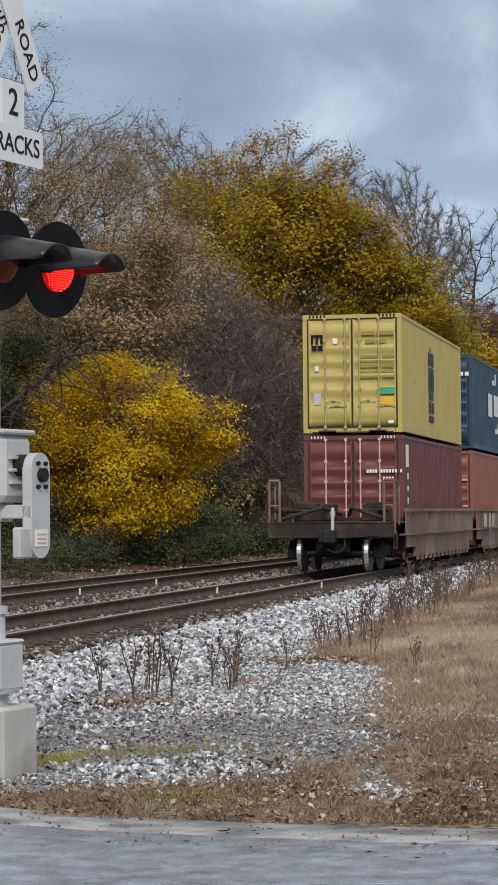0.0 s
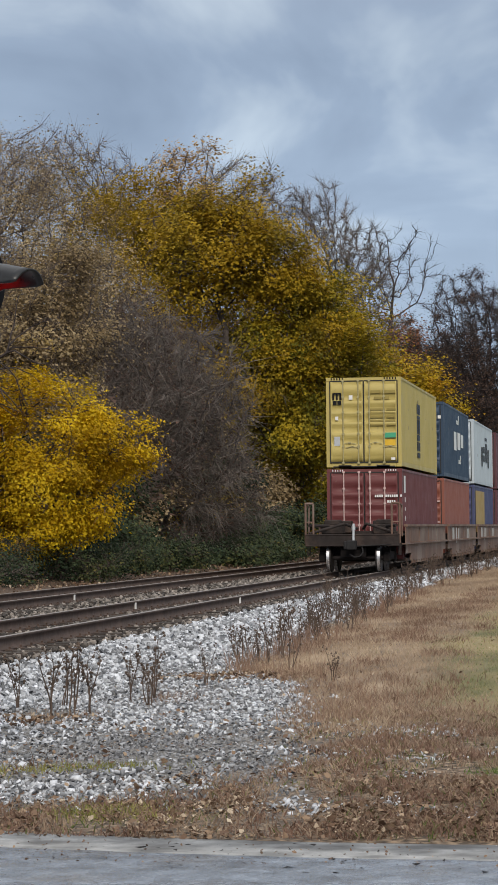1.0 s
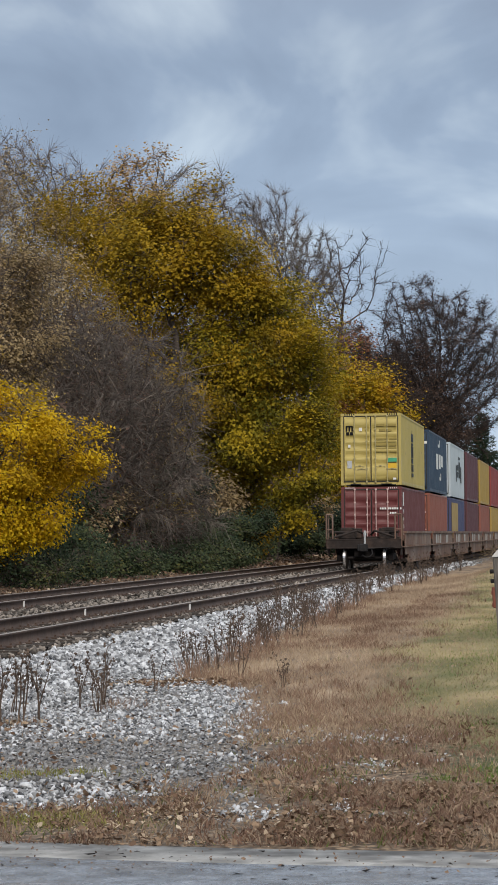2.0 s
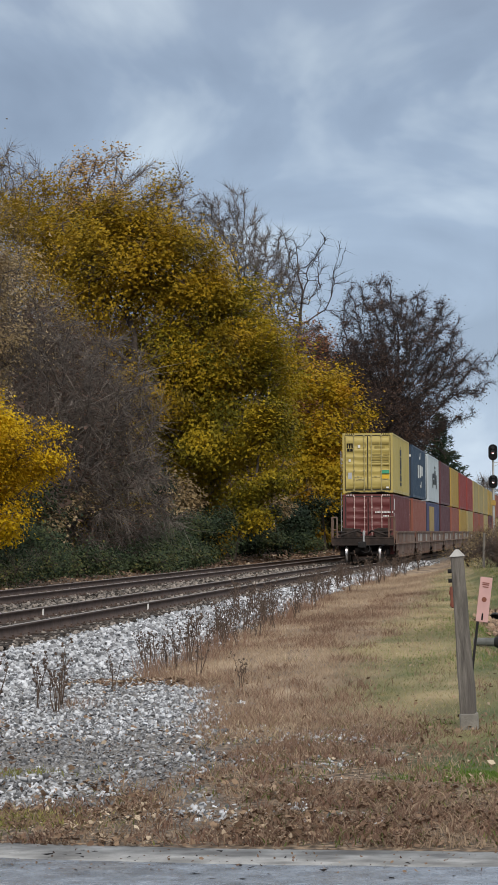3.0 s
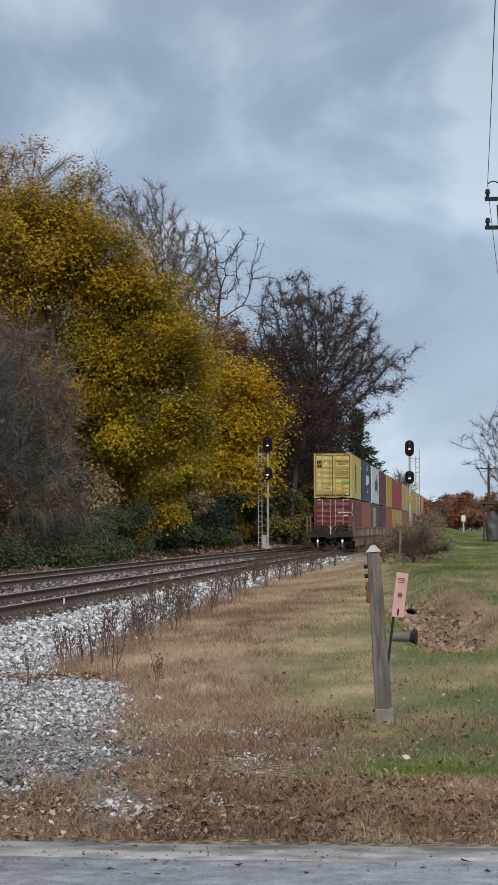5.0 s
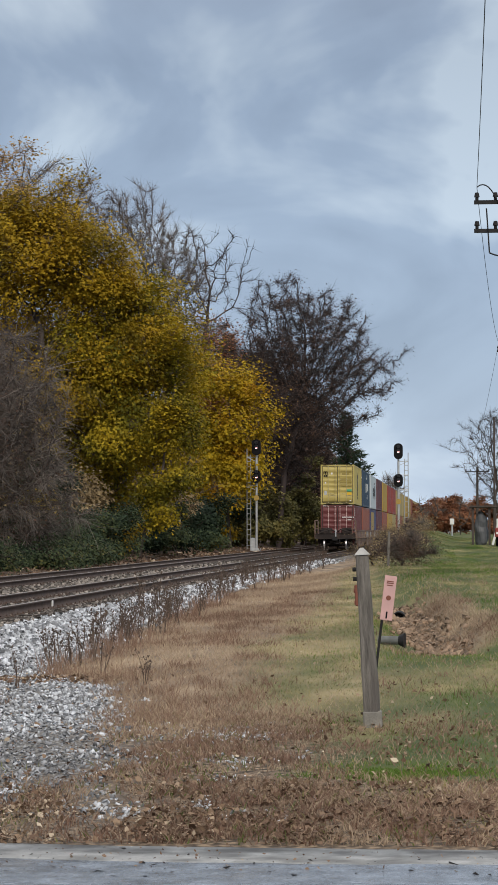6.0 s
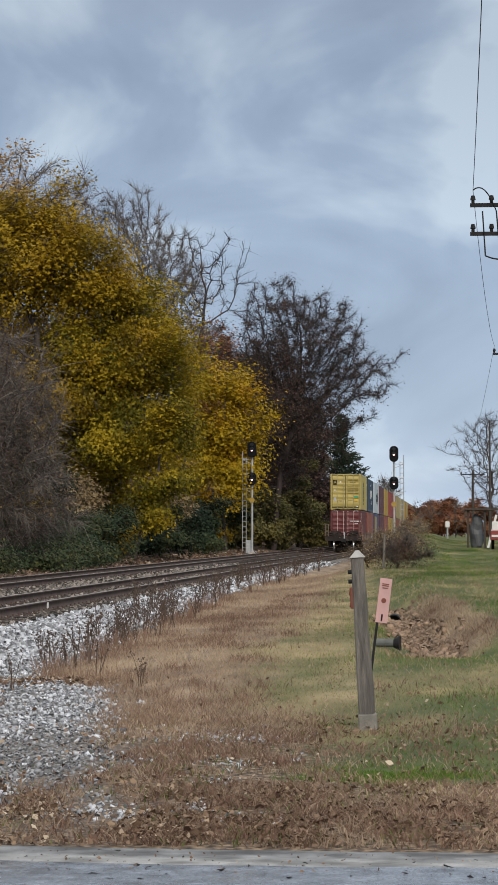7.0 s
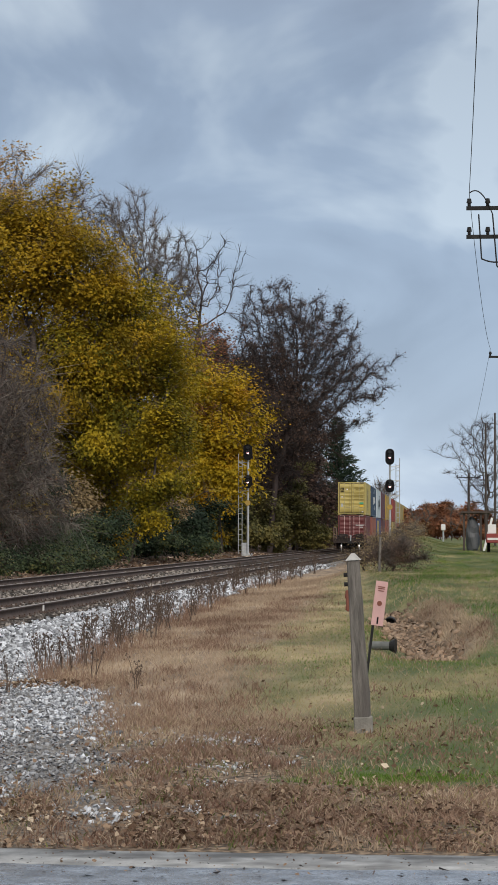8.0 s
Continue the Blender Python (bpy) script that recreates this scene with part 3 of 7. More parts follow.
def build_stones():
    def bare(x, y):
        """How thick the stones lie: thin under leaves, tufts and the trodden way."""
        tuft = spot(x, y, -5.55, 20.7, 0.35, 0.6) + spot(x, y, -4.3, 15.8, 0.75, 0.45) + spot(x, y, -4.7, 15.2, 0.3, 0.4)
        return np.clip(stony(x, y) * (1 - 0.6 * smooth(70, 90, y)) * (1 - 0.85 * litter(x, y)) * (1 - 0.8 * np.clip(tuft, 0, 1)) * np.where(x > -6.0, 0.35 + 0.9 * patches(x, y, 0.8, 1.6, 11), 1.0), 0, 1)

    x, y, r = scatter(150000, -7.78, -1.8, 13.2, 130, bare, 21)
    size = r.uniform(0.03, 0.07, len(x)) * np.where(x < -6.0, 1.1, 0.72) * np.clip(y / 32, 0.85, 1.9)
    big = x < -5.7 + 0.7 * (patches(x, y, 0.8, 2.0, 12) - 0.5)
    strip = spot(x, y, -3.85, 14.35, 0.75, 0.42) + spot(x, y, -2.0, 13.75, 0.2, 0.3)
    pale = ~big & (smooth(17.5, 20.5, y) + 1.4 * strip + 1.2 * (patches(x, y, 0.6, 1.2, 13) - 0.5) + r.uniform(-0.4, 0.4, len(x)) > 0.34)
    z = ground_z(x, y) + size * 0.12 + np.where(big, 0.02, 0) + r.uniform(-0.4, 0.4, len(x)) * size
    stones("ballast", x[big], y[big], z[big], size[big], M_STONE, "pale angular ballast stones beside the track", seed=2)
    stones("pale_gravel", x[pale], y[pale], z[pale], 1.1 * size[pale], M_STONE, "pale flat gravel spread over the verge", 0.42, seed=6)
    rest = ~(pale | big)
    stones("gravel", x[rest], y[rest], z[rest] - 0.006, 0.85 * size[rest], M_GREY_STONE, "grey trodden gravel on the verge", 0.42, seed=3)
    x, y, r = scatter(8000, -3.2, -0.9, 13, 21, lambda x, y: np.clip(spot(x, y, -2.1, 18.8, 0.45, 0.5) + 0.5 * smooth(0.6, 0.75, patches(x, y, 0.4, 0.8, 18)), 0, 1) * (1 - stony(x, y)) * (1 - lawn(x, y)), 24)
    stones("loose_stones", x, y, ground_z(x, y) + 0.006, r.uniform(0.01, 0.032, len(x)), M_STONE, "loose pale stones among the dead grass", 0.45, seed=7)
    x, y, r = scatter(24000, -15.4, -7.7, 24, 120, lambda x, y: 1 - 0.5 * smooth(70, 90, y), 22)
    size = r.uniform(0.04, 0.075, len(x)) * np.clip(y / 40, 1, 2.0)
    stones("track_ballast", x, y, np.full_like(x, -0.212) + r.uniform(-0.025, 0.02, len(x)), size, M_GRIME_STONE, "brown grimy ballast between the ties", seed=4)
    x, y, r = scatter(5200, -1.9, 0.4, 33.2, 52, lambda x, y: np.exp(-((x - 0.1 - ditch_x(y)) / 0.24) ** 2), 23)
    stones("riprap", x, y, ground_z(x, y) + 0.02, r.uniform(0.04, 0.13, len(x)), M_RIPRAP, "brown broken riprap stones lining the ditch", 0.7, seed=5)


build_stones()


# ---- train ----
PAINT = {}


def paint(key, base, worn=(0.2, 0.16, 0.13)):
    PAINT[key] = material(key + "_container_paint", base, 0.55, spread=0.07, scale=0.7, stain=worn, stain_amount=-0.15, stain_scale=4.0, bump=0.05)


paint("yellow", (0.49, 0.395, 0.125))
paint("maroon", (0.14, 0.034, 0.035))
paint("blue", (0.024, 0.052, 0.10))
paint("pale", (0.50, 0.57, 0.63))
paint("brick", (0.27, 0.09, 0.062))
paint("plum", (0.105, 0.035, 0.045))
paint("indigo", (0.06, 0.07, 0.16))
paint("ochre", (0.40, 0.265, 0.06))
paint("red", (0.27, 0.045, 0.04))
paint("tan", (0.36, 0.29, 0.13))
# black of the door seals, and of the strips painting shade under the doors
M_SEAL_AND_SHADE = material("door_seal_and_shade", (0.02, 0.02, 0.02), 0.7, spread=0.2)
M_BAR_YELLOW = material("dull_lock_bar", (0.42, 0.37, 0.19), 0.55, 0.2, spread=0.12, scale=3)
M_BAR_WHITE = material("pale_lock_bar", (0.62, 0.45, 0.43), 0.5, 0.2, spread=0.12, scale=3)
M_TEAL = material("green_sticker", (0.06, 0.36, 0.20), 0.5, spread=0.08)
M_AMBER = material("amber_sticker", (0.72, 0.45, 0.03), 0.5, spread=0.08)
M_GHOST = material("faded_marking", (0.30, 0.235, 0.06), 0.6, spread=0.1)
CW, CH, CL = 2.438, 2.896, 12.192


def corrugated(x, y0, y1, z0, z1, side):
    """A side wall with trapezoid ribs."""
    pts, y = [], y0
    while y < y1 - 0.28:
        for dy, dx in ((0.0, 0.0), (0.072, 0.0), (0.14, 0.036), (0.212, 0.036)):
            pts.append((x - side * dx, y + dy))
        y += 0.28
    pts.append((x, y1))
    v = np.array([(px, py, z) for z in (z0, z1) for px, py in pts])
    n = len(pts)
    f = [(i, i + 1, n + i + 1, n + i) if side > 0 else (i + 1, i, n + i, n + i + 1) for i in range(n - 1)]
    return v, np.array(f)


def container_meshes():
    shell = corrugated(CW / 2 - 0.01, 0.16, CL - 0.16, 0.17, CH - 0.07, 1)
    fr = bmesh.new()
    for sx in (-1, 1):
        for y in (0.08, CL - 0.08):
            box(fr, sx * (CW / 2 - 0.055), y, CH / 2, 0.11, 0.16, CH - 0.24)
        box(fr, sx * (CW / 2 - 0.04), CL / 2, CH - 0.045, 0.08, CL - 0.36, 0.075)
        box(fr, sx * (CW / 2 - 0.05), CL / 2, 0.10, 0.075, CL - 0.36, 0.14)
    box(fr, 0, 0.06, CH - 0.06, CW - 0.36, 0.12, 0.11)
    box(fr, 0, 0.06, 0.075, CW - 0.36, 0.12, 0.14)
    box(fr, 0, CL - 0.06, CH - 0.06, CW - 0.36, 0.12, 0.11)
    box(fr, 0, CL - 0.06, 0.075, CW - 0.36, 0.12, 0.14)
    box(fr, 0, CL / 2, CH - 0.03, CW - 0.14, CL - 0.3, 0.03)
    box(fr, 0, CL / 2, 0.2, CW - 0.14, CL - 0.3, 0.05)
    box(fr, 0, CL - 0.05, CH / 2, CW - 0.3, 0.05, CH - 0.2)
    frame_me = bpy.data.meshes.new("frame")
    fr.to_mesh(frame_me)
    fr.free()
    cast = bmesh.new()
    box(cast, 0, 0, 0, 0.178, 0.178, 0.118)
    bmesh.ops.bevel(cast, geom=cast.edges[:], offset=0.012, segments=1, affect="EDGES")
    cast_me = bpy.data.meshes.new("corner_casting")
    cast.to_mesh(cast_me)
    cast.free()
    w, h = (CW - 0.27) / 2 - 0.012, CH - 0.30
    # one pressed sheet: proud bands with sloping lower faces between recesses, framed at both sides
    prof = [(-h / 2, -0.02)]
    for zz, tall in ((-0.36, 0.44), (-0.17, 0.22), (-0.035, 0.17), (0.095, 0.17), (0.225, 0.20), (0.40, 0.34)):
        lo, hi = zz * h - tall / 2, zz * h + tall / 2
        prof += [(lo, 0.015), (lo + 0.075, -0.04), (hi - 0.02, -0.04), (hi, 0.015)]
    prof.append((h / 2, -0.02))
    cols = [(-w / 2, 0), (-w / 2 + 0.055, 0), (-w / 2 + 0.07, 1), (w / 2 - 0.07, 1), (w / 2 - 0.055, 0), (w / 2, 0)]
    dv = [(x, (py if on else -0.028), pz) for x, on in cols for pz, py in prof]
    m = len(prof)
    df = [(c * m + k, (c + 1) * m + k, (c + 1) * m + k + 1, c * m + k + 1) for c in range(len(cols) - 1) for k in range(m - 1)]
    dr = bmesh.new()
    dr.from_mesh(fast_mesh("sheet", dv, df))
    rim = bmesh.ops.extrude_edge_only(dr, edges=[e for e in dr.edges if e.is_boundary])
    for q in (g for g in rim["geom"] if isinstance(g, bmesh.types.BMVert)):
        q.co.y = 0.05
    bmesh.ops.recalc_face_normals(dr, faces=dr.faces[:])
    door_me = bpy.data.meshes.new("door")
    dr.to_mesh(door_me)
    dr.free()
    seal = boxes((-w / 2 - 0.006, -0.008, 0, 0.03, 0.05, h + 0.04), (w / 2 + 0.006, -0.008, 0, 0.03, 0.05, h + 0.04),
                 (0, -0.004, h / 2 + 0.016, w, 0.05, 0.036), (0, -0.004, -h / 2 - 0.016, w, 0.05, 0.036))
    seal_me = bpy.data.meshes.new("seal")
    seal.to_mesh(seal_me)
    seal.free()
    bar = rods(((0, 0, -h / 2 - 0.06), (0, 0, h / 2 + 0.06), 0.021, None, 8))
    for zz in (-h / 2 - 0.03, -h / 2 + 0.5, -0.15 * h, 0.12 * h, h / 2 - 0.5, h / 2 + 0.03):
        box(bar, 0, 0.005, zz, 0.075, 0.05, 0.06)
    bar_me = bpy.data.meshes.new("lock_bar")
    bar.to_mesh(bar_me)
    bar.free()
    hd = rods(((-0.0, -0.02, 0), (0.2, -0.035, 0.045), 0.013, None, 6), ((0.2, -0.035, 0.045), (0.40, -0.02, 0.0), 0.013, None, 6))
    box(hd, 0.2, 0.0, 0.035, 0.09, 0.04, 0.06)
    hd_me = bpy.data.meshes.new("handle")
    hd.to_mesh(hd_me)
    hd.free()
    return shell, frame_me, cast_me, door_me, seal_me, bar_me, hd_me, w, h


SHELL, FRAME_ME, CAST_ME, DOOR_ME, SEAL_ME, BAR_ME, HANDLE_ME, DOOR_W, DOOR_H = container_meshes()


def shared(name, me, mat, parent, m=None, label=""):
    """A part on a mesh that others use too, in a paint of its own."""
    key = me.name + "/" + mat.name
    if key not in PAINT:
        c = me.copy()
        c.materials.clear()
        c.materials.append(mat)
        PAINT[key] = c
    ob = new(name, PAINT[key])
    ob.parent = parent
    if m is not None:
        ob.matrix_basis = m
    return tagged(ob, label)


SHELL_ME = fast_mesh("side_wall", *SHELL)


def container(colour, label, detailed=True, bars=None):
    mat = PAINT[colour]
    c = thing("shipping_container", pose(0, 0, 0), label, "container", "containers on the train")
    shared("side_wall", SHELL_ME, mat, c)
    shared("side_wall", SHELL_ME, mat, c, pose(0, CL, 0, 0, 0, 180))
    shared("frame", FRAME_ME, mat, c)
    for sx in (-1, 1):
        for y in (0.089, CL - 0.089):
            for z in (0.059, CH - 0.059):
                shared("corner_casting", CAST_ME, mat, c, pose(sx * (CW / 2 - 0.087), y - 0.004 if y < 1 else y + 0.004, z))
    for sx in (-1, 1):
        d = shared("door", DOOR_ME, mat, c, pose(sx * (DOOR_W / 2 + 0.012), 0.0, CH / 2 + 0.02))
        shared("seal", SEAL_ME, M_SEAL_AND_SHADE, d)
        if detailed:
            for dx in (-0.24, 0.24) if sx > 0 else (-0.12, 0.40):
                if sx > 0:
                    dx = dx - 0.12 if dx > 0 else dx - 0.14
                shared("lock_bar", BAR_ME, bars or mat, d, pose(dx * 0.95, -0.068, 0))
                shared("handle", HANDLE_ME, bars or mat, d, pose(dx * 0.95 + (0.0 if dx < 0.3 else -0.4), -0.055, -0.72 if dx < 0.1 else -0.84))
    return c


def mark(c, name, mat, x, z, w, h, y=-0.035, label=""):
    return part(name, boxes((x, min(y, -0.005) if z > CH - 0.1 else -0.052, z, w, 0.004, h)), mat, c, label)


def side_mark(c, name, mat, y, z, w, h, label=""):
    return part(name, boxes((CW / 2 + 0.004, y, z, 0.004, w, h)), mat, c, label)


def wheelset_mesh():
    bm = rods(((-0.9, 0, 0), (0.9, 0, 0), 0.085, None, 12))
    for s in (-1, 1):
        rod(bm, (s * 0.695, 0, 0), (s * 0.735, 0, 0), 0.455, 0.455, 28)
        rod(bm, (s * 0.735, 0, 0), (s * 0.832, 0, 0), 0.415, 0.415, 28)
        rod(bm, (s * 0.66, 0, 0), (s * 0.70, 0, 0), 0.12, 0.40, 20)
    return bm


def truck_frame():
    bm = bmesh.new()
    for s in (-1, 1):
        box(bm, s * 1.0, 0, 0.50, 0.16, 1.2, 0.26)
        for e in (-1, 1):
            box(bm, s * 1.0, e * 0.72, 0.55, 0.15, 0.55, 0.14)
            box(bm, s * 1.0, e * 0.89, 0.46, 0.2, 0.27, 0.27)
    box(bm, 0, 0, 0.58, 2.0, 0.36, 0.24)
    bmesh.ops.bevel(bm, geom=bm.edges[:], offset=0.025, segments=1, affect="EDGES")
    return bm


def truck(car, y, wheels):
    shared("truck_frame", TRUCK_ME, M_UNDER, car, pose(0, y, 0))
    for e in (-0.89, 0.89):
        w = shared("wheelset", WHEEL_ME, M_WHEEL, car, pose(0, y + e, 0.455))
        for s in (-1, 1):
            shared("tread", TREAD_ME, M_TREAD, w, pose(s * 0.785, 0, 0), "bright polished wheel tread")
        wheels.append(w)


def to_me(name, bm):
    me = bpy.data.meshes.new(name)
    bm.to_mesh(me)
    bm.free()
    return me


WHEEL_ME = to_me("wheelset", wheelset_mesh())


def tread_mesh():
    bm = bmesh.new()
    bmesh.ops.create_cone(bm, cap_ends=False, segments=32, radius1=0.43, radius2=0.425, depth=0.10, matrix=pose(0, 0, 0, 0, 90, 0))
    return bm


TREAD_ME = to_me("tread", tread_mesh())
TRUCK_ME = to_me("truck_frame", truck_frame())
PITCH = 15.2
WHEELS = []


def well_side():
    """One side of a well: a plate with a top chord, a walking ledge, hanging lugs and a sloping end."""
    bm = bmesh.new()
    x = 1.42
    box(bm, x, 6.0, 0.98, 0.03, 14.0, 0.86)
    box(bm, x + 0.01, 6.0, 1.44, 0.12, 14.0, 0.08)
    box(bm, x + 0.04, 5.6, 0.86, 0.14, 15.0, 0.035)
    box(bm, x - 0.02, 6.3, 0.50, 0.06, 11.4, 0.36)
    for i in range(14):
        box(bm, x + 0.05, 0.6 + i * 0.88, 0.90, 0.16, 0.22, 0.02)
        box(bm, x - 0.0, 1.0 + i * 0.81, 0.28, 0.05, 0.3, 0.12)
    for y in (0.2, 3.2, 6.3, 9.4, 12.4):
        box(bm, x + 0.022, y, 1.14, 0.02, 0.1, 0.5)
    return bm


def well_end(bm, y, d):
    box(bm, 0, y - d * 0.35, 1.10, 2.5, 0.7, 0.16)
    box(bm, 0, y + d * 0.15, 0.92, 2.7, 0.3, 0.42)
    for s in (-1, 1):
        box(bm, s * 0.85, y, 1.24, 0.5, 0.5, 0.16)
        rod(bm, (s * 1.2, y - d * 0.6, 1.2), (s * 0.4, y + d * 0.2, 1.42), 0.05)


WELL_SIDE_ME = to_me("side_sill", well_side())


def well_car(last):
    c = thing("well_car", pose(0, 0, 0), "rust-brown articulated well car carrying two stacked containers" if not last else
              "last rust-brown well car with handrails and a coupler", "rail car", "well cars of the train")
    shared("side_sill", WELL_SIDE_ME, M_WELL, c)
    o = shared("side_sill", WELL_SIDE_ME, M_WELL, c)
    o.matrix_basis = pose(0, 12.6, 0, 0, 0, 180)
    part("well_floor", boxes((0, 6.3, 0.34, 2.6, 12.2, 0.06), (0, 0.4, 0.34, 2.7, 0.5, 0.10), (0, 12.2, 0.34, 2.7, 0.5, 0.10)), M_WELL_DARK, c)
    bm = bmesh.new()
    well_end(bm, 12.75, -1)
    part("front_platform", bm, M_WELL_DARK, c)
    if not last:
        bm = bmesh.new()
        well_end(bm, -0.2, 1)
        part("rear_platform", bm, M_WELL_DARK, c)
        # plain pale panels stand in for whitish graffiti on the sill
        for y, z, w, h in ((1.2, 1.1, 0.9, 0.5), (2.6, 1.05, 0.5, 0.6), (3.6, 1.12, 0.7, 0.42), (8.4, 1.1, 1.2, 0.4)):
            part("pale_patch", boxes((1.448, y, z, 0.004, w, h)), M_CONCRETE, c, "pale patch of graffiti")
    else:
        # the free end: deck, buffer beam, braces, posts and coupler
        part("deck", boxes((0, -1.6, 1.15, 2.8, 2.9, 0.05), (0, -1.6, 0.96, 1.1, 3.0, 0.34), (0, -0.2, 1.02, 2.6, 0.5, 0.5)), M_WELL_DARK, c, bevel=0.012)
        part("centre_sill", boxes((0, -1.6, 0.62, 0.8, 2.8, 0.3), (0, -2.55, 0.6, 2.2, 0.08, 0.3), (0, -0.9, 0.6, 2.2, 0.1, 0.34)), M_UNDER, c, bevel=0.012)
        part("buffer_beam", boxes((0, -3.12, 0.98, 2.92, 0.12, 0.34), (0, -3.16, 0.83, 2.92, 0.08, 0.05), (0, -3.16, 1.16, 2.92, 0.08, 0.05)), M_WELL_DARK, c, "grimy end beam", bevel=0.012)
        for s in (-1, 1):
            part("deck_wedge", boxes((s * 0.82, -1.5, 1.33, 0.66, 0.6, 0.30), (s * 0.82, -1.55, 1.55, 0.52, 0.4, 0.16)), M_WELL_DARK, c, bevel=0.03)
            part("ramp", boxes((s * 0.5, -0.5, 1.4, 0.3, 0.6, 0.4)), M_WELL_DARK, c, bevel=0.03)
            part("brace", rods(((s * 1.35, -3.05, 1.45), (s * 0.5, -0.6, 1.42), 0.05), ((s * 1.35, -3.05, 1.2), (s * 0.35, -2.4, 1.5), 0.045), ((s * 0.35, -2.4, 1.5), (s * 0.1, -1.2, 1.35), 0.045)), M_WELL_DARK, c)
            hr = rods(((s * 1.46, -3.1, 0.9), (s * 1.46, -3.1, 2.13), 0.034), ((s * 1.22, -3.1, 0.9), (s * 1.22, -3.1, 2.13), 0.034),
                      ((s * 1.46, -3.1, 2.13), (s * 1.22, -3.1, 2.13), 0.034), ((s * 1.46, -3.1, 2.13), (s * 1.46, -2.4, 2.05), 0.028),
                      ((s * 1.46, -2.4, 2.05), (s * 1.46, -2.4, 1.1), 0.028), ((s * 1.46, -3.1, 1.55), (s * 1.22, -3.1, 1.55), 0.024))
            part("handrail", hr, M_WELL, c, "rusty tubular handrail")
            part("side_step", boxes((s * 1.42, -2.7, 0.55, 0.04, 0.5, 0.03), (s * 1.42, -2.92, 0.75, 0.04, 0.03, 0.42), (s * 1.42, -2.48, 0.75, 0.04, 0.03, 0.42)), M_WELL_DARK, c)
        part("coupler", boxes((0, -3.3, 0.84, 0.22, 0.5, 0.24), (0.04, -3.65, 0.84, 0.3, 0.28, 0.3), (-0.14, -3.72, 0.84, 0.1, 0.2, 0.26)), M_DARK, c, bevel=0.03)
        part("uncoupling_rod", rods(((0.05, -3.25, 1.5), (0.05, -3.32, 0.8), 0.042), ((0.05, -3.255, 1.42), (0.05, -3.26, 1.3), 0.06)), M_GALV, c, "pale steel rod")
        part("uncoupling_lever", rods(((0.05, -3.3, 0.8), (1.2, -3.2, 0.86), 0.016)), M_DARK, c)
        hose = bmesh.new()
        pts = [(0.3, -3.2, 0.8), (0.36, -3.4, 0.62), (0.28, -3.52, 0.5), (0.12, -3.55, 0.47), (-0.04, -3.55, 0.56)]
        for a, b in zip(pts, pts[1:]):
            rod(hose, a, b, 0.024, None, 6)
        part("air_hose", hose, M_DARK, c, "black rubber air hose")
    if last:
        truck(c, -1.75, WHEELS)
    truck(c, 13.9, WHEELS if last else [])
    return c


def place_train():
    """Rear face of the last container at y = 55.4 m at the start; the rest ahead of it."""
    things = []
    sup = [("yellow", "maroon"), ("blue", "brick"), ("pale", "indigo"), ("plum", "plum"), ("ochre", "brick"), ("red", "ochre"), ("red", "tan"), ("tan", "brick")]
    sup += [(("tan", "brick"), ("tan", "tan"), ("ochre", "plum"), ("tan", "red"), ("brick", "tan"))[i % 5] for i in range(22)]
    words = {"yellow": "dull yellow", "maroon": "dark maroon", "blue": "navy blue", "pale": "pale grey-blue", "brick": "faded brick-red", "plum": "deep plum",
             "indigo": "dusky indigo", "ochre": "ochre yellow", "red": "weathered red", "tan": "faded tan"}
    made, cars = {}, {}
    for i, (up, low) in enumerate(sup):
        for colour, z, tier in ((up, 3.325, "top"), (low, 0.37, "low")):
            key = (colour, tier)
            text = f"{words[colour]} corrugated steel container, " + ("stacked on another" if tier == "top" else "sitting low in a well car")
            if i in (0, 1, 2) or key not in made:
                c = container(colour, text, i < 4, M_BAR_WHITE if colour == "maroon" else M_BAR_YELLOW if colour == "yellow" else None)
                markings(c, i, tier)
                if i > 2:
                    made[key] = c
            else:
                c = copy_thing(made[key], pose(0, 0, 0))
            things.append((c, i * PITCH, z))
        if i < 2:
            car = well_car(i == 0)
            cars[i] = car
        else:
            car = copy_thing(cars[1], pose(0, 0, 0))
        things.append((car, i * PITCH, 0.0))
    return things


def bars_block(c, name, mat, x, z, widths, h, gap, y=-0.052, space=0.05):
    for r, row in enumerate(widths):
        xx = x
        for w in row:
            if w:
                part(name, boxes((xx + w / 2, y, z - r * gap, w, 0.004, h)), mat, c)
            xx += w + space


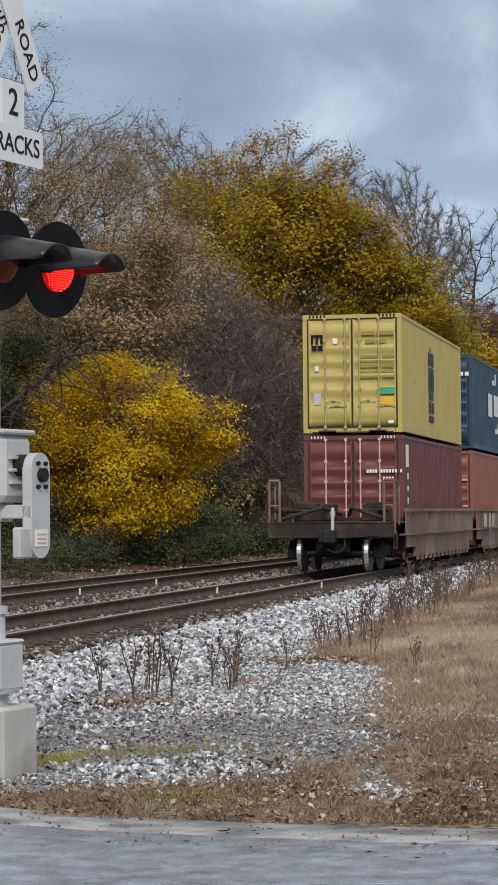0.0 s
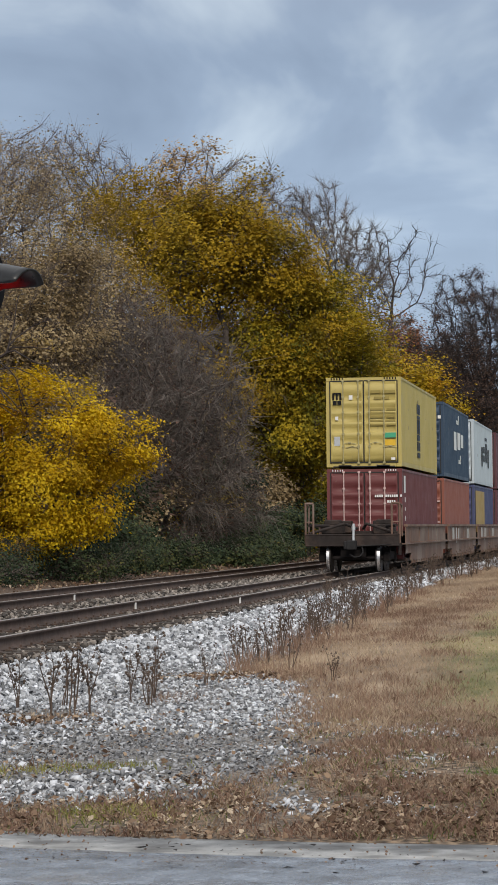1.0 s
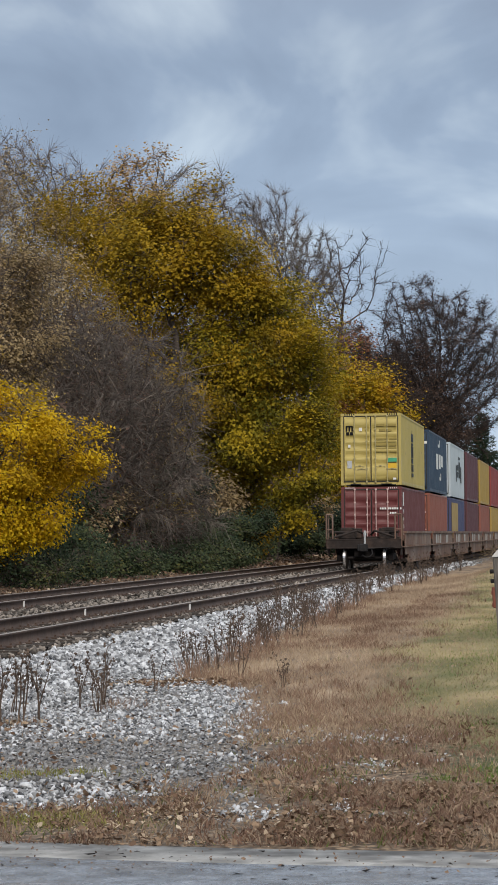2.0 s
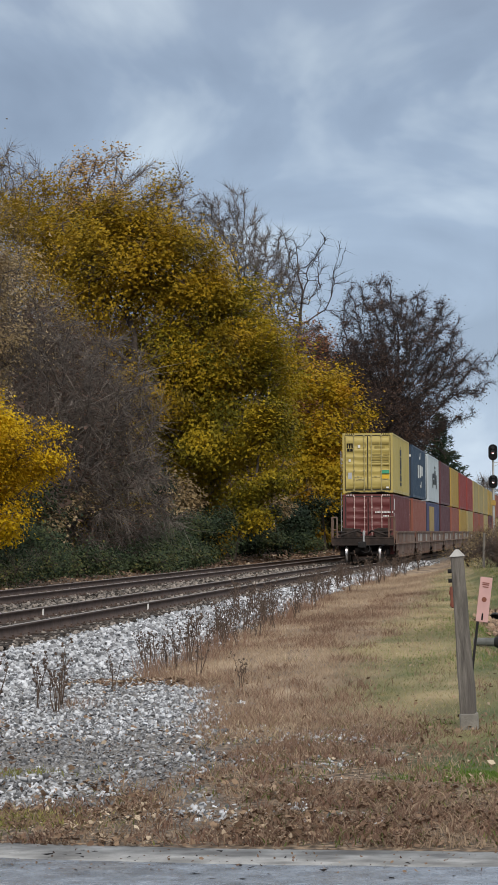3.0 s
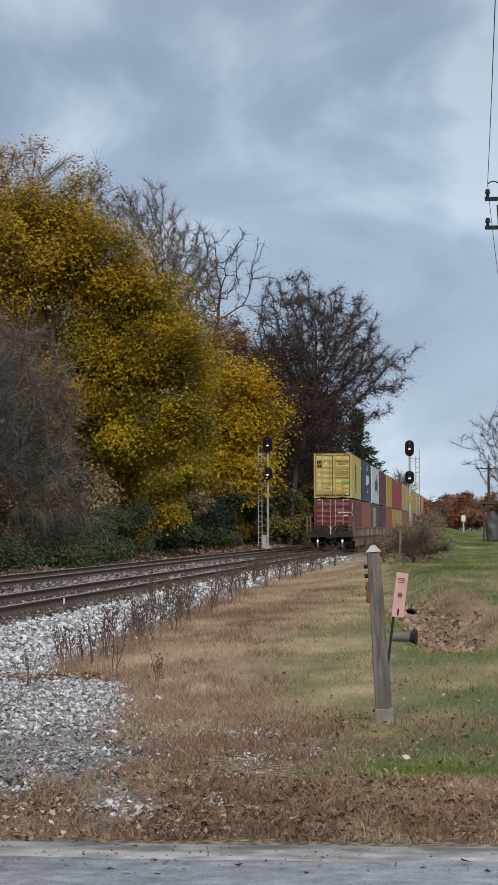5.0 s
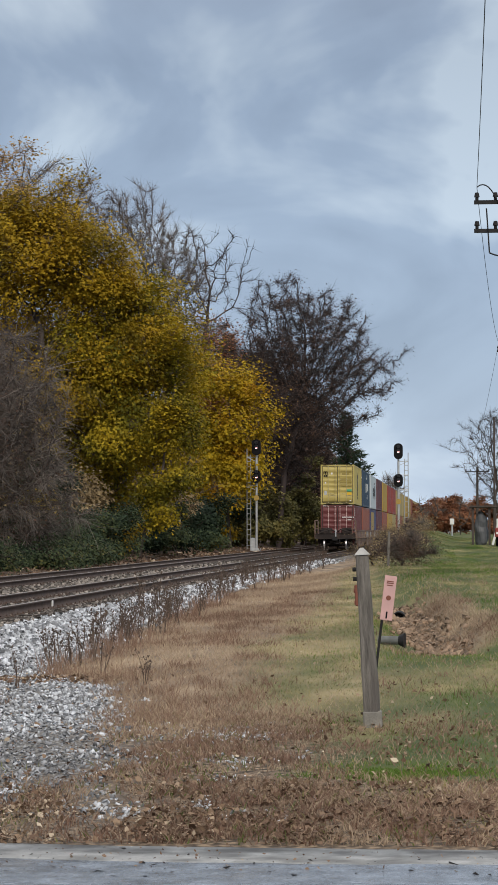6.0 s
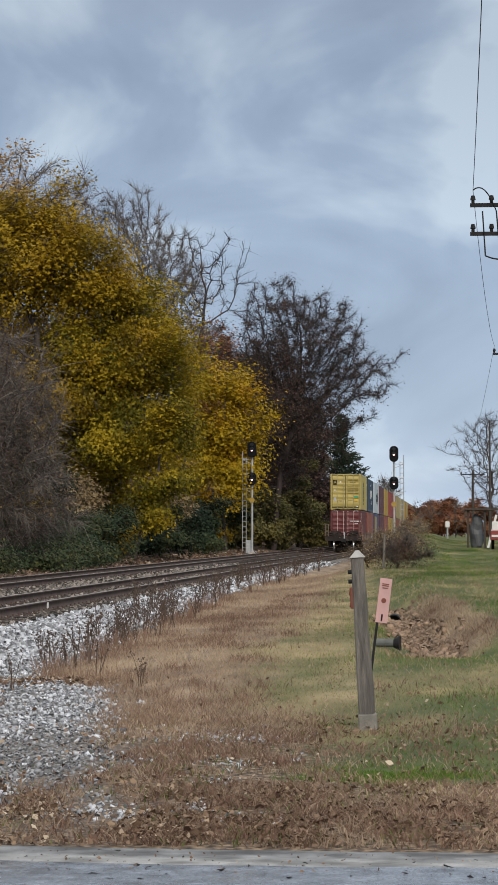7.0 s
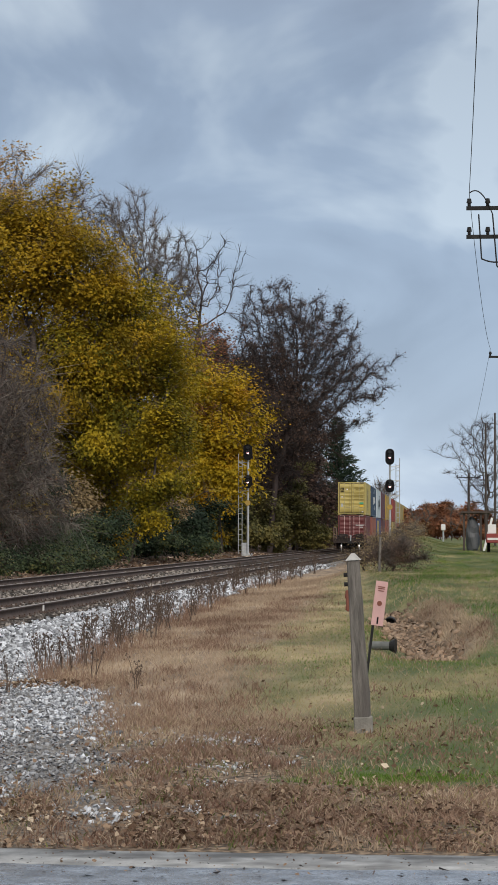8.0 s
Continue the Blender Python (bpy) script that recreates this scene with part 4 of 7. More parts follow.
def markings(c, i, tier):
    if i == 0 and tier == "top":
        bm = boxes((-0.86, -0.052, 2.38, 0.28, 0.004, 0.045), (-0.975, -0.052, 2.27, 0.06, 0.004, 0.2), (-0.86, -0.052, 2.27, 0.06, 0.004, 0.2), (-0.745, -0.052, 2.27, 0.06, 0.004, 0.2),
                   (-0.93, -0.052, 2.08, 0.13, 0.004, 0.13), (-0.78, -0.052, 2.08, 0.13, 0.004, 0.13))
        part("door_emblem", bm, M_INK, c, "black company emblem as plain shapes")
        # flat black strips paint the shade of the tunnel openings and bottom gap
        for s in (-1, 1):
            part("tunnel_recess", boxes((s * 0.62, -0.006, 0.035, 0.42, 0.008, 0.07)), M_SEAL_AND_SHADE, c)
        part("tunnel_recess", boxes((0, -0.006, 0.018, 2.0, 0.008, 0.036)), M_SEAL_AND_SHADE, c)
        mark(c, "sticker", M_WHITE, -0.41, 2.25, 0.12, 0.14, -0.052)
        mark(c, "sticker", M_WHITE, -0.87, 1.58, 0.1, 0.12, -0.052)
        mark(c, "sticker", M_GALV, -0.86, 0.84, 0.19, 0.3, -0.052, "pale grey data plate")
        mark(c, "sticker", M_TEAL, 0.86, 1.02, 0.36, 0.16, -0.052, "green sticker")
        mark(c, "sticker", M_AMBER, 0.86, 0.78, 0.34, 0.19, -0.052, "amber sticker")
        mark(c, "sticker", M_WHITE, 0.95, 0.26, 0.13, 0.08, -0.052)
        bars_block(c, "number_bar", M_GHOST, 0.24, 2.42, [(0.32, 0.42), (0.0, 0.0, 0.25, 0.2)], 0.09, 0.2, -0.052)
        bars_block(c, "weight_bar", M_GHOST, 0.2, 1.86, [(0.5, 0.3), (0.42, 0.36), (0.5, 0.26), (0.46, 0.32), (0.5, 0.3)], 0.05, 0.125, -0.052)
        for s in (-1, 1):
            for k in range(5):
                mark(c, "warning_stripe", M_INK, s * 0.86 + (k - 2) * 0.09, CH - 0.045, 0.04, 0.07, -0.005)
        for z, y, w, h in ((2.35, 5.35, 0.16, 0.12), (2.1, 5.2, 0.5, 0.34), (2.1, 5.75, 0.5, 0.34), (1.82, 5.5, 1.0, 0.1), (1.5, 5.2, 0.42, 0.5), (1.5, 5.8, 0.42, 0.5), (1.12, 5.45, 0.9, 0.2),
                           (0.82, 5.2, 0.4, 0.3), (0.82, 5.8, 0.4, 0.3), (0.52, 5.5, 0.95, 0.16)):
            side_mark(c, "emblem_piece", M_INK, y, z, w, h, "tall black company emblem as plain shapes")
    elif i == 0:
        bars_block(c, "number_bar", M_WHITE, 0.34, 2.02, [(0.05,) * 4 + (0,) * 3 + (0.05,) * 6 + (0,) * 3 + (0.05,), (0,) * 20 + (0.05,) * 4], 0.08, 0.18, -0.052, 0.02)
        bars_block(c, "weight_bar", M_BAR_WHITE, 0.44, 1.12, [(0.2, 0.12), (0.26, 0.08), (0.2, 0.12)], 0.05, 0.11, -0.052)
        mark(c, "sticker", M_WHITE, -0.86, 0.6, 0.22, 0.2, -0.052, "white data plate")
        side_mark(c, "label_piece", M_WHITE, 0.75, 2.4, 0.5, 0.55)
        for z, h in ((1.9, 0.2), (1.6, 0.14), (1.3, 0.2), (1.0, 0.14), (0.55, 0.5), (0.15, 0.2)):
            side_mark(c, "label_piece", M_WHITE, 0.85, z, 0.2, h * 0.8)
        for s in (-1, 1):
            for k in range(5):
                mark(c, "warning_stripe", M_WHITE, s * 0.86 + (k - 2) * 0.08, CH - 0.045, 0.03, 0.06, -0.005)
    elif i == 1 and tier == "top":
        for y, z, w, h in ((5.2, 1.55, 1.2, 0.75), (7.0, 1.6, 1.3, 0.7), (8.6, 1.65, 1.2, 0.55), (6.4, 2.35, 1.1, 0.16), (6.9, 2.5, 0.4, 0.3), (7.3, 0.75, 1.1, 0.16), (7.7, 0.9, 0.4, 0.25)):
            side_mark(c, "emblem_piece", M_WHITE, y, z, w, h, "white company emblem as plain shapes")
        bars_block(c, "number_bar", M_WHITE, 0.75, 2.3, [(0.2, 0.12)], 0.12, 0.2, -0.052)
    elif i == 1:
        bars_block(c, "number_bar", M_BAR_WHITE, 0.6, 2.0, [(0.16, 0.24), (0.14,)], 0.06, 0.14, -0.052)
        bars_block(c, "weight_bar", M_BAR_WHITE, 0.6, 1.2, [(0.24, 0.16), (0.2,), (0.26,)], 0.05, 0.12, -0.052)
    elif i == 2 and tier == "top":
        for y, z, w, h in ((5.0, 1.35, 0.7, 0.9), (6.2, 1.7, 1.3, 0.3), (6.2, 1.3, 1.3, 0.3), (7.8, 1.6, 1.2, 0.9), (9.2, 1.35, 0.8, 0.9), (7.6, 2.25, 1.4, 0.14)):
            side_mark(c, "emblem_piece", M_INK, y, z, w, h, "dark company emblem as plain shapes")
    elif i == 2:
        part("half_panel", boxes((CW / 2 + 0.004, 3.4, 1.45, 0.006, 5.4, 2.4)), PAINT["ochre"], c, "ochre yellow front half")


TRAIN = place_train()


# ---- trees ----
def grow(seed, base, blobs, nodes, clump=22, bough=0.2):
    """A trunk whose limbs reach step by step for buds scattered in the crown, forking where the buds part."""
    r = np.random.default_rng(seed)
    base = np.array(base, float)
    vol = np.array([b[3] * b[3] * b[4] for b in blobs], float)
    pick = r.choice(len(blobs), nodes, p=vol / vol.sum())
    d = r.normal(0, 1, (nodes, 3))
    d /= np.linalg.norm(d, axis=1, keepdims=True)
    d *= (r.uniform(0, 1, nodes) ** 0.42)[:, None] * r.uniform(0.85, 1.12, nodes)[:, None]
    b = np.array(blobs, float)[pick]
    # the crown is made of boughs, with gaps between them
    many = max(9, nodes // clump)
    which = r.integers(0, many, nodes)
    lead = np.array([np.flatnonzero(which == i)[0] if (which == i).any() else 0 for i in range(many)])
    b = b[lead][which]
    d = d[lead][which] * 0.92
    r3 = np.stack([b[:, 3], b[:, 3], b[:, 4]], -1)
    buds = b[:, :3] + d * r3 + r.normal(0, 1, (nodes, 3)) * np.array([1, 1, 0.62]) * (bough * r3.min(1))[:, None]
    buds = buds[buds[:, 2] > base[2] + 0.4]
    cen = (np.array([b[:3] for b in blobs]) * vol[:, None]).sum(0) / vol.sum()
    low = min(b[2] - b[4] for b in blobs)
    fork = base + (cen - base) * np.array([0.25, 0.25, 0]) + np.array([0, 0, max(0.3, 0.75 * (low - base[2]) + 0.12 * (cen[2] - base[2]))])
    trunk = [base + (fork - base) * t + np.append(r.normal(0, 0.06, 2), 0) * t for t in np.linspace(0, 1, 5)]
    top = fork + (cen - fork) * 0.45
    trunk += [fork + (top - fork) * t + np.append(r.normal(0, 0.2, 2), 0) for t in np.linspace(0.33, 1, 3)]
    k = len(trunk)
    step = 0.62 * (4.19 * vol.sum() / nodes) ** (1 / 3)
    A, par, kids = np.zeros((6 * nodes + 400, 3)), [0] + list(range(k - 1)), np.zeros(6 * nodes + 400, int)
    A[:k] = trunk
    n = k
    gap = np.linalg.norm(buds[:, None] - A[None, 2:k], axis=2)
    near, gap = 2 + gap.argmin(1), gap.min(1)
    for _ in range(160):
        live = gap > 1.25 * step
        if not live.any() or n > 5 * nodes:
            break
        way = buds[live] - A[near[live]]
        way /= np.linalg.norm(way, axis=1, keepdims=True)
        pull = np.zeros((n, 3))
        np.add.at(pull, near[live], way)
        tips = np.flatnonzero((np.abs(pull).sum(1) > 0) & (kids[:n] < 4))
        if not len(tips):
            break
        go = pull[tips]
        go /= np.maximum(np.linalg.norm(go, axis=1, keepdims=True), 1e-6)
        go += r.normal(0, 0.17, go.shape) + np.array([0, 0, 0.08])
        go /= np.linalg.norm(go, axis=1, keepdims=True)
        m = len(tips)
        A[n:n + m] = A[tips] + go * step
        par += list(tips)
        kids[tips] += 1
        dist = np.linalg.norm(buds[live][:, None] - A[None, n:n + m], axis=2)
        best = dist.argmin(1)
        val = dist[np.arange(len(best)), best]
        ix = np.flatnonzero(live)
        closer = val < gap[ix]
        gap[ix[closer]], near[ix[closer]] = val[closer], n + best[closer]
        n += m
    par = np.array(par)
    load = np.zeros(n)
    load[np.setdiff1d(np.arange(n), par[1:])] = 1
    for i in range(n - 1, 0, -1):
        load[par[i]] += load[i]
    return A[:n], par, np.maximum(load, 1), k


def branch_mesh(P, par, rad, seed, sides=4):
    idx = np.arange(1, len(P))
    a, b, ra, rb = P[par[idx]], P[idx], np.minimum(rad[par[idx]], rad[idx] * 1.5), rad[idx]
    d = b - a
    d /= np.maximum(np.linalg.norm(d, axis=1, keepdims=True), 1e-6)
    ref = np.where(np.abs(d[:, 2:3]) > 0.9, [[1, 0, 0]], [[0, 0, 1]])
    u = np.cross(d, ref)
    u /= np.linalg.norm(u, axis=1, keepdims=True)
    w = np.cross(d, u)
    ang = np.arange(sides) * 2 * math.pi / sides
    ring = u[:, None] * np.cos(ang)[None, :, None] + w[:, None] * np.sin(ang)[None, :, None]
    v = np.concatenate([a[:, None] + ring * ra[:, None, None], b[:, None] + ring * rb[:, None, None]], 1)
    j = np.arange(sides)
    q = np.stack([j, (j + 1) % sides, sides + (j + 1) % sides, sides + j], -1)
    f = (q[None] + 2 * sides * np.arange(len(idx))[:, None, None]).reshape(-1, 4)
    return v.reshape(-1, 3), f


def twig_mesh(P, par, thin, count, length, width, seed, droop=0.0, bent=True):
    """Twigs that carry on the way of the branch that bears them, fanning out."""
    r = np.random.default_rng(seed)
    at = thin[r.integers(0, len(thin), count)]
    n = len(at)
    along = P[at] - P[par[at]]
    along /= np.maximum(np.linalg.norm(along, axis=1, keepdims=True), 1e-6)
    src = P[at] + (P[par[at]] - P[at]) * r.uniform(0, 1, (n, 1))
    d = along * 0.95 + r.normal(0, 0.5, (n, 3)) + np.array([0, 0, 0.28 - droop])
    d /= np.linalg.norm(d, axis=1, keepdims=True)
    L = length * r.uniform(0.4, 1.3, n)[:, None]
    mid = src + d * L * 0.5 + r.normal(0, 0.07, (n, 3)) * L
    end = src + d * L + r.normal(0, 0.13, (n, 3)) * L
    s = np.cross(d, r.normal(0, 1, (n, 3)))
    s /= np.linalg.norm(s, axis=1, keepdims=True)
    s *= width
    if not bent:
        v = np.stack([src - s, src + s, end], 1).reshape(-1, 3)
        return v, 3 * np.arange(n)[:, None] + np.arange(3)
    v = np.stack([src - s, src + s, mid - s * 0.7, mid + s * 0.7, end], 1).reshape(-1, 3)
    k = 5 * np.arange(n)[:, None]
    f = np.concatenate([k + [0, 1, 3], k + [0, 3, 2], k + [2, 3, 4]])
    return v, f


def leaf_mesh(P, thin, count, spread, size, seed):
    """Small bent leaves in clumps about the outer twigs."""
    r = np.random.default_rng(seed)
    Q = P[thin]
    if count > 20000:
        # leaves gather in sprays with gaps between them
        k = 2.6 if size > 0.15 else 3.6
        a = np.sin(k * Q[:, 0] + 1.3 * np.sin(0.9 * Q[:, 2])) + np.sin(k * 1.15 * Q[:, 2] + 1.1 * np.sin(1.2 * Q[:, 0])) + 0.6 * np.sin(0.8 * k * (Q[:, 0] + Q[:, 1]) - 0.5 * k * Q[:, 2])
        w = np.clip(0.52 + 0.48 * a, 0.1, None)
        src = Q[r.choice(len(Q), count, p=w / w.sum())]
    else:
        src = Q[r.integers(0, len(Q), count)]
    c = src + r.normal(0, spread, (count, 3)) * np.array([1, 1, 0.8])
    # blades of the leaves lie across the light from above and outside
    out = c - c.mean(0)
    out /= np.maximum(np.linalg.norm(out, axis=1, keepdims=True), 1e-6)
    face = out * 0.6 + np.array([0, 0, 0.75]) + r.normal(0, 0.45, (count, 3))
    u = np.cross(face, r.normal(0, 1, (count, 3)))
    u /= np.maximum(np.linalg.norm(u, axis=1, keepdims=True), 1e-6)
    w = np.cross(face, u)
    w /= np.maximum(np.linalg.norm(w, axis=1, keepdims=True), 1e-6)
    s = size * r.uniform(0.55, 1.3, count)[:, None]
    if size > 0.112:
        # far off, a leaf is one kite-shaped blade
        v = np.stack([c - u * s * 0.55, c + u * s * 0.35 + w * s * 0.42, c + u * s * 0.35 - w * s * 0.42], 1).reshape(-1, 3)
        return v, 3 * np.arange(count)[:, None] + np.arange(3)
    n = np.cross(u, w) * s * 0.22
    v = np.stack([c - u * s * 0.5, c + w * s * 0.32 + n, c + u * s * 0.5, c - w * s * 0.32 + n], 1).reshape(-1, 3)
    k = 4 * np.arange(count)[:, None]
    return v, k + [0, 1, 2, 3]


def tree(name, label, base, blobs, seed, nodes=700, leaves=0, leaf=None, size=0.12, spread=0.35, twigs=3, twig_len=0.8, twig_w=0.008,
         bark=None, twig_mat=None, thick=0.011, droop=0.0, category="tree", group="trees beside the track",
         clump=22, bough=0.2, vines=0):
    P, par, load, k = grow(seed, base, blobs, nodes, clump, bough)
    rad = np.minimum(1.3 * thick * load ** 0.47, 0.3)
    thin = np.flatnonzero((load <= 5) & (np.arange(len(P)) >= k))
    origin = np.array(base)
    t = thing(name, pose(*base), label, category, group)
    v, f = branch_mesh(P - origin, par, rad, seed, 4 if base[1] < 90 else 3)
    solid("trunk", fast_mesh("trunk", v, f), bark or M_BARK, t)
    if twigs:
        v, f = twig_mesh(P - origin, par, thin, twigs * nodes, twig_len, twig_w, seed + 1, droop, base[1] < 80)
        tagged(solid("brushwood", fast_mesh("brushwood", v, f), twig_mat or M_TWIG, t), kind="stuff")
    if vines:
        # long pale stems hanging from the boughs
        v, f = twig_mesh(P - origin, par, thin, vines, 2.1, 0.011, seed + 3, 1.2, True)
        tagged(solid("vines", fast_mesh("vines", v, f), M_VINE, t, "long pale hanging vine stems"), kind="stuff")
    if leaves:
        v, f = leaf_mesh(P - origin, thin, leaves, spread, size, seed + 2)
        tagged(solid("crown", fast_mesh("crown", v, f), leaf, t), kind="stuff")
    return t


def gz(x, y):
    return float(ground_z(x, y))


def ground_tree(name, label, x, y, blobs, seed, **kw):
    return tree(name, label, (x, y, gz(x, y) - 0.1), blobs, seed, **kw)


ground_tree("bare_tree", "tall thin bare tree with a few tan leaves", -23.4, 65.5,
            [(-19.5, 64.8, 10.8, 2.2, 3.2), (-21.9, 64.8, 11.6, 2.4, 4.4), (-20.4, 66, 7.5, 1.6, 2)], 11, nodes=2200, clump=9, bough=0.28, leaves=30000, leaf=L_TAN, size=0.075, spread=0.28, twigs=5, twig_len=0.6, twig_w=0.0055, thick=0.0075,
            bark=M_TWIG)
ground_tree("yellow_tree", "low spreading tree covered in bright yellow leaves", -18.9, 68.6,
            [(-19.0, 68.0, 2.5, 2.0, 1.9), (-17.4, 68.0, 2.9, 1.75, 1.75), (-20.3, 68.0, 3.3, 1.7, 2.2), (-16.7, 68.0, 3.6, 1.2, 1.4), (-17.8, 68.0, 5.0, 1.6, 0.9), (-20.6, 68, 1.4, 1.1, 1.0), (-19.2, 68.0, 5.4, 1.3, 1.2), (-15.9, 68.0, 4.2, 0.8, 1.0), (-16.5, 68.0, 2.4, 1.1, 1.3)], 12, nodes=1200, clump=12, bough=0.24, leaves=72000, leaf=L_YELLOW, size=0.108, spread=0.25,
            twigs=2, twig_len=0.5)
ground_tree("tan_tree", "half-bare tree with thin tan and olive leaves", -21.4, 77.0,
            [(-21.0, 76.7, 8.0, 2.4, 2.1), (-19.9, 76.7, 10.3, 1.5, 1.8), (-23.2, 76.7, 7.5, 2.2, 1.6), (-20.6, 76.7, 5.6, 2.4, 1.4)], 13, nodes=1900, clump=14, bough=0.26, leaves=40000, leaf=L_TAN, size=0.115, spread=0.34, twigs=3, twig_w=0.007, thick=0.009)
ground_tree("olive_tree", "small olive-yellow tree at the wood's edge", -21.4, 66.4, [(-20.7, 66.0, 4.9, 1.3, 1.3), (-21.3, 66.2, 3.4, 1.4, 1.6)], 14, nodes=400, leaves=12000, leaf=L_YELLOW, size=0.1, spread=0.26)
ground_tree("evergreen", "dark green leafy tree behind the crossing signal", -22.4, 64.8, [(-20.4, 64.5, 6.2, 1.1, 0.9), (-21.6, 64.5, 5.2, 1.2, 1.7)], 36, nodes=500, leaves=16000, leaf=L_GREEN, size=0.09, spread=0.24, twigs=3, twig_w=0.006)
ground_tree("autumn_tree", "large tree with olive and golden yellow leaves", -24.5, 130.0,
            [(-26.0, 129.5, 17.7, 4.9, 3.6), (-21.7, 129.5, 16.8, 3.4, 3.5), (-28.3, 129.5, 19.6, 3.6, 2.6), (-23.3, 129.5, 20.1, 2.9, 1.9), (-20.1, 129.5, 13.5, 2.9, 3.6), (-21.5, 129.5, 10.0, 3.0, 3.2), (-18.8, 129.5, 11.0, 2.6, 3.0),
             (-25, 129.5, 13.5, 3.5, 2.5), (-23.2, 130.5, 10.8, 2.8, 2.8)],
            15, nodes=2200, clump=26, leaves=84000, leaf=L_OLIVE, size=0.19, spread=0.6, twigs=2, twig_w=0.012, thick=0.015)
ground_tree("tan_topped_tree", "tall tree with pale orange leaves at its top", -28.0, 139.0, [(-28.0, 138.8, 24.0, 2.5, 2.0), (-27.5, 138.8, 20, 3, 3)], 16, nodes=700, leaves=9000, leaf=L_TANTOP, size=0.2, spread=0.4, twigs=4, twig_w=0.011)
ground_tree("bare_tree", "bare grey-brown tree above the yellow crowns", -33.8, 142.0, [(-34.9, 141.0, 23.4, 3.8, 3.5), (-25.1, 141.0, 22.3, 2.7, 2.5), (-30.2, 141.0, 19.5, 4.6, 3.5)], 17, nodes=1600, clump=8, bough=0.25, leaves=2500, leaf=L_TAN, size=0.16,
            twigs=5, twig_len=1.2, twig_w=0.011)
ground_tree("bare_thicket", "dense grey-brown thicket of bare vines and saplings", -20.8, 96.5,
            [(-20.5, 95.6, 5.2, 2.8, 5.0), (-22.7, 95.6, 9.4, 1.9, 2.4), (-18.7, 95.6, 6.4, 1.9, 3.5), (-18.2, 95.6, 2.6, 2.0, 2.4)], 18, nodes=2800, clump=10, bough=0.3, leaves=9000, leaf=L_BROWN, size=0.11, spread=0.35, twigs=9, twig_len=1.0,
            twig_w=0.009, twig_mat=M_TWIG_GREY, droop=0.7, category="thicket", vines=650)
ground_tree("autumn_tree", "broad tree with yellow-green leaves hanging low", -20.5, 133.0,
            [(-20.0, 131.7, 12.1, 4.2, 4.6), (-16.9, 131.7, 11.5, 2.4, 3.6), (-18.4, 131.7, 7.2, 3.4, 2.9), (-19.4, 131.7, 3.8, 1.2, 2.2), (-21.5, 131.7, 7.0, 3.0, 3.4),
             (-17.2, 131.7, 6.0, 2.0, 2.4)],
            19, nodes=2200, clump=26, leaves=84000, leaf=L_GREENGOLD, size=0.19, spread=0.6, twigs=2, twig_w=0.012, thick=0.015)
ground_tree("slim_tree", "slim upright bright yellow-green tree", -18.2, 128.6, [(-15.6, 127.6, 11.4, 0.95, 2.9), (-15.9, 127.6, 7.4, 1.3, 3.0), (-16.6, 127.6, 4.0, 1.6, 2.6)], 20, nodes=520, leaves=14000, leaf=L_GREENGOLD, size=0.18, spread=0.4)
ground_tree("golden_tree", "tree with golden and orange leaves beside the signal", -19.0, 188.0,
            [(-18.8, 186.7, 12.9, 2.8, 3.3), (-19.5, 186.7, 8.7, 3.5, 2.6), (-16.7, 186.7, 10.4, 1.5, 2.8), (-19.2, 186.7, 5.6, 3.2, 2.6), (-17.3, 186.7, 5.6, 1.6, 2.0), (-22, 187, 9, 3, 5), (-15.4, 186.7, 8.3, 1.2, 1.3), (-20.6, 186.7, 15.6, 1.3, 2.0)], 21, nodes=1500, clump=16, leaves=36000, leaf=L_GOLD, size=0.27, spread=0.7, twigs=2, twig_w=0.016)
ground_tree("bare_tree", "bare dark-branched tree on the wooded bank", -26.0, 178.0, [(-27.0, 177.6, 23.4, 4.4, 4.6), (-23.0, 177.6, 21.2, 3.3, 4.2), (-24, 177.6, 16, 4, 4)], 22, nodes=2300, clump=5, bough=0.28, twigs=13, twig_len=1.0, twig_w=0.011,
            twig_mat=M_TWIG_GREY, leaves=6000, leaf=L_BROWN, size=0.16, spread=0.2)
ground_tree("dead_tree", "dead tree with crooked bare limbs", -24.4, 215.0, [(-24.0, 214.2, 25.7, 3.7, 5.4), (-21.5, 214.2, 22, 2.2, 2.5)], 23, nodes=260, clump=7, bough=0.34, twigs=4, twig_len=1.2, twig_w=0.018, thick=0.019, bark=M_TWIG_DARK,
            twig_mat=M_TWIG_DARK)
ground_tree("rust_tree", "tree with sparse rust-brown leaves", -23.0, 206.0, [(-23.0, 205.5, 17.6, 3.2, 3.8), (-22, 205.5, 13, 3.5, 4)], 24, nodes=700, leaves=7000, leaf=L_RUST, size=0.26, spread=0.6, twigs=4, twig_w=0.016, twig_len=1.2)
ground_tree("dark_oak", "great dark spreading oak, nearly bare, reaching over the line", -17.6, 219.5,
            [(-17.8, 218.9, 21.3, 2.9, 5.4), (-13.7, 218.9, 19.0, 4.6, 5.1), (-9.6, 218.9, 16.4, 3.3, 3.4), (-15.3, 218.9, 13.6, 5.4, 4.8), (-18.5, 218.9, 10.0, 3.4, 5.0), (-16.0, 218.9, 19.0, 4.6, 5.0)], 25, nodes=3400, clump=3, bough=0.3, leaves=24000, leaf=L_BROWN, size=0.18, spread=0.45, twigs=16, twig_len=0.95,
            twig_w=0.0125, twig_mat=M_TWIG_DARK, bark=M_TWIG_DARK, thick=0.014, droop=0.3)

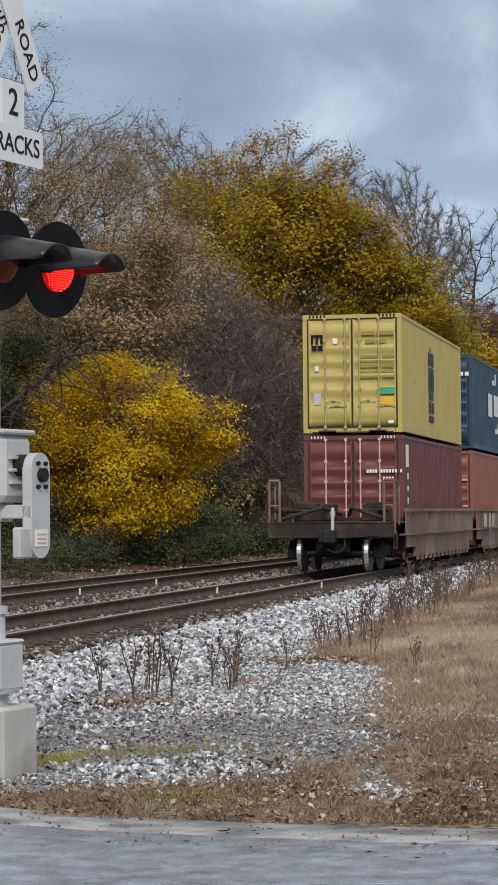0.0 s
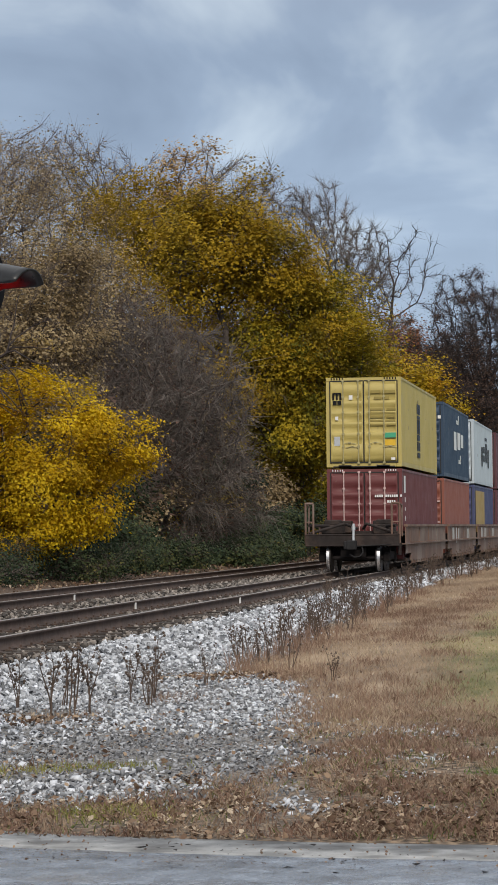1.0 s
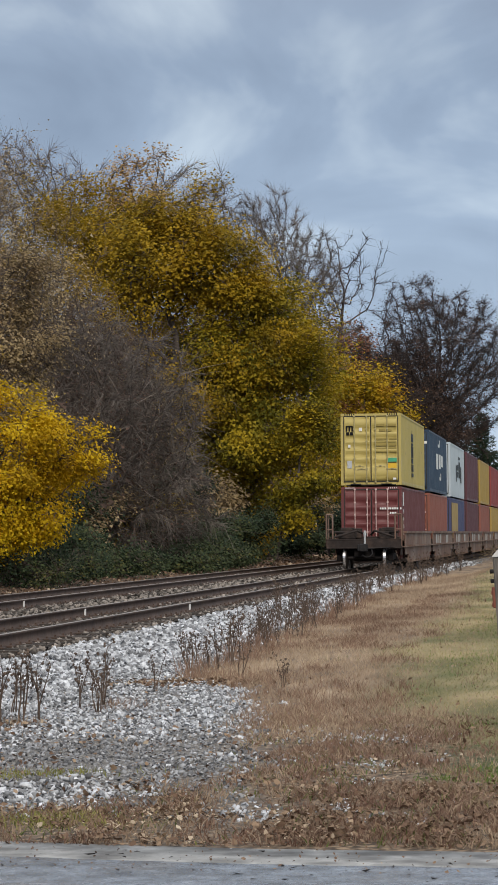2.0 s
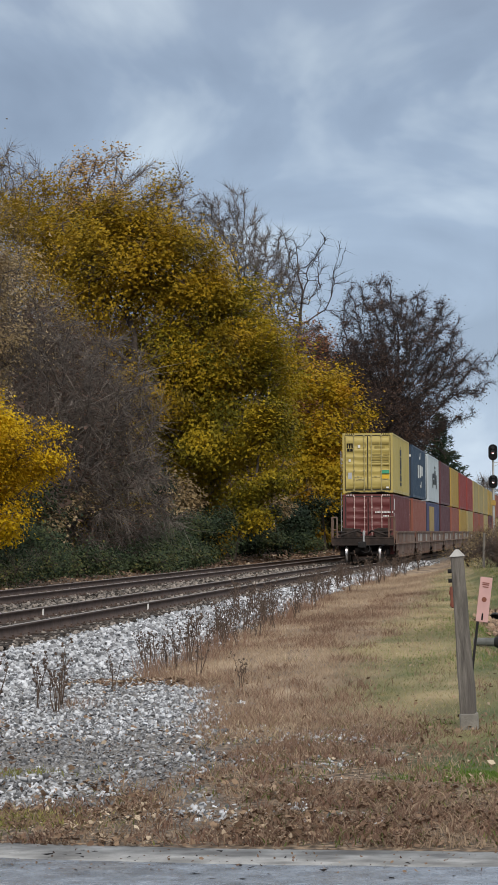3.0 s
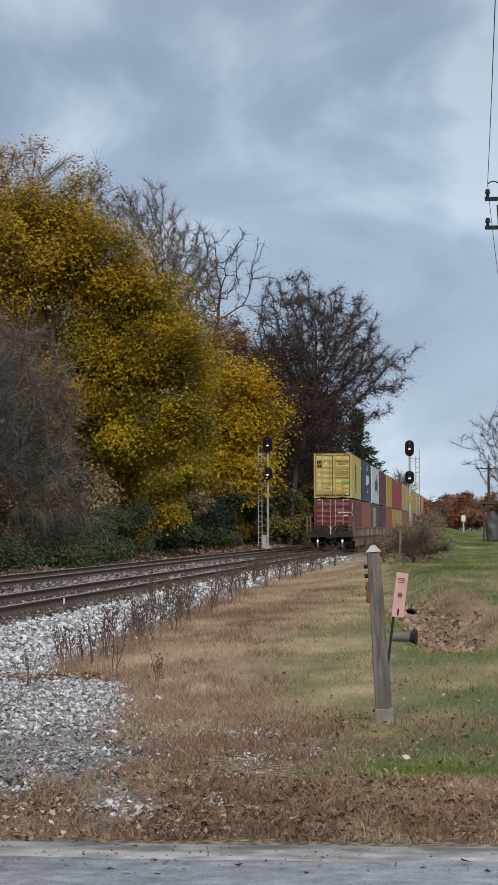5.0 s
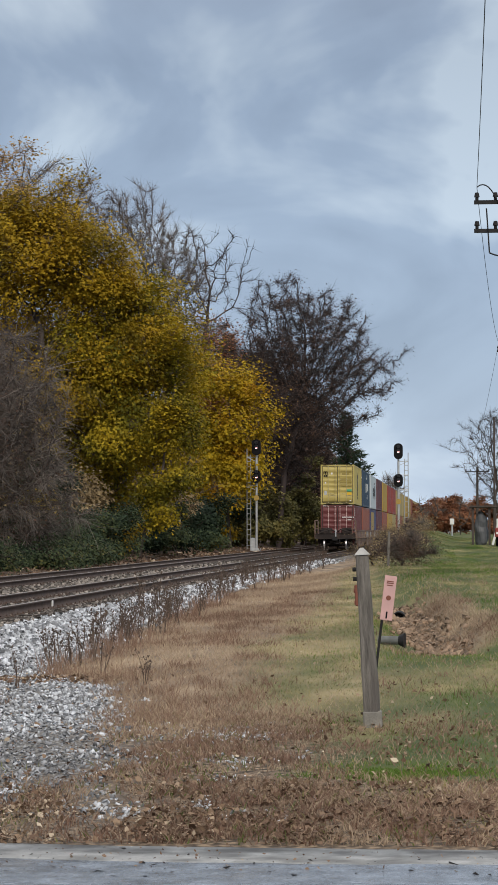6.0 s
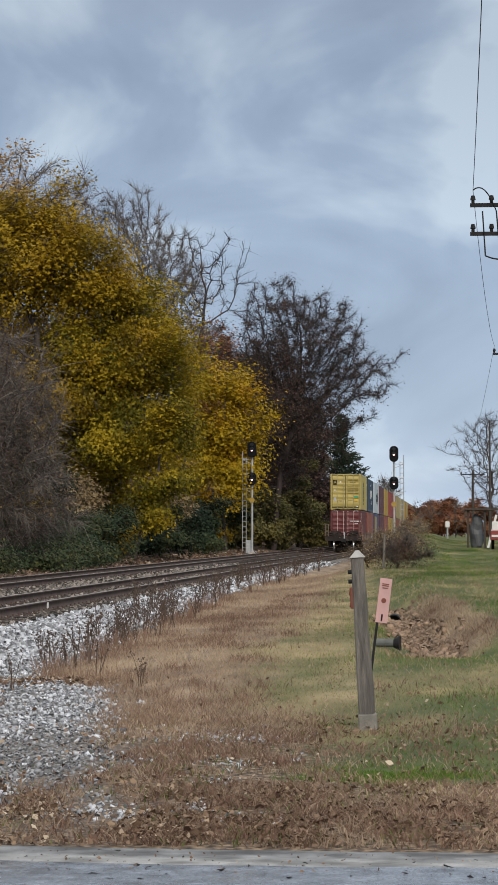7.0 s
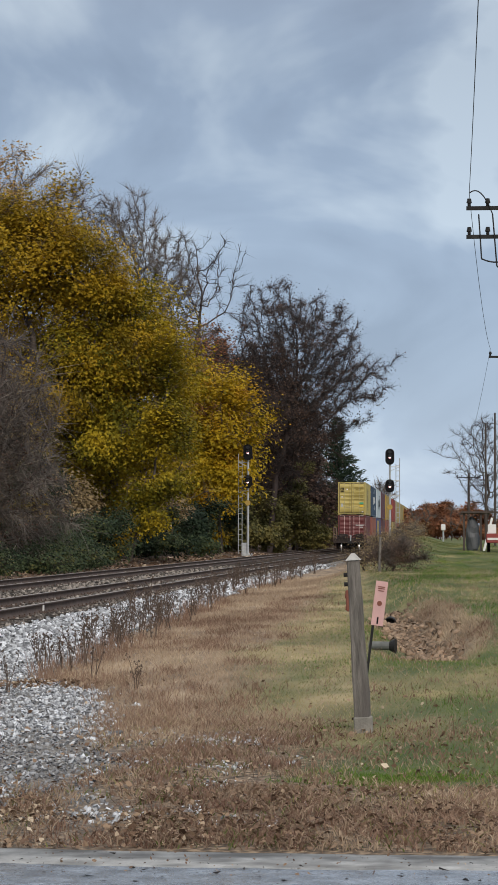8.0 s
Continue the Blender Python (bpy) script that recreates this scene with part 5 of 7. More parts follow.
ground_tree("dark_thicket", "dense dark thicket of bare brown trees behind the oak", -21.0, 233.0, [(-20.5, 233.0, 9.0, 4.5, 8.0), (-17.2, 233.0, 13.5, 3.2, 3.6), (-22, 233, 14, 4, 6)], 26, nodes=2400, clump=10, bough=0.3, leaves=9000,
            leaf=L_BROWN, size=0.28, spread=0.7, twigs=9, twig_len=1.5, twig_w=0.02, twig_mat=M_TWIG_DARK, bark=M_TWIG_DARK, category="thicket")
for x, z, rx, rz, sd in ((-28.5, 15.0, 5.0, 9.5, 35), (-23.4, 13.0, 4.6, 10.5, 33), (-18.4, 9.5, 3.4, 8.5, 34)):
    ground_tree("dark_thicket", "dense dark thicket of bare brown trees behind the oak", x, 263.0, [(x, 262.0, z, rx, rz), (x + 1, 262.0, z * 0.5, rx, z * 0.5)], sd, nodes=1800, clump=9, bough=0.28, leaves=14000,
                leaf=L_BROWN, size=0.36, spread=0.8, twigs=9, twig_len=1.6, twig_w=0.026, twig_mat=M_TWIG_DARK, bark=M_TWIG_DARK, category="thicket")

ground_tree("olive_tree", "thin-leaved olive and tan tree in the wood", -27.5, 108.5, [(-27.0, 107.7, 14.6, 2.8, 4.6), (-24.8, 107.7, 11.5, 2.4, 3.4), (-27.5, 107.7, 9.5, 3.0, 3.4)], 27, nodes=1100, clump=14, bough=0.27, leaves=26000, leaf=L_OLIVE,
            size=0.13, spread=0.5, twigs=4, twig_w=0.009, thick=0.007)
ground_tree("tan_tree", "half-bare tan tree in the wood", -26.5, 95.5, [(-26.0, 95.0, 14.6, 2.6, 4.2), (-23.8, 95.0, 11.5, 2.0, 3.2), (-27.5, 95.0, 10.0, 2.8, 4.0)], 28, nodes=1300, clump=11, bough=0.28, leaves=24000, leaf=L_TAN,
            size=0.12, spread=0.5, twigs=5, twig_w=0.008, thick=0.007)
ground_tree("brown_tree", "dull brown half-bare tree in the wood", -25.0, 104.5, [(-24.6, 104.0, 9.0, 2.8, 4.2), (-22.4, 104.0, 8.0, 1.8, 3.4)], 29, nodes=1100, clump=11, bough=0.28, leaves=14000, leaf=L_BROWN,
            size=0.14, spread=0.5, twigs=6, twig_w=0.009, thick=0.007, twig_mat=M_TWIG_GREY)

ground_tree("dark_tree", "dark bare tree standing behind the golden one", -22.5, 239.0, [(-21.6, 238.0, 15.0, 3.8, 6.5), (-22, 238, 9.0, 4, 5)], 30, nodes=1500, clump=9, bough=0.28, leaves=5000, leaf=L_BROWN, size=0.26, spread=0.6,
            twigs=7, twig_len=1.4, twig_w=0.018, twig_mat=M_TWIG_DARK, bark=M_TWIG_DARK)


def leaning_limb():
    """A dark bare tree leaning out over the yellow one, with side branches drooping from its limb."""
    r = np.random.default_rng(37)
    base = np.array([-23.6, 63.2, gz(-23.6, 63.2) - 0.1])
    knots = np.array([base, (-22.8, 63.1, 2.2), (-21.6, 63.0, 3.7), (-20.6, 63.0, 4.4), (-19.1, 63.0, 5.5), (-18.05, 63.0, 6.4)])
    t = np.linspace(0, 1, 22) * (len(knots) - 1)
    P = [np.array([np.interp(u, range(len(knots)), knots[:, a]) for a in range(3)]) + r.normal(0, 0.04, 3) for u in t]
    par, rad = [0] + list(range(21)), [0.15 - 0.0055 * i for i in range(22)]
    for i in range(8, 22):
        for _ in range(3):
            k, d = i, np.array([r.uniform(-0.2, 1.0), r.uniform(-0.8, 0.8), r.uniform(-0.5, 0.7)])
            d /= np.linalg.norm(d)
            for q in range(6):
                P.append(P[k] + d * 0.3)
                par.append(k)
                rad.append(0.024 - 0.003 * q)
                k = len(P) - 1
                d = d + r.normal(0, 0.22, 3) + np.array([0.05, 0, -0.06])
                d /= np.linalg.norm(d)
    P, par = np.array(P) - base, np.array(par)
    s = thing("leaning_tree", pose(*base), "dark bare tree leaning out of the wood", "tree", "trees beside the track")
    v, f = branch_mesh(P, par, np.array(rad), 1, 5)
    solid("trunk", fast_mesh("trunk", v, f), M_TWIG_DARK, s)
    v, f = twig_mesh(P, par, np.arange(22, len(P)), 1200, 0.5, 0.005, 38, 0.2)
    tagged(solid("brushwood", fast_mesh("brushwood", v, f), M_TWIG_DARK, s), kind="stuff")


leaning_limb()


def pine(x, y, h, w, seed):
    r = np.random.default_rng(seed)
    z0 = gz(x, y)
    t = thing("pine_tree", pose(x, y, z0 - 0.1), "dark green pine with jagged layered boughs", "tree", "trees beside the track")
    part("trunk", rods(((0, 0, 0), (0, 0, h), 0.3, 0.05, 8)), M_BARK, t)
    V, F, k = [], [], 0
    for z in np.arange(1.5, h - 0.3, 0.55):
        reach = w * (1 - (z / h) ** 1.5) * 1.0 + 0.3
        for _ in range(7):
            a, L = r.uniform(0, 6.28), reach * r.uniform(0.6, 1.15)
            n = int(60 * L / 3) + 10
            s = r.uniform(0, 1, n) ** 0.8
            c = np.stack([np.cos(a) * L * s, np.sin(a) * L * s, z - 0.12 * L * s + 0.25 * L * s * s], -1) + r.normal(0, 0.13, (n, 3))
            u = r.normal(0, 1, (n, 3)) + np.array([math.cos(a), math.sin(a), 0.3]) * 1.5
            u /= np.linalg.norm(u, axis=1, keepdims=True)
            q = np.cross(u, r.normal(0, 1, (n, 3)))
            q /= np.linalg.norm(q, axis=1, keepdims=True)
            V.append(np.stack([c - q * 0.07, c + q * 0.07, c + u * 0.6], 1).reshape(-1, 3))
            F.append(3 * np.arange(n)[:, None] + np.arange(3) + k)
            k += 3 * n
    tagged(solid("foliage", fast_mesh("foliage", np.concatenate(V), np.concatenate(F)), L_PINE, t), kind="stuff")


pine(-16.3, 321.0, 18.5, 5.2, 31)
pine(-27.2, 264.0, 24.0, 5.0, 32)


def shrub(label, x, y, z, rx, rz, seed, leaf, n, size, **kw):
    return ground_tree("shrub", label, x, y + 0.4, [(x, y, z, rx, rz), (x, y, max(z - rz * 0.5, gz(x, y) + 0.4), rx * 1.05, rz * 0.6)], seed, nodes=int(n / 40) + 60, leaves=n, leaf=leaf, size=size, category="shrub",
                       group="undergrowth beside the track", **kw)


for x, y, z, rx, rz, n, s, lf in ((-18.5, 99.2, 1.6, 2.4, 1.6, 9000, 0.13, L_GREEN), (-18.7, 118.2, 1.6, 2.7, 1.6, 9000, 0.15, L_GREEN), (-18.2, 139.5, 1.8, 2.5, 1.6, 8000, 0.17, L_GREEN),
                                  (-17.9, 162, 2.2, 2.3, 2.1, 8000, 0.19, L_GREEN), (-18.6, 83, 0.9, 2.5, 1.2, 8000, 0.12, L_GREEN), (-19.2, 70.5, 0.4, 3.0, 0.8, 7000, 0.1, L_GREEN),
                                  (-21.5, 66.5, 1.4, 2.0, 1.6, 7000, 0.1, L_GREEN), (-18.4, 108, 1.4, 2.0, 1.4, 6000, 0.14, L_GREEN)):
    shrub("dark green bramble shrub at the foot of the wood", x, y, z, rx, rz, int(y * 10), lf, n, s, twigs=2, twig_w=0.008)
r_under = random.Random(5)
for k in range(13):
    y = 55 + 4.6 * k
    shrub("low dark bramble on the bank by the far track", -17.1 - r_under.uniform(0, 0.8), y, 0.25, 1.7, 0.6 + r_under.uniform(0, 0.3), 650 + k, L_GREEN, 3000, 0.0013 * y, twigs=3, twig_w=0.006)
for k in range(26):
    y = 60 + 5.6 * k
    lf, text = r_under.choice(((L_GREEN, "dark green bramble shrub at the foot of the wood"), (L_GREEN, "dark green bramble shrub at the foot of the wood"), (L_TAN, "tan and olive shrub at the foot of the wood"),
                               (L_OLIVE, "yellow-green shrub at the foot of the wood")))
    shrub(text, -20.4 - r_under.uniform(0, 1.6), y, 1.6 + r_under.uniform(0, 1.6), 2.4, 1.8 + r_under.uniform(0, 1.2), 700 + k, lf, 3400, 0.0017 * y, twigs=3, twig_w=0.00009 * y)
for k in range(12):
    y = 78 + 14.0 * k
    x = -23.5 - r_under.uniform(0, 2.5)
    ground_tree("wood_thicket", "tangle of half-bare saplings at the wood's edge", x, y, [(x, y, 5.5, 2.8, 4.0), (x, y, 9.5, 2.2, 2.8)], 800 + k, nodes=700, clump=10, bough=0.3, leaves=3600,
                leaf=r_under.choice((L_TAN, L_BROWN, L_OLIVE, L_TAN)), size=0.0017 * y, spread=0.5, twigs=6, twig_len=1.2, twig_w=0.00009 * y, group="trees deep in the wood", category="thicket")
for x, y, z, rx, rz in ((-18.3, 238.4, 4.2, 3.2, 4.1), (-17.8, 285, 3.0, 3.0, 3.2), (-18.4, 203.0, 2.6, 2.6, 3.2), (-17.6, 221.0, 3.0, 2.5, 3.4), (-17.3, 252.0, 3.0, 2.8, 3.4), (-20.8, 212.0, 4.0, 3.0, 4.2), (-16.6, 226.0, 3.6, 2.0, 3.8), (-16.3, 240.0, 4.4, 2.1, 4.6), (-16.2, 256.0, 4.6, 2.2, 4.8), (-16.2, 276.0, 4.4, 2.3, 4.6), (-16.3, 300.0, 4.0, 2.4, 4.2), (-16.3, 322.0, 3.6, 2.4, 3.6)):
    shrub("dull olive-green shrub beside the line", x, y, z, rx, rz, int(y), L_DRAB, 6500, 0.3, twigs=3, twig_w=0.02)
for x, y, z, rx, rz, lf in ((-33.0, 179.0, 12.0, 8, 10, L_BROWN), (-33.0, 282.0, 13, 10.5, 12, L_BROWN), (-30.0, 104.0, 10.5, 7.5, 8, L_TAN), (-34.0, 163.0, 15.0, 8.5, 9, L_OLIVE), (-27.5, 350.0, 10, 10, 9.5, L_BROWN),
                            (-27.0, 112.0, 6.0, 5.5, 5.5, L_BROWN), (-25.5, 150.0, 6.0, 5.5, 5.5, L_BROWN), (-26.0, 147.0, 13.0, 5.0, 4.5, L_BROWN), (-31.0, 84.0, 9.0, 6.5, 8.5, L_TAN), (-24.0, 90.0, 4.0, 4.0, 4.0, L_BROWN)):
    ground_tree("wood_thicket", "deep tangle of bare trees and brown leaves in the wood", x, y, [(x, y, z, rx, rz), (x, y, max(z - rz * 0.6, 2.5), rx, rz * 0.5)], int(y) + 500, nodes=1000, leaves=5000, leaf=lf, size=0.0026 * y, spread=0.8,
                twigs=6, twig_len=1.8, twig_w=0.0001 * y, twig_mat=M_TWIG, group="trees deep in the wood", category="thicket")
# farther along the line and over to the other side
for x, y, z, rx, rz, sd in ((-2.0, 330.0, 4.0, 4.8, 3.3, 71), (-7.3, 362.0, 3.8, 5.0, 3.0, 72), (1.8, 345, 3.6, 4.4, 3.0, 73), (-4.6, 350, 4.0, 4.8, 3.2, 76), (5.5, 350, 3.4, 4.2, 2.8, 77)):
    shrub("rust-red scrub in the distance", x, y, z, rx, rz, sd, L_RUST, 11000, 0.34, twigs=4, twig_w=0.03, twig_len=1.2)
ground_tree("bare_tree", "small bare tree beyond the train", -13.6, 430.0, [(-13.6, 430.0, 10.0, 3.0, 3.2)], 74, nodes=260, twigs=4, twig_len=1.8, twig_w=0.03, twig_mat=M_TWIG_GREY, thick=0.02)
ground_tree("bare_tree", "bare black-limbed tree behind the utility poles", 2.9, 212.0, [(2.6, 210.0, 9.0, 2.7, 4.0), (3.6, 210, 5.5, 2.4, 3)], 75, nodes=900, clump=9, bough=0.3, twigs=6, twig_len=0.75, twig_w=0.011, twig_mat=M_TWIG_DARK, thick=0.011)
for i, (x, y, h) in enumerate(((-3.9, 300.0, 6.0), (-5.6, 310.0, 5.0), (-0.4, 300, 5.2))):
    ground_tree("sapling", "thin bare sapling against the sky", x, y, [(x, y, h * 0.7, 1.3, h * 0.42)], 80 + i, nodes=60, twigs=4, twig_len=1.0, twig_w=0.02, twig_mat=M_TWIG_GREY, thick=0.016)
shrub("dark leafless bush by the ditch", -2.3, 86.0, 0.8, 1.05, 1.35, 91, L_BROWN, 7000, 0.05, twigs=20, twig_len=0.45, twig_w=0.005, twig_mat=M_TWIG_GREY)
for k, (x, y) in enumerate(((-3.2, 97.0), (-2.3, 108.0), (-3.6, 116.0), (-2.7, 128.0), (-3.9, 140.0), (-2.6, 152.0))):
    shrub("brown scrub on the grassy bank", x, y, gz(x, y) + 0.4, 0.85, 0.6, 930 + k, L_TAN, 1200, 0.07, twigs=12, twig_len=0.45, twig_w=0.008, twig_mat=(M_TWIG, M_TWIG_GREY)[k % 2])
shrub("dark leafless bush by the ditch", -3.5, 88.0, 0.4, 0.8, 0.7, 92, L_TAN, 1500, 0.05, twigs=14, twig_len=0.5, twig_w=0.006, twig_mat=M_TWIG)


# ---- the crossing signal ----
def lettering(text, size, mat, parent, m, align="CENTER", name="lettering"):
    cu = bpy.data.curves.new(name, "FONT")
    cu.body, cu.size, cu.align_x, cu.align_y, cu.extrude = text, size, align, "CENTER", 0.002
    tmp = bpy.data.objects.new("tmp", cu)
    me = bpy.data.meshes.new_from_object(tmp)
    bpy.data.objects.remove(tmp)
    bpy.data.curves.remove(cu)
    ob = solid(name, me, mat, parent)
    ob.matrix_basis = m
    return ob


def hood_mesh(r, length):
    """A long half-open visor: full at the root, its lower half cut away towards the tip."""
    n, rings = 28, 9
    v, f = [], []
    for k in range(rings):
        t = k / (rings - 1)
        for j in range(n):
            off = math.radians(100) * (2 * j / (n - 1) - 1)
            a = math.pi / 2 + off
            reach = length * (1.0 - 0.82 * float(smooth(math.radians(62), math.radians(100), abs(off))))
            for rr in (r, r - 0.012):
                v.append((rr * math.cos(a), -reach * t, rr * math.sin(a) + 0.005 * t))
    for k in range(rings - 1):
        for j in range(n - 1):
            p = (k * n + j) * 2
            q = ((k + 1) * n + j) * 2
            f += [(p, p + 2, q + 2, q), (p + 1, q + 1, q + 3, p + 3)]
    for j in range(n - 1):
        p = ((rings - 1) * n + j) * 2
        f.append((p, p + 2, p + 3, p + 1))
    for k in range(rings - 1):
        for j in (0, n - 1):
            p, q = (k * n + j) * 2, ((k + 1) * n + j) * 2
            f.append((p, p + 1, q + 1, q))
    return fast_mesh("hood", v, f)


def rounded_slab(w, h, t, r, seg=6):
    bm = bmesh.new()
    vs = []
    for cx, cz, a0 in ((w / 2 - r, h / 2 - r, 0), (-w / 2 + r, h / 2 - r, 90), (-w / 2 + r, -h / 2 + r, 180), (w / 2 - r, -h / 2 + r, 270)):
        for i in range(seg + 1):
            a = radians(a0 + 90 * i / seg)
            vs.append(bm.verts.new((cx + r * math.cos(a), -t / 2, cz + r * math.sin(a))))
    face = bm.faces.new(vs)
    ext = bmesh.ops.extrude_face_region(bm, geom=[face])
    bmesh.ops.translate(bm, vec=(0, t, 0), verts=[g for g in ext["geom"] if isinstance(g, bmesh.types.BMVert)])
    bmesh.ops.recalc_face_normals(bm, faces=bm.faces[:])
    return bm


def crossing_signal(x, y):
    z0 = -0.30
    s = thing("crossing_signal", pose(x, y, z0, 0, 0, 75.2), "grey railway crossing signal with crossbuck, lit red lamp and gate mechanism", "crossing signal")
    part("foundation", boxes((0, 0, 0.20, 0.42, 0.42, 0.50)), M_CONCRETE, s, "square concrete foundation", bevel=0.02)
    part("neck", rods(((0, 0, 0.45), (0, 0, 0.58), 0.10, 0.10, 20), ((0, 0, 0.53), (0, 0, 0.56), 0.17, 0.17, 20)), M_GALV, s)
    part("junction_box", boxes((0, 0, 0.70, 0.29, 0.29, 0.30), (0, 0, 0.86, 0.31, 0.31, 0.03)), M_GREY_PAINT, s, "grey cast junction box", bevel=0.02)
    part("mast", rods(((0, 0, 0.84), (0, 0, 5.7), 0.057, 0.057, 20), ((0, 0, 5.7), (0, 0, 5.76), 0.062, 0.02, 20)), M_GALV, s)
    part("mast_collar", rods(((0, 0, 0.86), (0, 0, 1.06), 0.085, 0.08, 20), ((0, 0, 1.04), (0, 0, 1.09), 0.10, 0.10, 20)), M_GREY_PAINT, s)
    g = part("gate_mechanism", boxes((0.02, -0.02, 1.98, 0.36, 0.34, 0.44)), M_GREY_PAINT, s, "grey enamelled gate mechanism housing", bevel=0.045)
    part("housing_lid", boxes((0.02, -0.02, 2.215, 0.39, 0.37, 0.035)), M_GREY_PAINT, g, bevel=0.012)
    for dz in (-0.09, -0.01, 0.07):
        part("rib", boxes((0.02, -0.195, 1.98 + dz, 0.24, 0.05, 0.022)), M_GREY_PAINT, g)
    part("hub", rods(((0.02, -0.18, 2.0), (0.02, -0.27, 2.0), 0.07, 0.07, 18)), M_DARK, g)
    part("bracket", boxes((0.0, -0.14, 1.70, 0.10, 0.38, 0.09), (0, 0, 1.70, 0.2, 0.2, 0.13)), M_GREY_PAINT, s, bevel=0.008)
    arm = part("counterweight_arm", rounded_slab(0.22, 0.68, 0.07, 0.105), M_GREY_PAINT, s, "pale grey rounded gate arm plate")
    arm.matrix_basis = pose(0.06, -0.30, 1.74)
    part("flange", boxes((-0.15, 0.012, -0.24, 0.16, 0.06, 0.20)), M_GREY_PAINT, arm, bevel=0.012)
    for bx, bz in ((-0.045, 0.27), (0.045, 0.27), (-0.045, 0.12), (0.045, 0.12)):
        part("bolt", rods(((bx, -0.033, bz), (bx, -0.056, bz), 0.014, 0.014, 6)), M_DARK, arm)
    part("pivot", rods(((0, -0.03, 0.195), (0, -0.07, 0.195), 0.045, 0.045, 16)), M_DARK, arm)
    pl = part("data_label", boxes((0.0, -0.038, -0.21, 0.15, 0.004, 0.11)), M_WHITE, arm, "small white label with red bars")
    for k in range(3):
        part("text_bar", boxes((0, -0.042, -0.185 - 0.028 * k, 0.11, 0.003, 0.008)), M_PINK, pl)
    # lamps
    part("crossarm", rods(((-0.45, -0.16, 3.33), (0.45, -0.16, 3.33), 0.035, None, 12), ((0, 0, 3.33), (0, -0.16, 3.33), 0.05, None, 12), ((-0.12, -0.10, 3.58), (0.22, -0.14, 3.61), 0.02, None, 8)), M_GALV, s)
    part("cap", rods(((-0.2, -0.12, 3.62), (-0.2, -0.12, 3.66), 0.07, 0.03, 14)), M_WHITE, s)
    hood = hood_mesh(0.165, 0.45)
    hood.materials.append(M_HOOD)
    for sx, lens in ((-0.33, M_RED_OFF), (0.33, M_RED_LENS)):
        lamp = part("flasher", rods(((sx, -0.28, 3.29), (sx, -0.30, 3.29), 0.315, 0.315, 48), ((sx, -0.27, 3.29), (sx, -0.17, 3.29), 0.17, 0.12, 24)), M_BLACK, s,
                    "round black target board with a lit red lamp" if sx > 0 else "round black target board with a dark lamp")
        # each lamp is aimed a little down and towards the road
        lamp.matrix_basis = pose(sx, -0.30, 3.29) @ pose(0, 0, 0, 6, 0, -8) @ pose(-sx, 0.30, -3.29)
        h = new("hood", hood)
        h.parent = lamp
        h.matrix_basis = pose(sx, -0.30, 3.29, 6)
        glass = part("lens", lens_dome(sx), lens, lamp, "glowing red lens" if sx > 0 else "unlit dark red lens")
        if sx > 0:
            leds = bmesh.new()
            for i in range(-9, 10):
                for j in range(-9, 10):
                    lx, lz = (i + 0.5 * (j % 2)) * 0.0165, j * 0.0150
                    if math.hypot(lx, lz) < 0.142:
                        dep = 0.0675 * math.sqrt(max(0.0, 1 - (lx * lx + lz * lz) / 0.0225))
                        bmesh.ops.create_icosphere(leds, subdivisions=1, radius=0.0058, matrix=Matrix.Translation((sx + lx, -0.30 - dep, 3.29 + lz)))
            tagged(part("diodes", leds, M_LED, glass), kind="stuff")
    # signs
    tr = part("tracks_sign", rounded_slab(0.72, 0.24, 0.012, 0.03), M_SIGN, s, "white sign with the word TRACKS")
    tr.matrix_basis = pose(0.0, -0.172, 4.085)
    lettering("TRACKS", 0.172, M_INK, tr, pose(0, -0.009, 0, 90))
    nm = part("count_sign", rounded_slab(0.27, 0.29, 0.012, 0.01), M_SIGN, s, "white sign with the number 2")
    nm.matrix_basis = pose(0.0, -0.172, 4.35)
    lettering("2", 0.25, M_INK, nm, pose(0.0, -0.009, 0, 90))
    for zb in (4.0, 5.0):
        part("sign_bracket", rods(((0, 0, zb), (0, -0.15, zb), 0.02)), M_GALV, s)
    for a, words, dy in ((61, ("RAIL", "ROAD"), -0.005), (-61, ("CROSS", "ING"), 0.012)):
        bl = part("crossbuck_blade", rounded_slab(1.22, 0.23, 0.01, 0.012), M_SIGN, s, "white crossbuck blade with black letters")
        bl.matrix_basis = pose(0, -0.16 + dy, 5.04, 0, a, 0)
        for k, wd in zip((-1, 1), words):
            lettering(wd, 0.15, M_INK, bl, pose(k * 0.36, -0.008, 0, 90))
    return s


def lens_dome(sx):
    bm = bmesh.new()
    bmesh.ops.create_uvsphere(bm, u_segments=24, v_segments=10, radius=0.150, matrix=pose(sx, -0.30, 3.29) @ Matrix.Diagonal((1, 0.45, 1, 1)))
    return bm


crossing_signal(-4.735, 14.3)


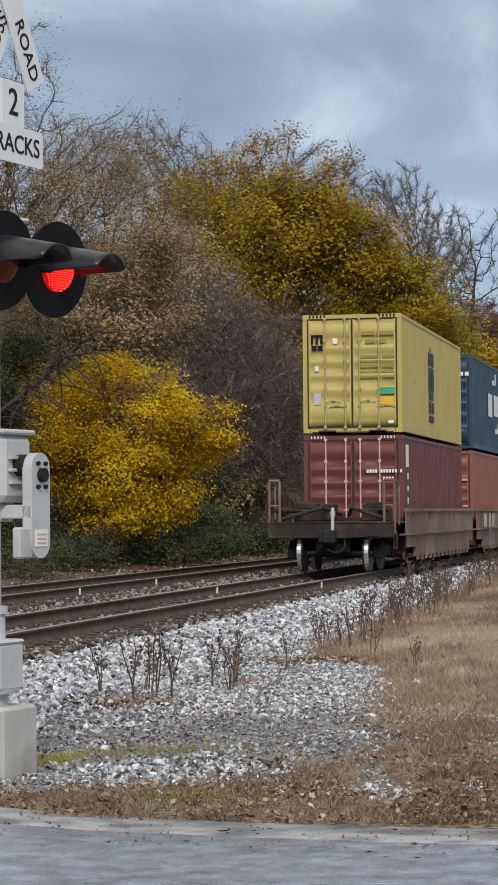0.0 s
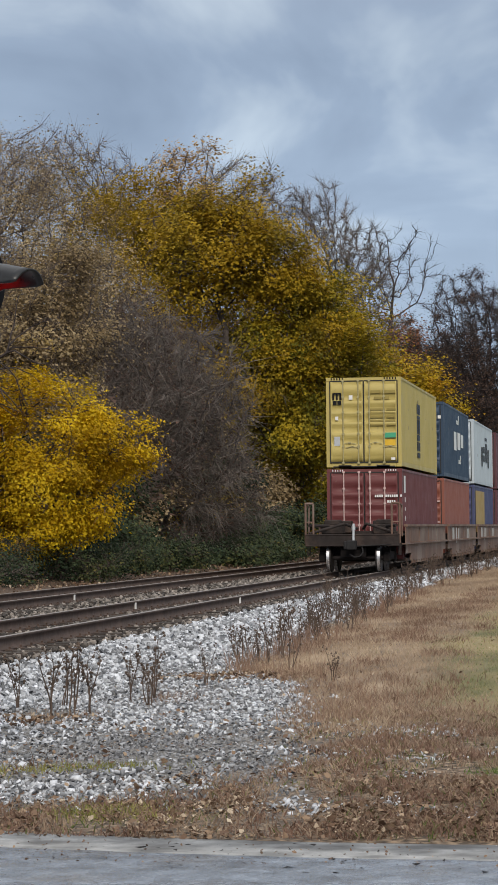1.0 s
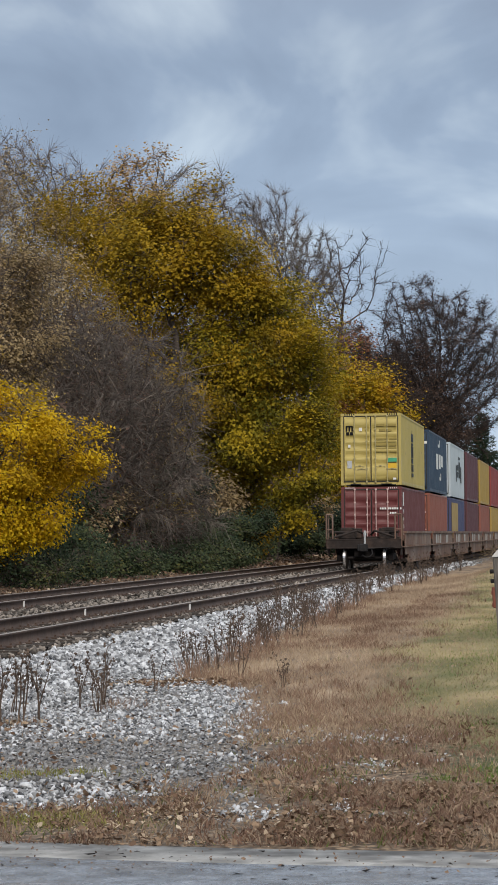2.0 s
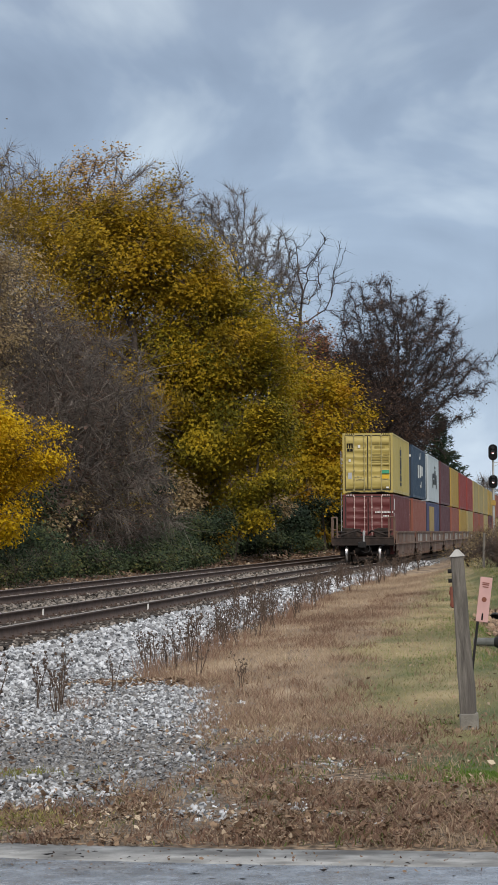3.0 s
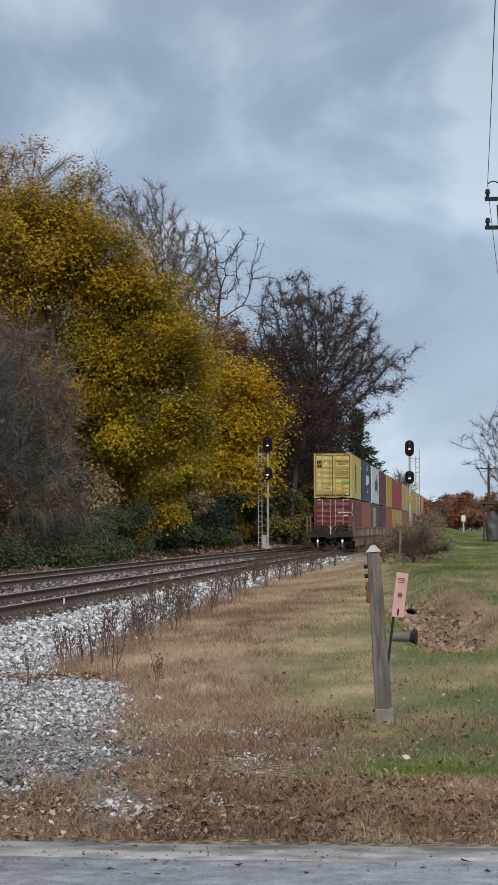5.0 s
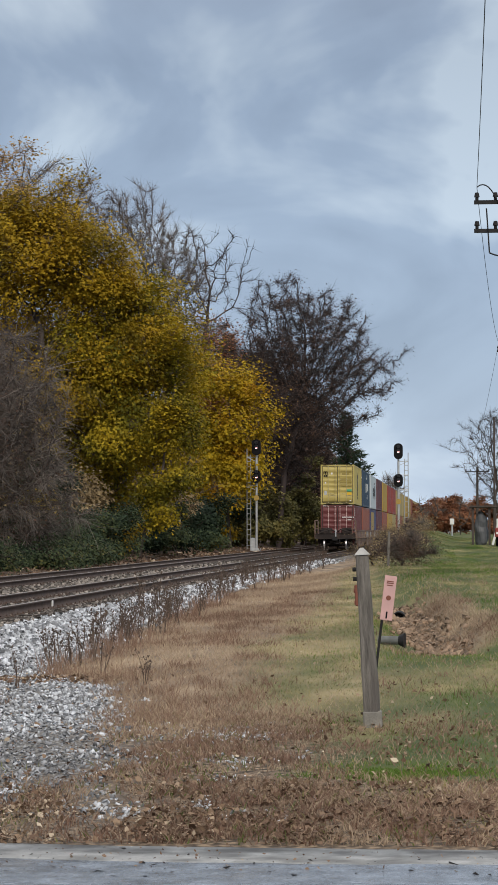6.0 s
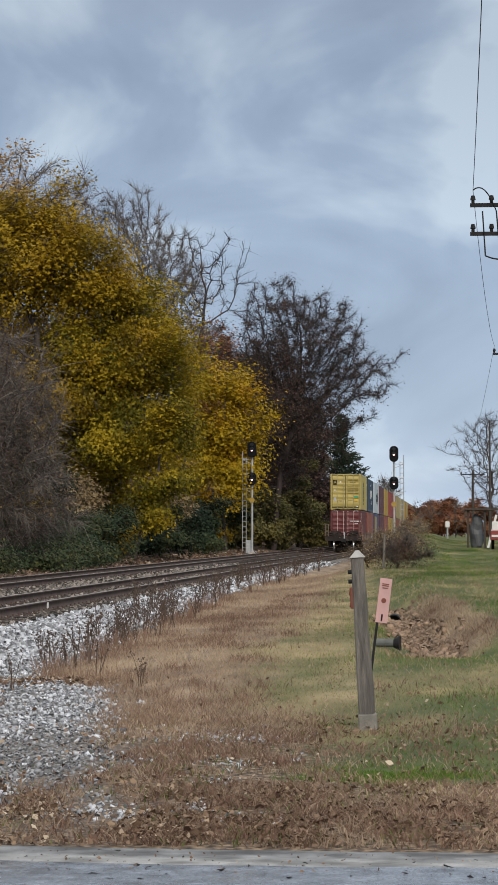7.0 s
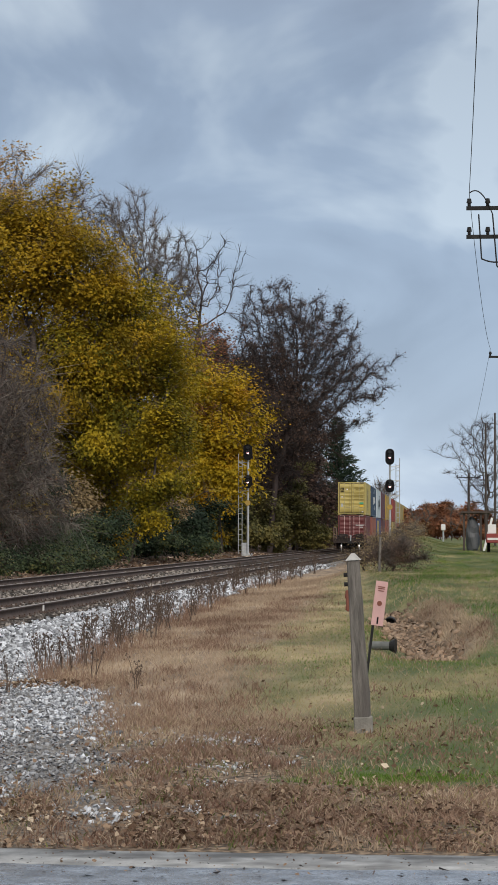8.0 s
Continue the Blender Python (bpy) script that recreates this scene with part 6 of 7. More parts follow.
# ---- the two block signals up the line ----
def block_signal(x, y, ladder_side, top, label):
    z0 = gz(x, y)
    h = top - z0
    s = thing("block_signal", pose(x, y, z0), label, "railway signal", "block signals up the line")
    part("mast", rods(((0, 0, 0), (0, 0, h), 0.10, 0.085, 14)), M_GALV, s)
    for z in (h - 0.5, h - 2.85):
        hd = part("signal_head", rounded_slab(0.72, 1.28 if z > h - 1 else 1.05, 0.12, 0.34), M_BLACK, s, "black oval signal head with a small lit lamp")
        hd.matrix_basis = pose(0, -0.22, z)
        for dz, mt in ((0.27, M_DARK), (-0.05, M_LAMP_WHITE)):
            part("lamp", rods(((0, -0.06, dz), (0, -0.09, dz), 0.085, 0.08, 16)), mt, hd)
            vz = bmesh.new()
            rod(vz, (0, -0.06, dz + 0.12), (0, -0.34, dz + 0.12), 0.13, 0.13, 12)
            part("visor", vz, M_HOOD, hd)
    lx = ladder_side * 0.78
    part("ladder_rail", rods(((lx, 0.1, 0.2), (lx, 0.1, h - 0.6), 0.035)), M_GALV, s)
    part("ladder_rail", rods(((lx * 0.62, 0.1, 0.2), (lx * 0.62, 0.1, h - 1.1), 0.03)), M_GALV, s)
    z = 0.5
    while z < h - 1.2:
        part("rung", rods(((lx, 0.1, z), (lx * 0.62, 0.1, z), 0.022, None, 6)), M_GALV, s)
        z += 0.42
    for zz in (h - 1.3, h - 2.4, h - 3.6):
        part("stay", rods(((0, 0, zz), (lx, 0.1, zz), 0.03), ((0, 0, zz - 0.35), (lx, 0.1, zz), 0.02)), M_GALV, s)
    part("number_disc", rods(((0, -0.12, h - 4.55), (0, -0.15, h - 4.55), 0.22, None, 20)), PAINT["ochre"], s, "small round yellow disc")
    part("base_cabinet", boxes((-0.3, -0.05, 0.55, 0.4, 0.35, 1.1), (0, 0, 0.1, 0.7, 0.6, 0.3)), M_GALV, s, "pale cabinet at the foot", bevel=0.02)
    return s


block_signal(-16.5, 184.0, -1, 8.6, "tall galvanised two-headed signal mast with a ladder by the wood")
block_signal(-5.2, 186.0, 1, 8.3, "tall galvanised two-headed signal mast with a ladder by the grass")


# ---- post, plate and pipe on the grass ----
def marker_post():
    p = thing("marker_post", pose(-0.77, 19.6, gz(-0.77, 19.6) - 0.04, 0, -3.4, 0), "weathered grey wooden post with a pale cap", "post")
    bm = bmesh.new()
    box(bm, 0, 0, 0.75, 0.146, 0.146, 1.5)
    bmesh.ops.subdivide_edges(bm, edges=[e for e in bm.edges if abs((e.verts[0].co - e.verts[1].co).z) > 1], cuts=7)
    r = random.Random(4)
    for q in bm.verts:
        q.co.x += r.uniform(-0.006, 0.006)
        q.co.y += r.uniform(-0.006, 0.006)
        k = 1 - 0.26 * q.co.z / 1.5
        q.co.x *= k
        q.co.y *= k
    part("shaft", bm, M_POST, p, bevel=0.012)
    cap = bmesh.new()
    bmesh.ops.create_cone(cap, cap_ends=True, segments=4, radius1=0.092, radius2=0.02, depth=0.06, matrix=pose(0, 0, 1.53, 0, 0, 45))
    part("cap", cap, M_CONCRETE, p, "pale peaked cap")
    part("foot", boxes((0.004, 0, 0.09, 0.156, 0.156, 0.18)), material("worn_post_foot", (0.25, 0.235, 0.21), 0.9, spread=0.3, scale=6, bump=0.4), p, "pale weathered foot", bevel=0.012)
    br = part("bracket", boxes((-0.066, -0.02, 1.16, 0.03, 0.06, 0.18)), M_ORANGE, p, "rusty orange bracket", bevel=0.008)
    for z in (1.1, 1.2, 1.3, 1.38):
        part("stud", rods(((-0.055, -0.02, z), (-0.088, -0.02, z), 0.018, None, 10)), M_DARK if z > 1.25 else M_ORANGE, br)


def plate_sign():
    s = thing("plate_sign", pose(-0.83, 20.25, gz(-0.83, 20.25) - 0.05, 0, 7, 0), "faded pink-red plate on a thin dark stake", "sign")
    part("stake", boxes((0, 0, 0.62, 0.022, 0.03, 1.3)), M_DARK, s)
    p = part("plate", boxes((0.035, -0.022, 1.14, 0.105, 0.006, 0.39)), M_PINK, s, "faded pink plate", bevel=0.001)
    part("mark", rods(((0.035, -0.024, 1.14), (0.035, -0.028, 1.14), 0.022, None, 16)), M_ORANGE, p)
    for z, w in ((1.285, 0.06), (1.27, 0.06), (1.25, 0.05)):
        part("text_bar", boxes((0.035, -0.027, z, w, 0.003, 0.008)), M_ORANGE, p)
    part("mark", boxes((0.035, -0.027, 0.99, 0.014, 0.003, 0.06)), M_BLACK, p)


def drain_pipe():
    x, y = -1.05, 35.0
    s = thing("drain_pipe", pose(x, y, gz(x, y)), "short grey drain pipe with a dark flared mouth in the grass", "pipe")
    grey = material("dull_grey_pipe", (0.13, 0.135, 0.13), 0.7, spread=0.25, scale=8)
    part("barrel", rods(((-0.24, 0.03, 0.10), (0.08, -0.04, 0.10), 0.065, None, 16)), grey, s)
    part("mouth", rods(((0.07, -0.04, 0.10), (0.16, -0.055, 0.10), 0.07, 0.115, 16)), M_DARK, s, "dark flared mouth")


def culvert():
    x, y = -1.4, 50.0
    s = thing("culvert", pose(x, y, gz(x, y)), "dark culvert mouth at the head of the stony ditch", "culvert")
    ring = bmesh.new()
    bmesh.ops.create_cone(ring, cap_ends=False, segments=20, radius1=0.15, radius2=0.15, depth=0.7, matrix=pose(0, 0.3, 0.0, 90, 0, 0))
    bmesh.ops.solidify(ring, geom=ring.faces[:], thickness=0.025)
    part("pipe", ring, M_DARK, s)
    # a black disc closes the pipe and paints the shade of its depth
    part("hollow", rods(((0, 0.1, 0.0), (0, 0.14, 0.0), 0.14, None, 16)), M_BLACK, s, "black disc standing in for the shade inside the pipe")


def stake():
    x, y = -2.75, 84.5
    s = thing("wooden_stake", pose(x, y, gz(x, y) - 0.1, 0, 1.5, 0), "thin grey wooden stake beside the bush", "stake")
    part("shaft", boxes((0, 0, 0.68, 0.09, 0.09, 1.36)), M_POST, s, bevel=0.01)


culvert()
stake()
marker_post()
plate_sign()
drain_pipe()


# ---- utility poles and far things ----
def utility_pole(x, y, h, arms, label, thick=0.17):
    z0 = gz(x, y)
    s = thing("utility_pole", pose(x, y, z0 - 0.2), label, "utility pole", "utility poles beside the line")
    part("pole", rods(((0, 0, 0), (0, 0, h + 0.2), thick, thick * 0.65, 12)), M_WOODPOLE, s)
    for z, w in arms:
        a = part("crossarm", boxes((0, -0.14, z + 0.2, w, 0.10, 0.10)), M_DARK, s)
        for k in (-0.47, -0.28, 0.28, 0.47):
            part("insulator", rods(((k * w, -0.14, z + 0.26), (k * w, -0.14, z + 0.36), 0.045, None, 8), ((k * w, -0.14, z + 0.34), (k * w, -0.14, z + 0.46), 0.075, 0.05, 8)), M_DARK, a)
    return z0


def wire(name, a, b, sag, r=0.008, n=14):
    a, b = Vector(a), Vector(b)
    cu = bpy.data.curves.new(name, "CURVE")
    cu.dimensions, cu.bevel_depth, cu.bevel_resolution = "3D", r, 1
    sp = cu.splines.new("POLY")
    sp.points.add(n)
    for i in range(n + 1):
        t = i / n
        p = a.lerp(b, t)
        sp.points[i].co = (p.x, p.y, p.z - sag * 4 * t * (1 - t), 1)
    cu.materials.append(M_DARK)
    return tagged(new(name, cu), "thin dark overhead wire between poles", "wire", "overhead wires")


Z1 = utility_pole(1.62, 62.0, 11.3, ((10.07, 2.6), (9.3, 2.6)), "brown wooden utility pole with two crossarms")
Z2 = utility_pole(2.95, 112.0, 11.2, ((9.75, 2.6),), "brown wooden utility pole with one crossarm")
utility_pole(1.5, 250.0, 7.4, ((6.9, 2.6),), "distant wooden utility pole")
utility_pole(2.6, 150.0, 8.6, (), "bare wooden pole without a crossarm", 0.09)
utility_pole(2.2, 165.0, 8.6, (), "bare wooden pole without a crossarm", 0.09)
utility_pole(1.55, -12.0, 11.0, ((10.28, 2.6),), "brown wooden utility pole near the road")
A1, A2, A0 = Z1 + 10.47, Z2 + 10.15, gz(0.9, -12) + 10.68
wire("overhead_wire", (0.40, 61.86, A1), (0.33, -12.1, A0), 0.9)
wire("overhead_wire", (0.40, 61.86, A1), (1.73, 111.86, A2), 0.7)
wire("overhead_wire", (2.84, 61.86, A1), (2.77, -12.1, A0), 0.9)
wire("overhead_wire", (2.84, 61.86, A1), (4.17, 111.86, A2), 0.7)
wire("overhead_wire", (1.73, 111.86, A2), (0.28, 249.8, gz(1.5, 250) + 7.3), 1.4)
# jumper leads at the first pole
for dx, dz in ((0.25, -2.0), (0.62, -2.4)):
    a, b = (0.40 + dx, 61.8, Z1 + 9.9), (1.6, 61.8, Z1 + 9.75 + dz * 0.5)
    mid = (0.45 + dx * 1.1, 61.8, Z1 + 9.7 + dz * 0.5)
    wire("jumper_lead", a, mid, -0.02, 0.022, 6)
    wire("jumper_lead", mid, b, 0.12, 0.022, 8)
wire("jumper_lead", (0.40, 61.8, A1), (1.02, 61.8, Z1 + 9.9), -0.28, 0.018, 8)


def transformer():
    part("transformer", rods(((-0.3, -0.1, 8.0), (-0.3, -0.1, 8.6), 0.14, None, 16)), M_DARK, bpy.data.objects["utility_pole"], "grey pole transformer")


transformer()


def lean_to():
    z = gz(1.0, 130)
    s = thing("open_shed", pose(1.0, 130.0, z), "dark open timber shed frame beside the far grass", "shed")
    for x, y in ((-0.48, 0), (0.45, 0), (1.9, 0), (-0.48, 2.4), (1.9, 2.4)):
        part("post", boxes((x, y, 1.05, 0.12, 0.12, 2.1)), M_WOODPOLE, s)
    part("roof", boxes((0.7, 1.2, 2.16, 2.7, 2.9, 0.10)), M_WOODPOLE, s)
    c = thing("covered_stack", pose(1.0, 130.6, z), "stack under a dull grey tarpaulin", "tarpaulin")
    bm = bmesh.new()
    bmesh.ops.create_icosphere(bm, subdivisions=3, radius=0.5, matrix=Matrix.Diagonal((0.8, 1.0, 2.2, 1)))
    for q in bm.verts:
        n = noise.noise(q.co * 2.2)
        q.co *= 1 + 0.25 * n
        q.co.z = max(0.0, q.co.z + 0.75)
    part("tarpaulin", bm, material("grey_tarpaulin", (0.10, 0.105, 0.115), 0.6, spread=0.3, scale=2), c)
    b = thing("leaning_board", pose(1.62, 129.4, z, 0, 14, 0), "pale board leaning against the shed", "board")
    part("board", boxes((0, 0, 0.95, 0.13, 0.03, 1.9)), M_WHITE, b)
    v = thing("farm_trailer", pose(2.45, 126.0, gz(2.45, 126)), "small red and white parked trailer", "trailer")
    part("body", boxes((0, 0, 0.75, 1.5, 2.4, 0.5)), PAINT["red"], v, "red side boards", bevel=0.03)
    part("stripe", boxes((0, -1.21, 0.72, 1.4, 0.02, 0.12)), M_WHITE, v)
    part("box", boxes((-0.45, -0.6, 1.25, 0.45, 0.5, 0.5)), M_WHITE, v, "white crate", bevel=0.02)
    part("drawbar", rods(((0, -1.2, 0.5), (0, -2.0, 0.35), 0.04)), M_DARK, v)
    for sx in (-0.62, 0.62):
        part("wheel", rods(((sx - 0.08, 0, 0.32), (sx + 0.08, 0, 0.32), 0.32, None, 20)), M_BLACK, v)
    mt = thing("meter_post", pose(-0.94, 190.0, gz(-0.94, 190) - 0.05), "small white meter box on a post", "meter box")
    part("stem", rods(((0, 0, 0), (0, 0, 1.2), 0.07, None, 8)), M_GALV, mt)
    part("casing", boxes((0, 0, 1.2, 0.36, 0.3, 0.5)), M_WHITE, mt, bevel=0.04)


lean_to()


# ---- weeds, grass and fallen leaves ----
def blades(name, x, y, h, w, mat, label, lean=0.5, seed=1, bent=True):
    """Upright, leaning grass blades, bent once."""
    r = np.random.default_rng(seed)
    n = len(x)
    z = ground_z(x, y) - 0.01
    a = r.uniform(0, 2 * math.pi, n)
    side = np.stack([np.cos(a), np.sin(a), np.zeros(n)], -1) * (w * r.uniform(0.6, 1.4, n))[:, None]
    b = r.uniform(0, 2 * math.pi, n)
    tilt = np.stack([np.cos(b), np.sin(b), np.zeros(n)], -1) * (h * lean * r.uniform(0.1, 1.2, n))[:, None]
    base = np.stack([x, y, z], -1)
    up = np.stack([np.zeros(n), np.zeros(n), h], -1)
    mid, tip = base + up * 0.6 + tilt * 0.35, base + up * r.uniform(0.85, 1.1, n)[:, None] + tilt
    if bent:
        v = np.stack([base - side, base + side, mid + side * 0.7, mid - side * 0.7, tip], 1).reshape(-1, 3)
        k = 5 * np.arange(n)[:, None]
        f = np.concatenate([k + [0, 1, 2], k + [0, 2, 3], k + [3, 2, 4]])
    else:
        v = np.stack([base - side, base + side, tip], 1).reshape(-1, 3)
        f = 3 * np.arange(n)[:, None] + np.arange(3)
    return tagged(solid(name, fast_mesh(name, v, f), mat), label, "grass", kind="stuff")


def build_grass():
    def verge(x, y):
        e = gravel_edge(y) + 0.6 * (patches(x, y, 0.5, 1.5, 31) - 0.5)
        tuft = 0.7 * (spot(x, y, -5.5, 20.5, 0.3, 0.4) + spot(x, y, -4.9, 23.0, 0.25, 0.5) + 0.7 * spot(x, y, -4.2, 15.9, 0.6, 0.35)) * (x > -6)
        return np.clip(tuft + smooth(-0.25, 0.35, x - e) * (1 - 0.9 * lawn(x, y)), 0, 1)

    x, y, r = scatter(230000, -7.0, 1.4, 17.5, 95, lambda x, y: verge(x, y) * np.clip(0.2 + 1.1 * patches(x, y, 0.5, 1.6, 32), 0, 1) * smooth(17.5, 21, y), 41)
    blades("dry_grass", x, y, r.uniform(0.03, 0.11, len(x)), 0.0032 * np.clip(y / 20, 1, 3.0), L_STRAW, "dry pale straw grass on the verge", 1.2, 42, False)
    # taller dead growth along the foot of the ballast
    x, y, r = scatter(60000, -7.2, -3.4, 25, 95, lambda x, y: smooth(-0.35, 0.0, x - gravel_edge(y)) * smooth(0.95, 0.3, x - gravel_edge(y)) * 0.5 * smooth(0.42, 0.7, patches(x, y, 0.4, 1.4, 33)), 64)
    blades("tall_dead_grass", x, y, r.uniform(0.10, 0.36, len(x)), 0.0034 * np.clip(y / 20, 1, 3.0), L_REDGRASS, "taller brown dead grass along the ballast", 0.55, 65, False)

    def russet(x, y):
        return verge(x, y) * np.clip(spot(x, y, -3.0, 21.0, 0.9, 1.5) + spot(x, y, -4.3, 26.0, 0.6, 1.6) + 0.9 * smooth(0.55, 0.72, patches(x, y, 0.7, 1.8, 37)), 0, 1)

    x, y, r = scatter(150000, -6.8, 0.6, 14.5, 60, russet, 47)
    blades("red_grass", x, y, r.uniform(0.03, 0.12, len(x)), 0.0034 * np.clip(y / 20, 1, 2.5), L_REDGRASS, "reddish brown dead grass in patches", 1.1, 48)
    x, y, r = scatter(200000, -4.8, 2.6, 14.2, 170, lambda x, y: lawn(x, y) * (1 - 0.8 * pale_lawn(x, y)) * np.clip(0.3 + 0.9 * patches(x, y, 0.8, 3.0, 34), 0, 1), 43)
    blades("lawn_grass", x, y, r.uniform(0.015, 0.042, len(x)), 0.003 * np.clip(y / 18, 1, 7), L_LAWN, "mown grass turning straw-yellow", 1.2, 44, False)
    x, y, r = scatter(110000, -4.6, 1.4, 16.5, 75, lambda x, y: pale_lawn(x, y), 49)
    blades("pale_grass", x, y, r.uniform(0.015, 0.04, len(x)), 0.003 * np.clip(y / 18, 1, 4), L_PALEGRASS, "pale dry mown grass", 1.2, 50, False)

    def fresh(x, y):
        near = smooth(-1.0, 0.4, x) * smooth(15.5, 18, y) * (1 - smooth(24, 26, y)) * smooth(0.4, 0.62, patches(x, y, 0.8, 2.2, 35)) * 0.8
        mid = spot(x, y, -0.3, 31.0, 1.6, 1.3) + spot(x, y, -1.5, 42.5, 0.55, 4.0) + spot(x, y, 0.75, 43.0, 0.35, 3.5)
        far = smooth(55, 62, y) * smooth(-2.2, -1.0, x) * smooth(0.4, 0.6, patches(x, y, 0.9, 9.0, 36)) * 0.8
        return np.clip(near + mid + far, 0, 1) * (1 - bank(x, y) * 0.8)

    x, y, r = scatter(150000, -5.6, 1.9, 14.6, 130, fresh, 45)
    blades("green_grass", x, y, r.uniform(0.02, 0.055, len(x)), 0.0035 * np.clip(y / 18, 1, 5), L_FRESH, "patches of fresh green grass", 0.9, 46, False)
    x, y, r = scatter(30000, -1.6, 1.6, 33, 54, bank, 66)
    blades("bank_grass", x, y, r.uniform(0.02, 0.08, len(x)), np.full(len(x), 0.006), L_STRAW, "flattened straw grass on the ditch's bank", 1.6, 67, False)
    r = np.random.default_rng(61)
    x = np.concatenate([r.normal(-4.72, 0.14, 1500), r.normal(-3.15, 0.2, 700), r.normal(-4.1, 0.4, 500)])
    y = np.concatenate([r.normal(15.3, 0.22, 1500), r.normal(13.15, 0.2, 700), r.normal(15.75, 0.15, 500)])
    blades("grass_tuft", x, y, r.uniform(0.02, 0.07, len(x)), np.full(len(x), 0.004), L_TUFT, "bright yellow-green grass tufts in the gravel", 1.0, 62)
    u = np.concatenate([r.normal(-0.45, 0.42, 4200), r.normal(-1.5, 0.12, 300), r.normal(-1.35, 0.2, 500)])
    w = np.concatenate([r.normal(15.75, 0.3, 4200), r.normal(15.1, 0.12, 300), r.normal(20.3, 0.35, 500)])
    keep = patches(u, w, 0.3, 0.35, 63) > 0.5
    blades("strip_grass", u[keep], w[keep], r.uniform(0.015, 0.05, keep.sum()), np.full(keep.sum(), 0.0045), L_FRESH, "strip of bright green grass near the road", 1.0, 63)


build_grass()


def fallen(name, x, y, size, label, seed, lift=0.02):
    r = np.random.default_rng(seed)
    n = len(x)
    z = ground_z(x, y) + r.uniform(0.0, 2 * lift, n)
    u = r.normal(0, 1, (n, 3)) * np.array([1, 1, 0.45])
    u /= np.linalg.norm(u, axis=1, keepdims=True)
    w = np.cross(u, np.array([0, 0, 1.0]) + r.normal(0, 0.5, (n, 3)))
    w /= np.linalg.norm(w, axis=1, keepdims=True)
    s = (size * r.uniform(0.5, 1.35, n))[:, None]
    c = np.stack([x, y, z], -1)
    curl = np.cross(u, w) * s * r.uniform(-0.3, 0.3, n)[:, None]
    v = np.stack([c - u * s * 0.5 + curl, c - u * s * 0.1 + w * s * 0.33, c + u * s * 0.22 + w * s * 0.24 + curl, c + u * s * 0.55, c + u * s * 0.2 - w * s * 0.28, c - u * s * 0.15 - w * s * 0.34 + curl], 1).reshape(-1, 3)
    k = 6 * np.arange(n)[:, None]
    f = np.concatenate([k + [0, 1, 2, 3], k + [0, 3, 4, 5]])
    return tagged(solid(name, fast_mesh(name, v, f), L_FALLEN), label, "leaves", kind="stuff")


def build_foreground():
    # low dead grass between the road and the lawn, in flattened clumps
    def low(x, y):
        return np.maximum(smooth(-0.2, 0.4, x - gravel_edge(y)) * (1 - 0.75 * lawn(x, y)), 0.9 * litter(x, y)) * (1 - 0.85 * spot(x, y, -2.1, 13.9, 0.25, 0.9))

    for name, mat, n, seed, text in (("short_dead_grass", L_STRAW, 62000, 71, "short tan dead grass by the road"), ("brown_dead_grass", L_REDGRASS, 96000, 73, "short brown dead grass by the road"),
                                     ("thin_green_grass", L_LAWN, 14000, 75, "thin greenish grass among dead leaves")):
        x, y, r = scatter(n, -5.2, 1.6, 12.2, 21.0, lambda x, y: low(x, y) * smooth(0.36, 0.62, patches(x, y, 0.28, 0.5, seed)), seed)
        blades(name, x, y, r.uniform(0.015, 0.075, len(x)), np.full(len(x), 0.0042), mat, text, 1.5, seed + 1)
    r = np.random.default_rng(77)
    n = 420
    x, y, s = r.uniform(-4.2, 1.2, n), r.uniform(10.7, 11.7, n), 0.003 + 0.017 * r.uniform(0, 1, n) ** 5
    v = np.stack([x, y, np.full(n, -0.232)], -1)[:, None, :] + r.normal(0, 1, (n, 4, 3)) * s[:, None, None] * np.array([1, 1, 0.22])
    k = 4 * np.arange(n)[:, None]
    f = np.concatenate([k + [0, 1, 2], k + [0, 2, 3], k + [0, 3, 1], k + [1, 3, 2]])
    tagged(solid("road_grit", fast_mesh("road_grit", v.reshape(-1, 3), f), M_GRIT), "dark crumbs of grit and bark on the road", "grit", kind="stuff")


build_foreground()


def build_leaves():
    x, y, r = scatter(80000, -5.0, 1.3, 12.15, 21, lambda x, y: (0.07 + 0.93 * litter(x, y)) * smooth(0.3, 0.68, patches(x, y, 0.3, 0.45, 51)), 52)
    fallen("fallen_leaves", x, y, 0.013 + 0.042 * r.uniform(0, 1, len(x)) ** 2.0, "curled brown fallen leaves along the road's edge", 53)
    x, y, r = scatter(2400, -6.5, 1.3, 14, 45, lambda x, y: patches(x, y, 0.8, 2.0, 54), 55)
    fallen("scattered_leaves", x, y, np.full(len(x), 0.04), "brown leaves scattered over gravel and grass", 56)
    r = np.random.default_rng(68)
    x, y = np.concatenate([r.normal(-4.7, 0.5, 700), r.normal(-5.6, 0.3, 300)]), np.concatenate([r.normal(26.0, 0.3, 700), r.normal(20.2, 0.25, 300)])
    fallen("drifted_leaves", x, y, np.full(len(x), 0.055), "russet leaves drifted against the stones", 69)
    x, y, r = scatter(4500, -19.5, -15.9, 48, 200, lambda x, y: np.ones_like(x), 57)
    fallen("bank_leaves", x, y, 0.0014 * y, "leaf litter on the bank below the wood", 58, 0.03)
    x, y, r = scatter(420, -4.0, 1.0, 10.9, 12.05, lambda x, y: np.ones_like(x), 59)
    ob = fallen("road_leaves", x, y, np.full(len(x), 0.018), "small leaves and grit on the road", 60)
    ob.location.z = 0.045


build_leaves()


